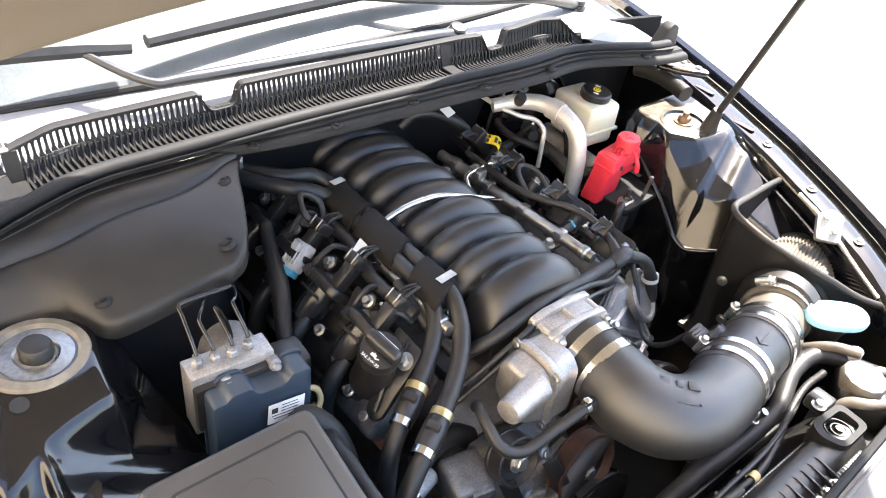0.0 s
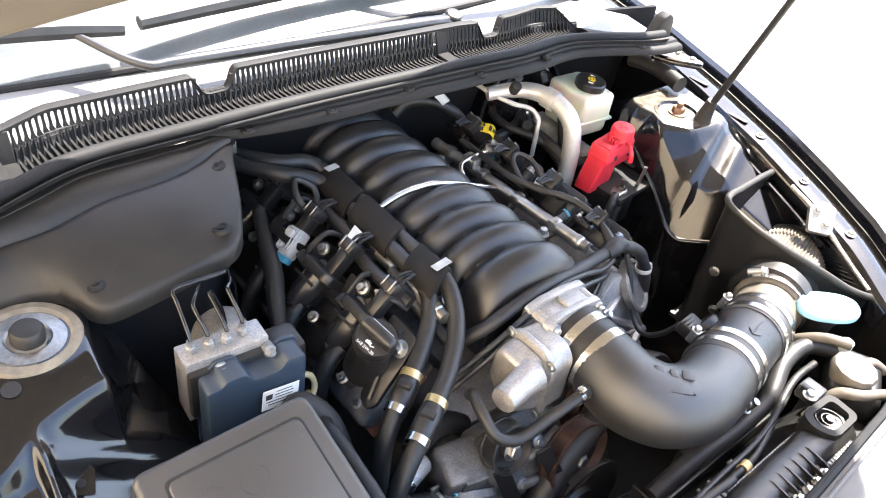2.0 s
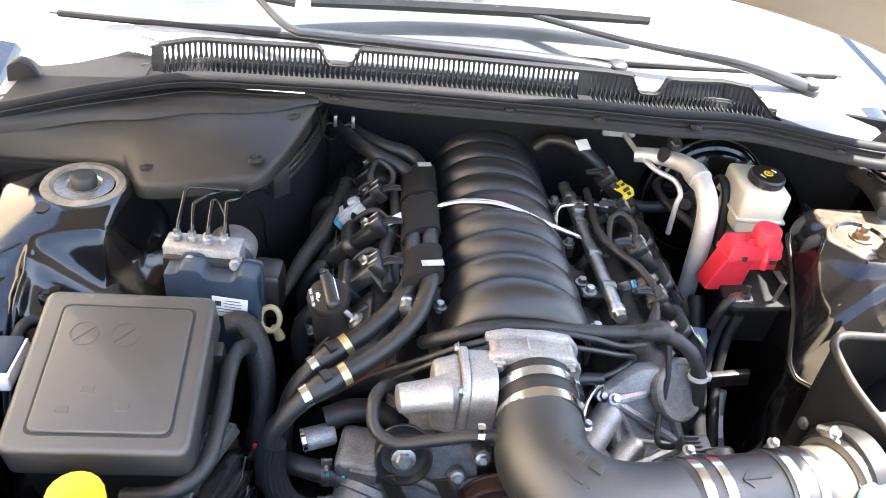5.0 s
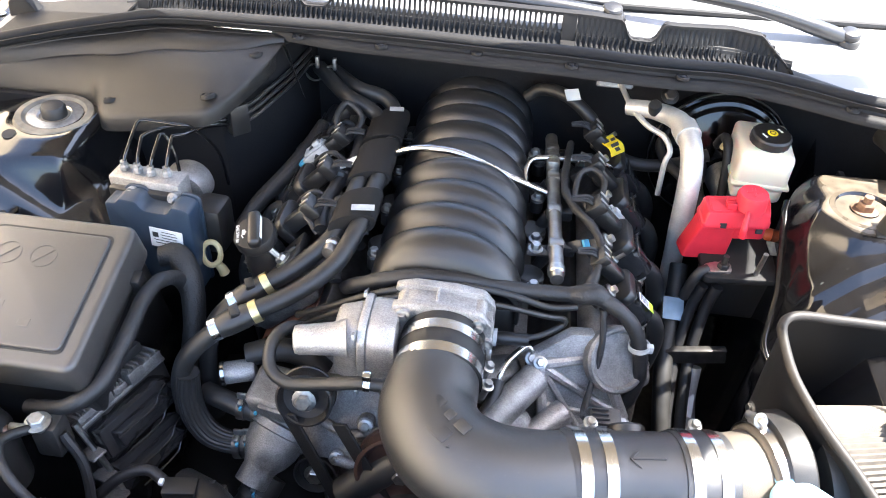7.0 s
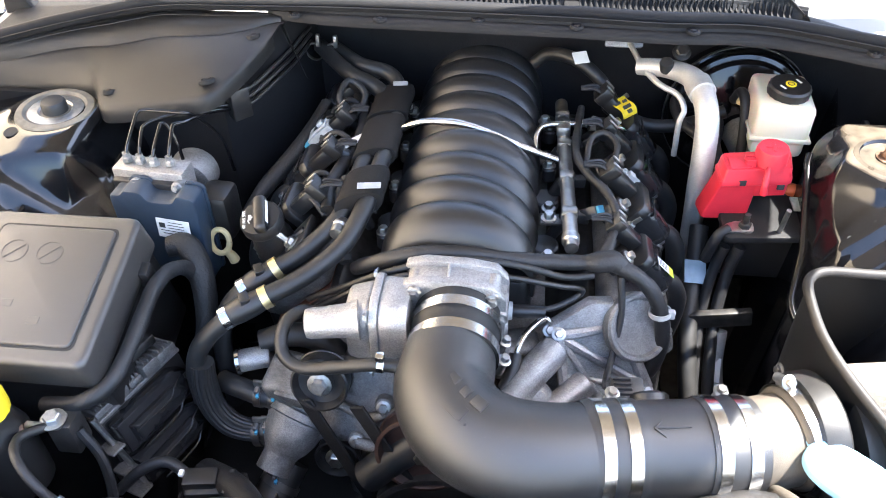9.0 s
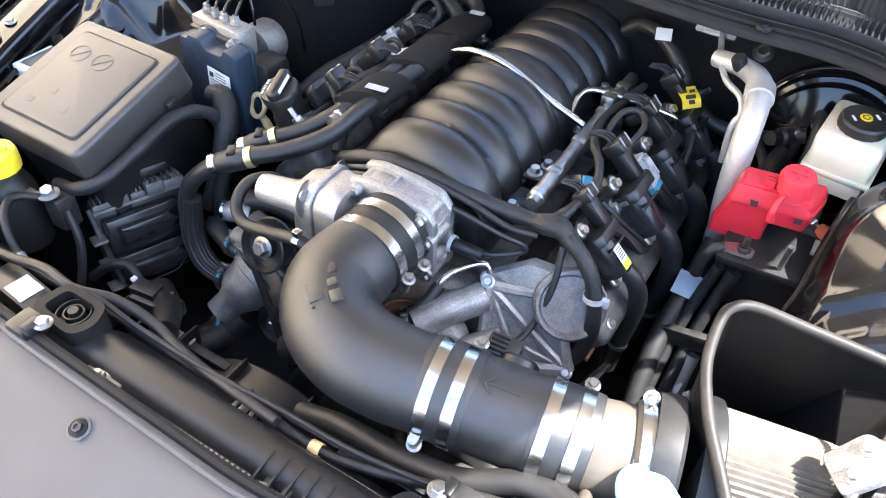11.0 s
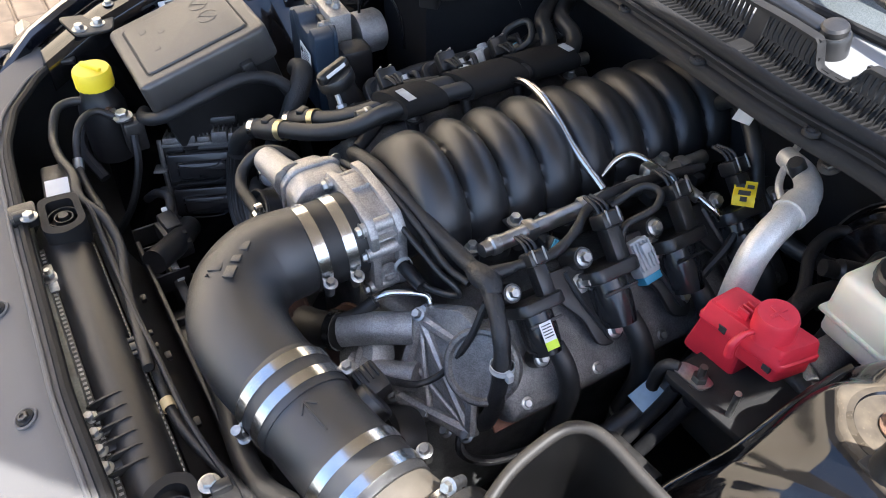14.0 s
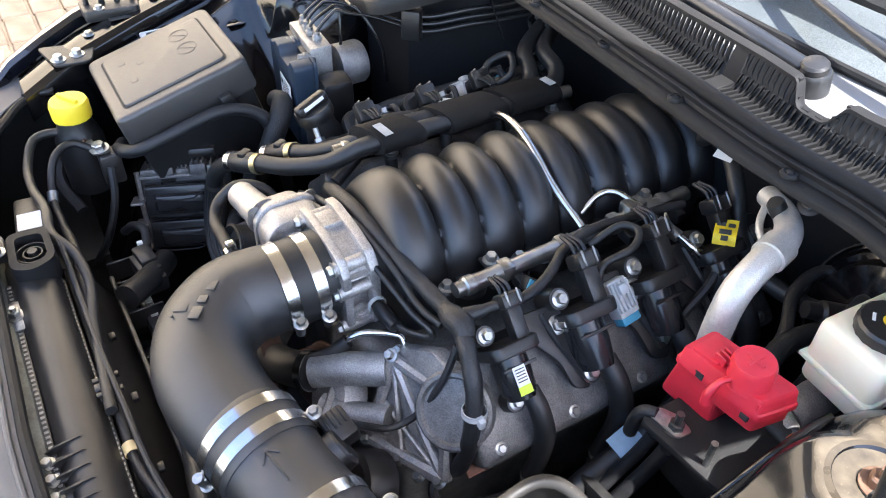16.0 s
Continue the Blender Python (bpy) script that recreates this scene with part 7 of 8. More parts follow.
for k in range(3):
    bm = bmesh.new()
    box(bm, (0.013, 0.0025, 0.012), V(0.410, 0.143 + k * 0.006, 0.871), 0.0008, 1)
    part("rib", bm, M_RED, lidr)
bm = bmesh.new()
lathe(bm, [(0.0225, -0.002), (0.0215, 0.0), (0.0210, 0.022), (0.0190, 0.0265), (0.001, 0.027)], aim((0.437, 0.156, 0.864), (-0.02, -0.05, 1)), 32)
capr = part("post_cap", bm, M_RED, red)
for a in (0, 90):
    bm = bmesh.new()
    box(bm, (0.020, 0.004, 0.0014), aim((0.4365, 0.1546, 0.8913), (-0.02, -0.05, 1), a + 20), 0.0004, 1)
    part("plus_bar", bm, M_RED, capr)
bm = bmesh.new()
tube(bm, [(0.431, 0.137, 0.870), (0.428, 0.126, 0.868), (0.426, 0.117, 0.856), (0.427, 0.116, 0.842)], [0.0030, 0.0032, 0.0045, 0.0050], 10, 5)
part("tether", bm, M_RED, capr)
bm = bmesh.new()
box(bm, (0.012, 0.010, 0.010), V(0.458, 0.146, 0.858), 0.002)
part("latch", bm, M_RED, lidr)
for p, sz in (((0.402, 0.1325, 0.847), (0.010, 0.004, 0.008)), ((0.455, 0.1405, 0.838), (0.009, 0.004, 0.008))):
    bm = bmesh.new()
    box(bm, sz, p, 0.0005, 1)
    part("slot", bm, M_DARK, shell, "dark slot")
tray = thing("terminal_bracket", (0.44, 0.14, 0.76), "black bracket under the red cover with bolts", "bracket")
bm = bmesh.new()
prism(bm, rounded([(0.385, 0.085), (0.490, 0.095), (0.505, 0.19), (0.385, 0.19)], 0.01), 0.780, 0.790, None, 0.002)
part("plate", bm, M_SEAL, tray)
bm = bmesh.new()
box(bm, (0.10, 0.06, 0.09), V(0.45, 0.15, 0.735), 0.008)
part("body", bm, M_PLASTIC, tray)
bm = bmesh.new()
hexbolt(bm, (0.413, 0.108, 0.790), (0, 0, 1), 0.0085, 0.010, True, 0.014)
part("stud", bm, M_DARKST, tray)
bm = bmesh.new()
prism(bm, rounded([(0.402, 0.096), (0.424, 0.099), (0.426, 0.118), (0.404, 0.120), (0.388, 0.112), (0.383, 0.100), (0.388, 0.094)], 0.005), 0.7905, 0.7935, None, 0.0008)
lug = part("lug", bm, M_ZINC, tray, "tarnished flat metal cable lug")
bm = bmesh.new()
tube(bm, [(0.392, 0.102, 0.793), (0.381, 0.097, 0.788), (0.374, 0.095, 0.770), (0.370, 0.098, 0.74)], [0.0065, 0.0075, 0.0075, 0.0075], 10, 4)
part("cable_end", bm, M_LOOM, lug, "black heat-shrunk cable end")
bm = bmesh.new()
lathe(bm, [(0.0035, 0), (0.0035, 0.045)], aim((0.458, 0.105, 0.785), (0.05, -0.1, 1)), 10)
part("threaded_rod", bm, M_ZINC, tray)
bm = bmesh.new()
box(bm, (0.022, 0.030, 0.003), V(0.493, 0.155, 0.800), 0.001)
part("fuse_strip", bm, M_ZINC, tray, "shiny metal strip")
for k, (dx, r) in enumerate(((0.014, 0.0075), (0.034, 0.0085))):
    pipe("battery_cable", [(0.380 + dx, 0.105, 0.76), (0.372 + dx, 0.10, 0.72), (0.362 + dx, 0.07, 0.66), (0.358 + dx, 0.02, 0.60), (0.36 + dx, -0.03, 0.54)], r, M_LOOM, "black battery cable dropping from the bracket", "cable", 10)
pipe("aircon_hose", [(0.372, 0.17, 0.74), (0.366, 0.115, 0.695), (0.358, 0.06, 0.655), (0.36, 0.0, 0.60), (0.37, -0.06, 0.53)], 0.0135, M_RUBBER, "black air-conditioning hose with a blue tape", "hose", 14)
bm = bmesh.new()
box(bm, (0.030, 0.034, 0.0010), aim((0.364, 0.106, 0.7085), (0.05, -0.5, 0.86), -6), 0)
solo("tape_flag", bm, M_BLUETAPE, "pale blue tape flag on the hose", "label")
bm = bmesh.new()
box(bm, (0.085, 0.012, 0.026), Matrix.Translation((0.40, 0.060, 0.665)) @ Matrix.Rotation(radians(-10), 4, "Y"), 0.002)
solo("hose_bracket", bm, M_DARKST, "dark sheet bracket behind the hose", "bracket")
pipe("lower_pipe", [(0.405, 0.06, 0.64), (0.404, 0.035, 0.595), (0.41, 0.0, 0.55)], 0.011, M_ALPIPE, "silver lower pipe with a paper label", "pipe", 14)
bm = bmesh.new()
box(bm, (0.018, 0.034, 0.0008), aim((0.400, 0.022, 0.598), (-0.4, -0.6, 0.7), 20), 0)
solo("paper_label", bm, M_LABEL, "white paper label on the lower pipe", "label")

# ---- air filter box ----
abox = thing("air_filter_box", (0.5, -0.18, 0.60), "black open-topped air filter shield with rubber rim", "air box")
RIM = [(0.640, -0.045, 0.850), (0.580, -0.050, 0.858), (0.500, -0.060, 0.868), (0.452, -0.066, 0.873), (0.432, -0.080, 0.872), (0.428, -0.105, 0.868), (0.434, -0.150, 0.857), (0.455, -0.195, 0.842), (0.488, -0.240, 0.822), (0.520, -0.285, 0.802), (0.560, -0.320, 0.79)]
rim = crom(RIM, 6)
bm = bmesh.new()
tube(bm, RIM, 0.0058, 12, 6)
part("rubber_rim", bm, M_RIM, abox, "dusty rubber edge trim")
bm = bmesh.new()
rows = []
for p in rim:
    rows.append([p + V(0, 0, -0.004), V(p.x, p.y, p.z - 0.08), V(p.x + 0.004, p.y, 0.60)])
vs = [[bm.verts.new(q) for q in r] for r in rows]
for a, b in zip(vs, vs[1:]):
    for i in range(2):
        bm.faces.new((a[i], b[i], b[i + 1], a[i + 1]))
bmesh.ops.solidify(bm, geom=bm.faces[:], thickness=0.003)
part("wall", bm, M_PLASTIC, abox)
bm = bmesh.new()
prism(bm, [(0.43, -0.06), (0.435, -0.15), (0.46, -0.2), (0.52, -0.29), (0.60, -0.30), (0.66, -0.2), (0.66, -0.05)], 0.61, 0.618)
part("floor", bm, M_PLASTIC, abox)
bm = bmesh.new()
lathe(bm, [(0.064, -0.01), (0.066, 0.0), (0.066, 0.014), (0.062, 0.018)], aim((0.426, -0.205, 0.765), (1, 0.25, 0)), 36)
part("mouth_ring", bm, M_RUBBER, abox)
for p in ((0.427, -0.105, 0.750), (0.430, -0.13, 0.68), (0.45, -0.245, 0.75)):
    bm = bmesh.new()
    hexbolt(bm, p, (-1, -0.2, 0.1), 0.006, 0.006)
    part("screw", bm, M_ZINC, abox)
filt = thing("air_filter", (0.53, -0.18, 0.70), "pleated cone air filter with dusty gauze", "air filter")
fax = aim((0.468, -0.186, 0.735), (0.97, 0.24, -0.02))
bm = bmesh.new()
n = 150
rings = []
for z, r in ((0.0, 0.080), (0.06, 0.077), (0.13, 0.073)):
    rings.append([fax @ V((r - (0.004 if k % 2 else 0)) * math.cos(6.2832 * k / n), (r - (0.004 if k % 2 else 0)) * math.sin(6.2832 * k / n), z) for k in range(n)])
skin(bm, rings)
part("pleated_gauze", bm, M_FILTER, filt, "", 20)
bm = bmesh.new()
lathe(bm, [(0.086, -0.012), (0.087, 0.0), (0.086, 0.006), (0.082, 0.008)], fax, 48)
part("base_ring", bm, M_RUBBER, filt)
bm = bmesh.new()
lathe(bm, [(0.074, 0.124), (0.075, 0.132), (0.072, 0.142), (0.060, 0.146), (0.001, 0.146)], fax, 48)
part("end_cap", bm, M_RUBBER, filt)

# ---- more fittings round the bay ----
pipe("wiring_loom", [(0.392, 0.20, 0.760), (0.390, 0.28, 0.798), (0.352, 0.340, 0.812), (0.346, 0.385, 0.820), (0.368, 0.402, 0.826), (0.396, 0.388, 0.824), (0.412, 0.345, 0.806), (0.40, 0.30, 0.79)], 0.0075, M_LOOM, "black taped loom looping in front of the booster", "wiring", 12)
pipe("brake_hose", [(0.415, 0.245, 0.80), (0.42, 0.215, 0.79), (0.44, 0.195, 0.775), (0.475, 0.185, 0.765), (0.50, 0.19, 0.75)], 0.0055, M_RUBBER, "thin black hose beside the red cover", "hose", 10)
sw = thing("pressure_switch", (0.455, 0.20, 0.78), "grey pressure switch with an orange plug under the reservoir", "switch")
bm = bmesh.new()
lathe(bm, [(0.011, 0), (0.011, 0.026), (0.009, 0.030), (0.006, 0.031), (0.006, 0.040)], aim((0.448, 0.215, 0.790), (0.85, -0.4, 0.1)), 18)
part("body", bm, M_CASTD, sw)
bm = bmesh.new()
lathe(bm, [(0.010, 0), (0.010, 0.014), (0.008, 0.017), (0.001, 0.017)], aim((0.482, 0.199, 0.794), (0.85, -0.4, 0.1)), 16)
part("plug", bm, surface("orange_plastic", (0.50, 0.10, 0.03), 0.45, var=0.1), sw, "orange plug")

gus = thing("fender_gusset", (-0.57, -0.26, 0.80), "black gusset plate with two silver bolts by the fuse box", "bracket")
bm = bmesh.new()
prism(bm, rounded([(-0.620, -0.300), (-0.545, -0.285), (-0.540, -0.232), (-0.600, -0.215)], 0.012), 0.822, 0.828, None, 0.002)
part("plate", bm, M_PLASTIC, gus)
for x, y in ((-0.562, -0.277), (-0.568, -0.248)):
    bm = bmesh.new()
    hexbolt(bm, (x, y, 0.828), (0, 0, 1), 0.0078, 0.009)
    part("bolt", bm, M_ZINC, gus)
tri_b = thing("toothed_bracket", (-0.565, -0.318, 0.785), "black triangular bracket with a toothed edge on the cover", "bracket")
bm = bmesh.new()
prism(bm, rounded([(-0.600, -0.330), (-0.545, -0.335), (-0.535, -0.300), (-0.575, -0.292)], 0.006), 0.786, 0.794, None, 0.002)
part("plate", bm, M_PLASTIC, tri_b)
for k in range(9):
    bm = bmesh.new()
    box(bm, (0.0035, 0.010, 0.006), V(-0.598 + k * 0.0062, -0.335 - k * 0.0006, 0.792), 0.001, 1)
    part("tooth", bm, M_PLASTIC, tri_b)
bm = bmesh.new()
hexbolt(bm, (-0.560, -0.312, 0.794), (0, 0, 1), 0.0055, 0.006)
part("bolt", bm, M_DARKST, tri_b)
lb = thing("lamp_bracket", (-0.655, -0.17, 0.83), "black ribbed bracket with pegs on the fender rail", "bracket")
bm = bmesh.new()
prism(bm, rounded([(-0.690, -0.215), (-0.635, -0.215), (-0.625, -0.130), (-0.680, -0.120)], 0.008), 0.842, 0.862, None, 0.004)
part("body", bm, M_PLASTIC, lb)
for k in range(4):
    bm = bmesh.new()
    lathe(bm, [(0.005, 0), (0.0042, 0.016), (0.001, 0.018)], Matrix.Translation((-0.665 + 0.004 * k, -0.205 + k * 0.024, 0.860)), 12)
    part("peg", bm, M_PLASTIC, lb)
bm = bmesh.new()
hexbolt(bm, (-0.640, -0.190, 0.862), (0, 0, 1), 0.006, 0.006)
part("bolt", bm, M_ZINC, lb)

# small loom plugs along the passenger fuel rail
for k, (p, d) in enumerate((((-0.138, 0.055, 0.842), (-0.7, -0.2, 0.4)), ((-0.142, 0.150, 0.848), (-0.8, 0.1, 0.3)), ((-0.150, 0.275, 0.846), (-0.7, 0.3, 0.4)), ((0.205, 0.075, 0.828), (0.7, -0.2, 0.5)), ((0.208, 0.255, 0.826), (0.7, 0.2, 0.5)))):
    lp = thing("injector_plug", p, "small black injector plug with a teal seal and thin wires", "connector", "injector plugs")
    m = aim(p, d, 20 * k)
    bm = bmesh.new()
    box(bm, (0.016, 0.020, 0.024), m, 0.003)
    part("housing", bm, M_PLASTIC, lp)
    bm = bmesh.new()
    box(bm, (0.012, 0.016, 0.004), m @ Matrix.Translation((0, 0, 0.0135)), 0.001)
    part("seal", bm, M_TEAL, lp, "teal seal")
    for q in (-0.004, 0.004):
        bm = bmesh.new()
        tube(bm, [m @ V(0, q, -0.010), m @ V(0.002, q, -0.022), m @ V(0.012, q * 1.5, -0.034)], 0.0013, 6, 4)
        part("wire", bm, M_LOOM, lp)
# bolts and studs standing on the passenger head
for k, (x, y, z) in enumerate(((-0.225, 0.120, 0.790), (-0.240, 0.205, 0.780), (-0.214, 0.300, 0.800), (-0.150, 0.075, 0.830), (-0.255, 0.060, 0.750), (-0.236, 0.030, 0.760))):
    bm = bmesh.new()
    lathe(bm, [(0.008, -0.03), (0.007, 0.0)], aim((x, y, z), (-0.6, -0.1, 0.8)), 12)
    st = solo("stud_bolt", bm, M_DARKST, "dark stud with a silver hex head on the cylinder head", "fastener", "head studs")
    bm = bmesh.new()
    hexbolt(bm, (x, y, z), (-0.6, -0.1, 0.8), 0.0055, 0.008, True, 0.008 if k % 2 else 0.0)
    part("hex_head", bm, M_ZINC, st)

# ---- front cover, bumper ----
REAR = [(-0.66, -0.24), (-0.60, -0.275), (-0.53, -0.360), (-0.45, -0.410), (-0.36, -0.435), (-0.16, -0.445), (0.11, -0.452), (0.275, -0.444), (0.36, -0.440), (0.46, -0.420), (0.55, -0.36), (0.62, -0.28), (0.66, -0.24)]
FRONT = [(-0.66, -0.30), (-0.60, -0.375), (-0.53, -0.445), (-0.45, -0.500), (-0.36, -0.560), (-0.16, -0.625), (0.0, -0.645), (0.16, -0.640), (0.36, -0.575), (0.46, -0.505), (0.55, -0.43), (0.62, -0.36), (0.66, -0.30)]


def edge(tab, x):
    return float(np.interp(x, [p[0] for p in tab], [p[1] for p in tab]))


def cover_z(x, y):
    return 0.779 - max(0, -0.475 - y) * 0.32 + 0.05 * max(0, abs(x) - 0.42) ** 1.0 * 0.6


bm = bmesh.new()


def coverfn(u, v):
    x = -0.655 + 1.31 * u
    a, b = edge(REAR, x), edge(FRONT, x)
    y = a + (b - a) * v
    return V(x, y, cover_z(x, y))


sheet(bm, coverfn, 150, 30, 0.004)
bmesh.ops.delete(bm, geom=[f for f in bm.faces if abs(f.calc_center_median().x - 0.015) < 0.042 and -0.606 < f.calc_center_median().y < -0.550 and not (f.calc_center_median().x > 0.035 and f.calc_center_median().y > -0.566)], context="FACES")
cover = solo("radiator_cover", bm, M_RADCOVER, "dark grey grained plastic radiator cover with push pins", "trim panel")
bm = bmesh.new()
tube(bm, [(x, edge(REAR, x) + 0.004, cover_z(x, edge(REAR, x)) + 0.002) for x in np.linspace(-0.65, 0.65, 34)], 0.0062, 8, 3)
part("rubber_seal", bm, M_SEAL, cover, "rubber edge seal")
bm = bmesh.new()
tube(bm, [(x, edge(REAR, x) - 0.010, cover_z(x, edge(REAR, x)) + 0.0035) for x in np.linspace(-0.64, 0.64, 34)], 0.003, 8, 3)
part("seal_bead", bm, M_RADCOVER, cover)


def cover_screw(x, y):
    m = Matrix.Translation((x, y, cover_z(x, y) + 0.0022)) @ Matrix.Rotation(math.atan(0.32) if y < -0.475 else 0.0, 4, "X")
    sc = thing("cover_screw", m.translation, "dark screw in a ringed recess of the radiator cover", "fastener", "cover screws")
    bm = bmesh.new()
    lathe(bm, [(0.0125, -0.002), (0.0125, 0.0005), (0.0116, 0.0010), (0.0104, 0.0010), (0.0098, 0.0002), (0.0085, 0.0), (0.001, 0.0)], m, 28)
    part("recess_ring", bm, M_RADCOVER, sc)
    bm = bmesh.new()
    lathe(bm, [(0.0092, 0.0003), (0.0092, 0.0012), (0.0072, 0.0022), (0.0058, 0.0022)], m, 24)
    part("washer", bm, M_SEAL, sc)
    bm = bmesh.new()
    lathe(bm, [(0.0056, 0.0015), (0.0056, 0.0050), (0.0046, 0.0058), (0.0028, 0.0058), (0.0024, 0.0040), (0.0004, 0.0040)], m, 6)
    part("head", bm, M_DARKST, sc, "dull dark steel screw head")


for (x, y) in ((-0.319, -0.497), (-0.392, -0.533), (-0.055, -0.490), (0.109, -0.490), (-0.25, -0.560), (-0.12, -0.595), (0.26, -0.56), (0.33, -0.50), (-0.46, -0.455), (0.47, -0.46)):
    cover_screw(x, y)
bm = bmesh.new()
lathe(bm, [(0.017, 0), (0.017, 0.0008), (0.0145, 0.0008), (0.014, -0.010), (0.001, -0.010)], Matrix.Translation((-0.365, -0.462, cover_z(-0.365, -0.462) + 0.004)), 28)
part("round_hole", bm, M_DARK, cover, "dark round hole")
latch = thing("hood_latch", (0.02, -0.60, 0.70), "hood latch in an opening of the radiator cover", "latch")
bm2 = bmesh.new()
box(bm2, (0.170, 0.110, 0.004), Matrix.Translation((0.015, -0.586, cover_z(0.015, -0.586) - 0.040)) @ Matrix.Rotation(0.31, 4, "X"), 0.001)
box(bm2, (0.110, 0.003, 0.045), V(0.015, -0.543, cover_z(0.015, -0.543) - 0.027), 0.001)
part("recess", bm2, M_DARK, latch, "dark latch opening")
bm = bmesh.new()
box(bm, (0.014, 0.040, 0.008), Matrix.Translation((0.012, -0.582, cover_z(0, -0.582) - 0.012)) @ Matrix.Rotation(0.31, 4, "X") @ Matrix.Rotation(0.4, 4, "Z"), 0.002)
part("striker_claw", bm, M_ZINC, latch)
bm = bmesh.new()
box(bm, (0.006, 0.042, 0.006), Matrix.Translation((0.036, -0.582, cover_z(0, -0.582) - 0.010)) @ Matrix.Rotation(0.31, 4, "X"), 0.002)
part("lever", bm, M_DARKST, latch)
wl = thing("warning_label", (0.30, -0.52, 0.76), "small orange and white warning label on the cover", "label")
wm = Matrix.Translation((0.292, -0.525, cover_z(0.292, -0.525) + 0.003)) @ Matrix.Rotation(0.30, 4, "X") @ Matrix.Rotation(0.05, 4, "Z")
bm = bmesh.new()
box(bm, (0.044, 0.026, 0.0008), wm, 0)
part("sticker", bm, M_LABEL, wl)
bm = bmesh.new()
box(bm, (0.044, 0.008, 0.0009), wm @ Matrix.Translation((0, 0.009, 0.0002)), 0)
part("orange_band", bm, surface("orange_print", (0.8, 0.35, 0.05), 0.5, var=0.05, bump=0), wl)

bm = bmesh.new()


def bumper(u, v):
    x = -0.70 + 1.40 * u
    y0 = edge(FRONT, max(-0.655, min(0.655, x)))
    d = [(0.0, -0.004), (0.010, -0.024), (0.034, -0.028), (0.044, -0.010), (0.058, -0.006), (0.082, -0.024), (0.12, -0.11), (0.14, -0.22), (0.15, -0.42)]
    k = v * 8
    i = min(int(k), 7)
    o = d[i][0] + (d[i + 1][0] - d[i][0]) * (k - i)
    dz = d[i][1] + (d[i + 1][1] - d[i][1]) * (k - i)
    nx, ny = (x / 0.66) ** 3 * 0.9, -1
    ln = math.hypot(nx, ny)
    return V(x + nx / ln * o, y0 + ny / ln * o, cover_z(x, y0) + dz)


sheet(bm, bumper, 60, 24, 0.003)
solo("bumper", bm, M_FENDER, "glossy painted front bumper beyond the radiator cover", "bumper")

# ---- radiator with fan shroud ----
rad = thing("radiator", (0.05, -0.40, 0.40), "black radiator with plastic top tank and fan shroud", "radiator")
bm = bmesh.new()
box(bm, (0.62, 0.050, 0.36), V(0.05, -0.405, 0.545), 0.004)
part("core", bm, M_DARK, rad)
bm = bmesh.new()
tube(bm, [(-0.20, -0.404, 0.738), (0.05, -0.404, 0.736), (0.30, -0.404, 0.734)], 0.030, 24, 8)
part("top_tank", bm, M_PLASTIC, rad)
bm = bmesh.new()
sheet(bm, lambda u, v: V(-0.24 + 0.58 * u, -0.369 + 0.050 * v, 0.722 - 0.030 * v - 0.06 * v * v - 0.05 * max(0.0, 0.10 - u) ** 2 * 60), 10, 6, 0.004)
shroud = part("fan_shroud", bm, M_PLASTIC, rad)
bm = bmesh.new()
box(bm, (0.56, 0.006, 0.30), V(0.06, -0.318, 0.52), 0.002)
part("shroud_wall", bm, M_PLASTIC, rad)
for x, w in ((-0.262, 0.040), (-0.215, 0.036), (-0.150, 0.050), (-0.060, 0.045), (0.045, 0.045), (0.150, 0.045)):
    bm = bmesh.new()
    box(bm, (0.0035, w, 0.034), V(x, -0.318 + w / 2, 0.640), 0.001, 1)
    part("vane", bm, M_PLASTIC, shroud, "black moulded stiffening vane")
for k in range(5):
    bm = bmesh.new()
    box(bm, (0.012, 0.008, 0.007), V(-0.17 + k * 0.105, -0.343, 0.708), 0.002)
    part("cable_hook", bm, M_PLASTIC, shroud, "small moulded cable hook")
bm = bmesh.new()
RX, RZ = -0.02, 0.50
rings = []
for k in range(49):
    a = radians(10 + 160 * k / 48)
    c, d = math.cos(a), math.sin(a)
    rings.append([V(RX + r * c, y, RZ + r * d) for r, y in ((0.135, -0.315), (0.150, -0.315), (0.150, -0.272), (0.146, -0.268), (0.139, -0.268), (0.135, -0.272))])
skin(bm, rings, True, True)
part("fan_ring", bm, M_PLASTIC, shroud, "round lip of the fan shroud")
# serrated clip strips on both edges of the tank
for y, z, metal in ((-0.375, 0.736, M_CASTD), (-0.432, 0.752, M_CASTD)):
    bm = bmesh.new()
    box(bm, (0.44, 0.007, 0.006), V(0.06, y, z), 0.001)
    strip = part("crimp_strip", bm, M_PLASTIC, rad)
    bm = bmesh.new()
    for k in range(62):
        box(bm, (0.0030, 0.0042, 0.0068), V(-0.155 + k * 0.0070, y, z + 0.0003), 0)
    part("crimp_teeth", bm, metal, strip, "row of small bright crimp teeth")["kind"] = "stuff"
bm = bmesh.new()
box(bm, (1.1, 0.035, 0.05), V(0.0, -0.452, 0.735), 0.006)
part("support_bar", bm, surface("stained_flange", (0.115, 0.122, 0.112), 0.55, 0.2, var=0.35, scale=45, bump=0.5, bscale=500, grain=0.2), rad, "stained grey-green support bar")


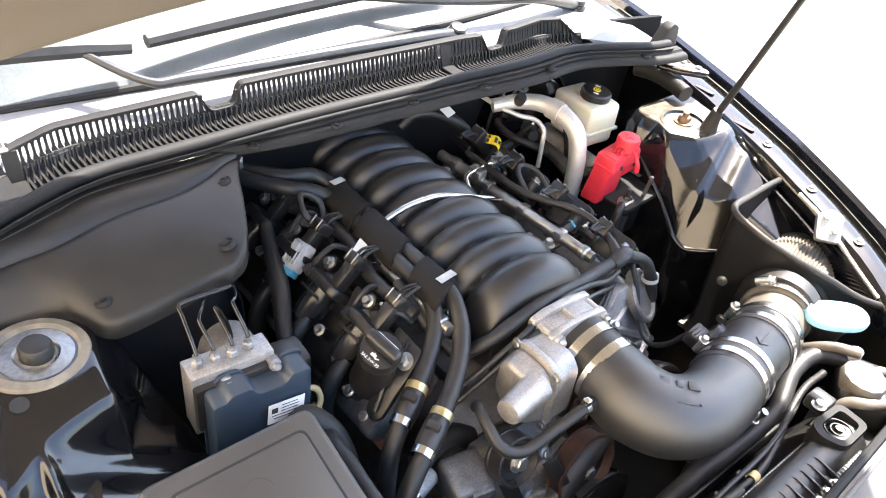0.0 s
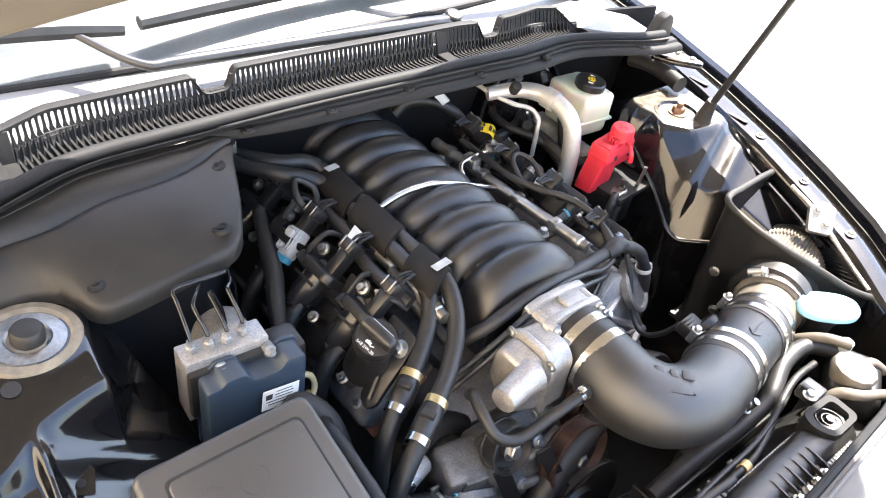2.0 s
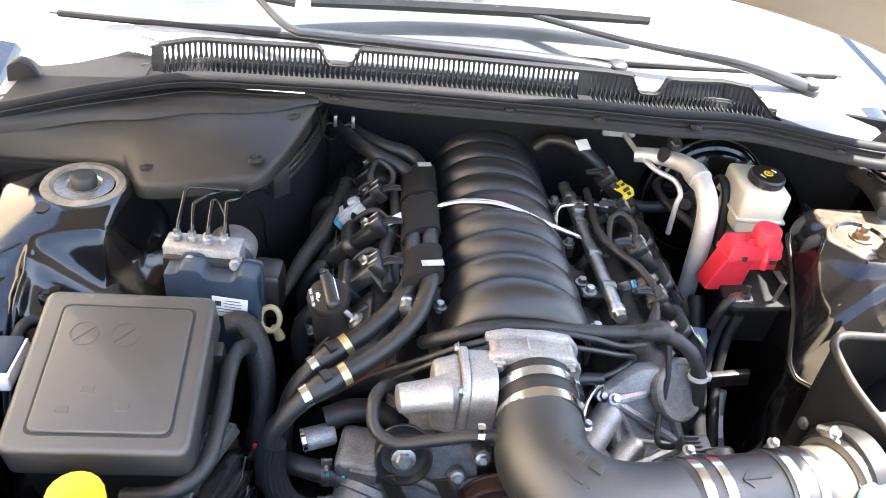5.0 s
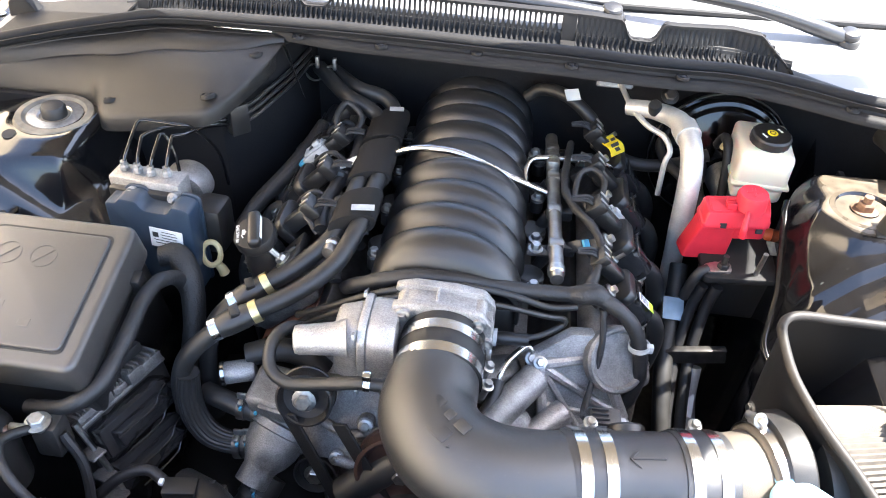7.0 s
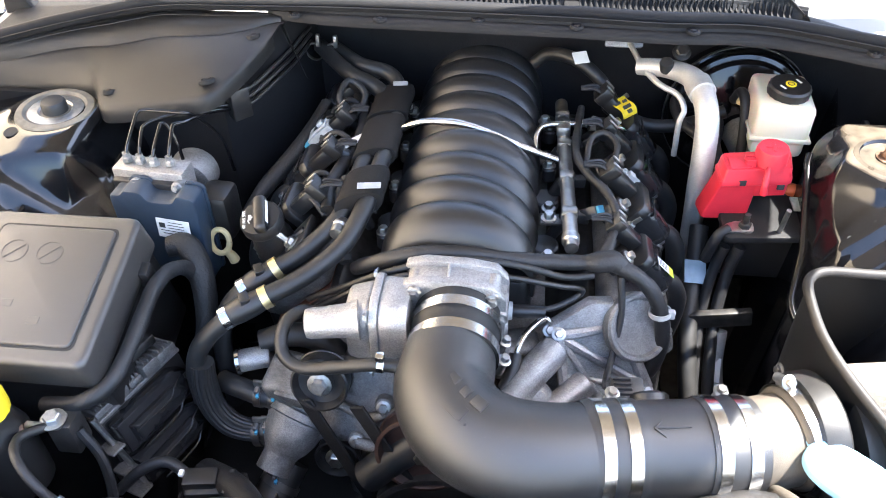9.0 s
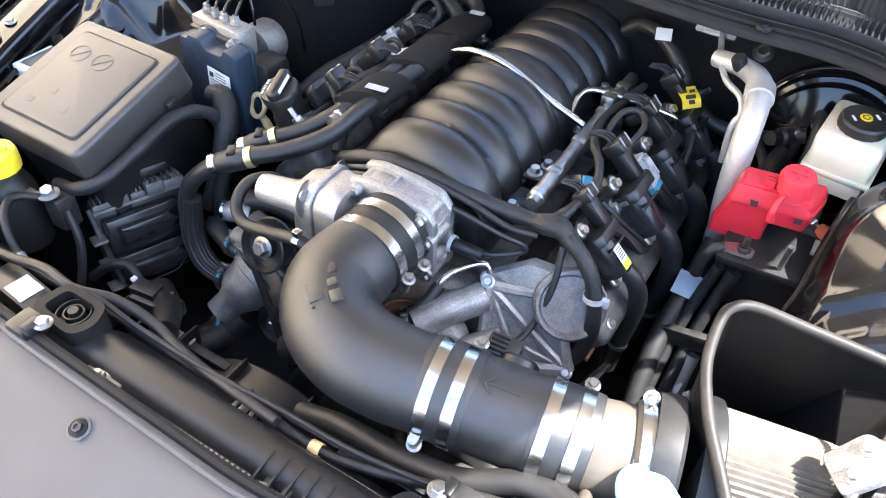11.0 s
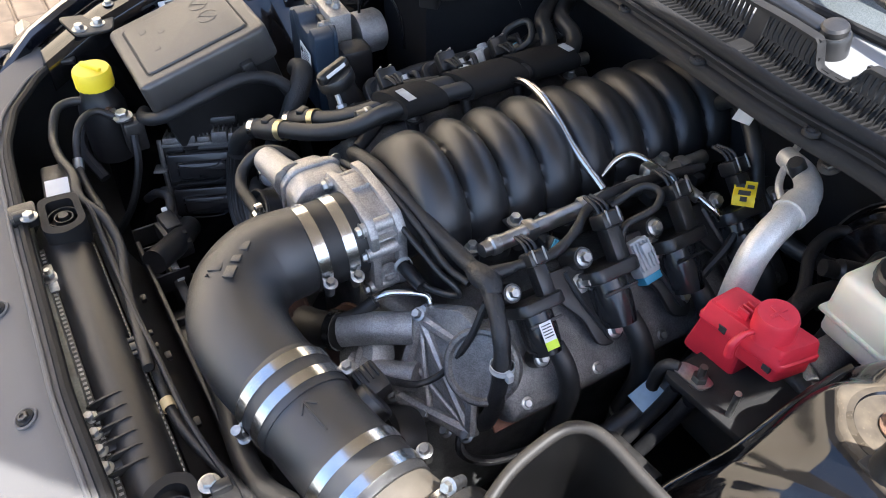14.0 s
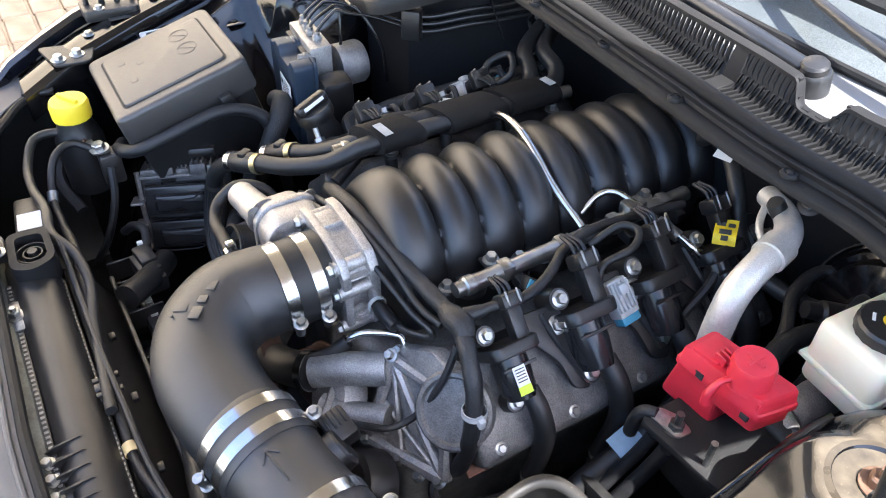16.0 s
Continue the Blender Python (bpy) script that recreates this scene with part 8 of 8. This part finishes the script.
def rad_mount(x, y, z, turn):
    r = thing("radiator_mount", (x, y, z - 0.03), "black radiator mounting bracket with rubber bush", "bracket", "radiator mounts")
    m = Matrix.Translation((x, y, z)) @ Matrix.Rotation(radians(turn), 4, "Z")
    o = rounded([(-0.040, -0.024), (0.030, -0.028), (0.042, -0.006), (0.030, 0.024), (-0.036, 0.024)], 0.014, 5)
    inn = [(p[0] * 0.72, p[1] * 0.66) for p in o]
    bm = bmesh.new()
    skin(bm, [[m @ V(*p, -0.035) for p in o], [m @ V(*p, 0.0) for p in o], [m @ V(*p, 0.0) for p in inn], [m @ V(*p, -0.020) for p in inn]], True, False)
    part("cup", bm, M_SEAL, r)
    bm = bmesh.new()
    for q in (0.018, 0.010):
        band(bm, m @ V(0, 0, -0.012), (0, 0, 1), q, 0.010, 0.0016, 24)
    lathe(bm, [(0.006, -0.02), (0.006, -0.004), (0.001, -0.004)], m, 12)
    part("rubber_bush", bm, M_RUBBER, r)
    bm = bmesh.new()
    box(bm, (0.030, 0.032, 0.022), m @ Matrix.Translation((-0.02, -0.042, -0.004)), 0.004)
    box(bm, (0.012, 0.020, 0.014), m @ Matrix.Translation((-0.004, -0.044, 0.008)), 0.003)
    part("bracket", bm, M_PLASTIC, r)
    bm = bmesh.new()
    hexbolt(bm, m @ V(0.004, -0.036, 0.010), (0, 0, 1), 0.007, 0.007)
    part("bolt", bm, M_ZINC, r)


rad_mount(-0.180, -0.394, 0.785, 0)
rad_mount(0.275, -0.395, 0.772, 180)
bx = thing("horn_relay", (-0.285, -0.392, 0.73), "black box with a white label beside the radiator", "relay box")
bm = bmesh.new()
box(bm, (0.105, 0.040, 0.036), Matrix.Translation((-0.290, -0.388, 0.732)) @ Matrix.Rotation(radians(-6), 4, "Z"), 0.006)
part("case", bm, M_PLASTIC, bx)
bm = bmesh.new()
box(bm, (0.036, 0.030, 0.001), Matrix.Translation((-0.284, -0.389, 0.7508)) @ Matrix.Rotation(radians(-6), 4, "Z"), 0)
part("label", bm, M_LABEL, bx, "white label")
for k in range(4):
    bm = bmesh.new()
    box(bm, (0.010, 0.026, 0.010), V(0.125 + k * 0.022, -0.424, 0.753), 0.002)
    cl = solo("tank_clip", bm, M_PLASTIC, "black clip along the radiator edge", "clip", "radiator clips")
    bm = bmesh.new()
    hexbolt(bm, (0.125 + k * 0.022, -0.438, 0.758), (0, 0, 1), 0.0055, 0.007)
    part("bolt", bm, M_ZINC, cl)
bm = bmesh.new()
hexbolt(bm, (-0.10, -0.432, 0.758), (0, 0, 1), 0.007, 0.008, True, 0.006)
box(bm, (0.05, 0.016, 0.004), V(-0.10, -0.432, 0.756), 0.001)
solo("tank_bracket", bm, M_ZINC, "zinc bracket with bolt on the radiator edge", "bracket")
for k in range(6):
    bm = bmesh.new()
    prism(bm, [(-0.440, 0.742), (-0.400, 0.742), (-0.398, 0.764), (-0.404, 0.767), (-0.428, 0.764), (-0.440, 0.758)], -0.0012, 0.0012, Matrix.Translation((0.112 + k * 0.018, 0, 0)) @ Matrix(((0, 0, 1, 0), (1, 0, 0, 0), (0, 1, 0, 0), (0, 0, 0, 1))))
    part("fin", bm, M_PLASTIC, rad, "thin black moulded fin")
pipe("shroud_cable", [(-0.225, -0.372, 0.775), (-0.19, -0.362, 0.772), (-0.12, -0.361, 0.757), (-0.02, -0.360, 0.752), (0.08, -0.356, 0.752), (0.17, -0.352, 0.748), (0.26, -0.338, 0.745), (0.31, -0.325, 0.742)], 0.0036, M_LOOM, "thin black taped cable along the fan shroud", "cable", 8)
bm = bmesh.new()
box(bm, (0.034, 0.022, 0.016), V(0.045, -0.376, 0.738), 0.003)
box(bm, (0.006, 0.040, 0.006), V(0.034, -0.370, 0.748), 0.001)
box(bm, (0.006, 0.040, 0.006), V(0.056, -0.370, 0.748), 0.001)
box(bm, (0.012, 0.030, 0.010), V(0.045, -0.370, 0.746), 0.002)
solo("cable_clip", bm, M_PLASTIC, "black clip holding the cable on the shroud", "clip")
pipe("ground_cable", [(-0.385, -0.272, 0.762), (-0.405, -0.305, 0.775), (-0.385, -0.335, 0.768), (-0.345, -0.352, 0.735), (-0.285, -0.352, 0.728), (-0.225, -0.348, 0.735), (-0.150, -0.353, 0.735), (-0.06, -0.358, 0.736), (0.03, -0.360, 0.738), (0.130, -0.364, 0.736), (0.19, -0.355, 0.738), (0.26, -0.335, 0.742), (0.32, -0.322, 0.750), (0.36, -0.326, 0.765)], 0.0056, M_LOOM, "black taped cable from the ground terminal along the fan shroud", "cable", 12)
bm = bmesh.new()
band(bm, (0.130, -0.364, 0.736), (1, 0.05, 0), 0.0066, 0.013)
solo("cable_band", bm, M_IVORY, "pale plastic band on the taped cable", "cable band", "cable bands")
bm = bmesh.new()
band(bm, (-0.345, -0.352, 0.735), (0.8, -0.2, -0.55), 0.0064, 0.016)
solo("cable_band", bm, M_ZINC, "metal band on the taped cable", "cable band", "cable bands")
pipe("radiator_hose", [(0.05, -0.30, 0.66), (0.12, -0.305, 0.69), (0.20, -0.315, 0.715), (0.27, -0.315, 0.735), (0.33, -0.295, 0.755), (0.385, -0.300, 0.765), (0.42, -0.34, 0.765)], 0.0135, M_RUBBER, "black hose running under the intake tube", "hose", 14)
pipe("radiator_hose", [(0.40, -0.255, 0.70), (0.385, -0.275, 0.755), (0.395, -0.310, 0.785), (0.412, -0.345, 0.790)], 0.008, M_DUSTRUB, "dusty black hose bending to the coolant tank", "hose", 12)
pipe("radiator_hose", [(0.30, -0.365, 0.72), (0.325, -0.375, 0.765), (0.345, -0.40, 0.775), (0.40, -0.42, 0.76)], 0.0085, M_DUSTRUB, "dusty black hose beside the coolant cap", "hose", 12)

# fan parts deep in front of the engine
fan = thing("fan_motor", (-0.05, -0.31, 0.55), "black electric fan motor with wiring plug", "fan")
bm = bmesh.new()
lathe(bm, [(0.05, 0), (0.05, 0.04), (0.04, 0.05), (0.001, 0.05)], aim((-0.04, -0.315, 0.58), (0, 1, 0)), 28)
part("motor", bm, M_PLASTIC, fan)
bm = bmesh.new()
box(bm, (0.070, 0.030, 0.026), Matrix.Translation((-0.222, -0.268, 0.652)) @ Matrix.Rotation(radians(8), 4, "Z"), 0.004)
box(bm, (0.040, 0.024, 0.014), Matrix.Translation((-0.240, -0.266, 0.668)) @ Matrix.Rotation(radians(8), 4, "Z"), 0.003)
box(bm, (0.008, 0.034, 0.010), V(-0.205, -0.268, 0.668), 0.002)
plug = part("plug", bm, M_PLASTIC, fan)
bm = bmesh.new()
box(bm, (0.006, 0.008, 0.005), V(-0.262, -0.266, 0.676), 0.001)
part("lock_pin", bm, M_LABEL, plug, "small white lock pin")
bm = bmesh.new()
box(bm, (0.130, 0.014, 0.10), V(-0.145, -0.287, 0.590), 0.003)
arm = part("motor_bracket", bm, M_PLASTIC, fan)
for k in range(9):
    bm = bmesh.new()
    box(bm, (0.0022, 0.010, 0.004), V(-0.186 + k * 0.005, -0.284, 0.6415), 0.0005, 1)
    part("comb_tooth", bm, M_GREY, arm, "pale moulded comb tooth")
bm = bmesh.new()
tube(bm, [(-0.255, -0.262, 0.662), (-0.285, -0.252, 0.675), (-0.315, -0.262, 0.668), (-0.345, -0.275, 0.640)], 0.007, 10, 5)
part("lead", bm, M_LOOM, plug, "black taped lead")
pipe("air_duct", [(-0.16, -0.31, 0.675), (-0.20, -0.27, 0.66), (-0.25, -0.24, 0.64)], 0.018, M_PLASTIC, "black stub duct by the fan", "duct", 14)

# ---- coolant tank and washer filler ----
ct = thing("coolant_tank", (0.385, -0.375, 0.70), "coolant tank with a printed pressure cap and hoses", "coolant tank")
bm = bmesh.new()
box(bm, (0.105, 0.075, 0.06), Matrix.Translation((0.395, -0.375, 0.742)) @ Matrix.Rotation(radians(25), 4, "Z"), 0.016, 3)
part("tank", bm, M_PLASTIC, ct)
cm = aim((0.372, -0.372, 0.776), (0.0, -0.05, 1))
bm = bmesh.new()
lathe(bm, [(0.026, -0.012), (0.026, 0.0), (0.031, 0.002), (0.0315, 0.012), (0.029, 0.016), (0.001, 0.0165)], cm, 24, 0.05, 1)
cap = part("pressure_cap", bm, M_DUSTRUB, ct, "dusty black pressure cap")
for a, sh in ((30, 0), (150, 1), (270, 2)):
    bm = bmesh.new()
    mm = cm @ Matrix.Rotation(radians(a), 4, "Z") @ Matrix.Translation((0.015, 0, 0.0166))
    if sh == 0:
        lathe(bm, [(0.009, 0), (0.009, 0.0006), (0.001, 0.0006)], mm, 20)
    elif sh == 1:
        prism(bm, [(-0.008, -0.008), (0.008, -0.008), (0, 0.009)], 0, 0.0006, mm)
    else:
        box(bm, (0.012, 0.015, 0.0008), mm, 0)
    part("printed_symbol", bm, M_IVORY, cap, "pale printed symbol")
bm = bmesh.new()
lathe(bm, [(0.010, 0), (0.010, 0.022), (0.008, 0.024), (0.001, 0.024)], Matrix.Translation((0.415, -0.338, 0.768)), 18)
part("sensor", bm, M_GREY, ct)
bm = bmesh.new()
tube(bm, [(0.40, -0.372, 0.772), (0.425, -0.378, 0.775), (0.445, -0.395, 0.760)], 0.008, 12, 4)
part("outlet", bm, M_DUSTRUB, ct)
wf = thing("washer_filler", (0.445, -0.27, 0.66), "washer bottle neck with a pale blue cap", "washer filler")
wm = aim((0.448, -0.282, 0.792), (-0.14, -0.12, 0.98), 8)
bm = bmesh.new()
lathe(bm, [(0.022, -0.14), (0.022, -0.02), (0.025, -0.008), (0.025, 0.0)], wm, 26)
part("neck", bm, M_PLASTIC, wf)
bm = bmesh.new()
oval = [(0.050 * math.copysign(abs(math.cos(a)) ** 0.75, math.cos(a)), 0.027 * math.copysign(abs(math.sin(a)) ** 0.85, math.sin(a))) for a in [6.2832 * k / 40 for k in range(40)]]
prism(bm, oval, 0.0, 0.016, wm, 0.005, 3, 0.97)
cap = part("cap", bm, M_BLUECAP, wf, "pale blue oblong cap")
bm = bmesh.new()
box(bm, (0.026, 0.026, 0.006), wm @ Matrix.Translation((-0.046, 0.016, 0.009)) @ Matrix.Rotation(radians(-25), 4, "Z"), 0.0028, 3)
box(bm, (0.005, 0.024, 0.014), wm @ Matrix.Translation((-0.057, 0.021, 0.004)) @ Matrix.Rotation(radians(-25), 4, "Z"), 0.002)
part("cap_tab", bm, M_BLUECAP, cap)
# hood hinge and latch hardware on the driver side
bm = bmesh.new()
prism(bm, rounded([(-0.02, -0.028), (0.02, -0.028), (0.022, 0.02), (0.0, 0.03), (-0.022, 0.016)], 0.006), 0, 0.012, aim((0.585, -0.17, 0.845), (-0.5, -0.4, 0.75)), 0.002)
for q in ((-0.008, 0.012), (0.008, -0.01)):
    hexbolt(bm, aim((0.585, -0.17, 0.845), (-0.5, -0.4, 0.75)) @ V(q[0], q[1], 0.012), (-0.5, -0.4, 0.75), 0.006, 0.006)
solo("headlamp_adjuster", bm, M_CASTD, "grey metal adjuster bracket beside the filter box", "bracket")
pipe("latch_cable", [(0.60, -0.10, 0.865), (0.59, -0.16, 0.85), (0.575, -0.23, 0.82), (0.55, -0.30, 0.80)], 0.004, M_RAIL, "bare metal release rod along the fender", "cable", 8)

# ends of the cowl: upright end blocks and hinge plates on both sides
for sd, yb, zb, xo in ((1, 0.290, 0.962, 0.0), (-1, 0.360, 0.934, 0.018)):
    horn = thing("cowl_end_block", (sd * (0.640 + xo), yb, zb - 0.02), "black plastic end block of the cowl seal", "trim", "cowl ends")
    bm = bmesh.new()
    prism(bm, rounded([(0.602 + xo, zb - 0.016), (0.700 + xo, zb - 0.020), (0.694 + xo, zb + 0.040), (0.676 + xo, zb + 0.050), (0.660 + xo, zb + 0.044), (0.634 + xo, zb + 0.006), (0.604 + xo, zb + 0.002)], 0.006), -0.012, 0.012, Matrix(((sd, 0, 0, 0), (0, 0, 1, yb), (0, 1, 0, 0), (0, 0, 0, 1))), 0.004)
    part("block", bm, M_SEAL, horn)
    bm = bmesh.new()
    lathe(bm, [(0.006, 0), (0.006, 0.003), (0.001, 0.004)], aim((sd * (0.664 + xo), yb - 0.013, zb + 0.010), (0, -1, 0.2)), 12)
    part("stud", bm, M_ZINC, horn)
    plate = thing("hinge_plate", (sd * 0.665, yb - 0.06, zb - 0.03), "black painted hood hinge plate bolted to the fender rail", "hinge", "hood hinges")
    bm = bmesh.new()
    prism(bm, rounded([(sd * 0.632, yb - 0.020), (sd * 0.702, yb - 0.030), (sd * 0.716, yb - 0.090), (sd * 0.690, yb - 0.105), (sd * 0.650, yb - 0.060)][::sd], 0.010), zb - 0.030, zb - 0.022, Matrix.Translation((0, 0, 0)), 0.002)
    part("plate", bm, M_TOWER if sd > 0 else M_PAINT, plate)
    bm = bmesh.new()
    tube(bm, [(sd * 0.640, yb - 0.026, zb - 0.019), (sd * 0.655, yb - 0.062, zb - 0.019), (sd * 0.692, yb - 0.102, zb - 0.019)], 0.0035, 8, 4)
    part("raised_edge", bm, M_PAINT, plate)
    for q in ((0.688, -0.046), (0.694, -0.078)):
        bm = bmesh.new()
        hexbolt(bm, (sd * q[0], yb + q[1], zb - 0.022), (0, 0, 1), 0.0065, 0.007)
        part("bolt", bm, M_ZINC if sd > 0 else M_DARKST, plate)
    bm = bmesh.new()
    tube(bm, [(sd * 0.640, yb - 0.10, zb - 0.052), (sd * 0.650, yb - 0.06, zb - 0.050), (sd * 0.655, yb - 0.01, zb - 0.050), (sd * 0.650, yb + 0.03, zb - 0.055)], 0.016, 12, 4)
    solo("hinge_boot", bm, M_RUBBER, "black rubber boot under the hinge plate", "boot", "hinge boots")
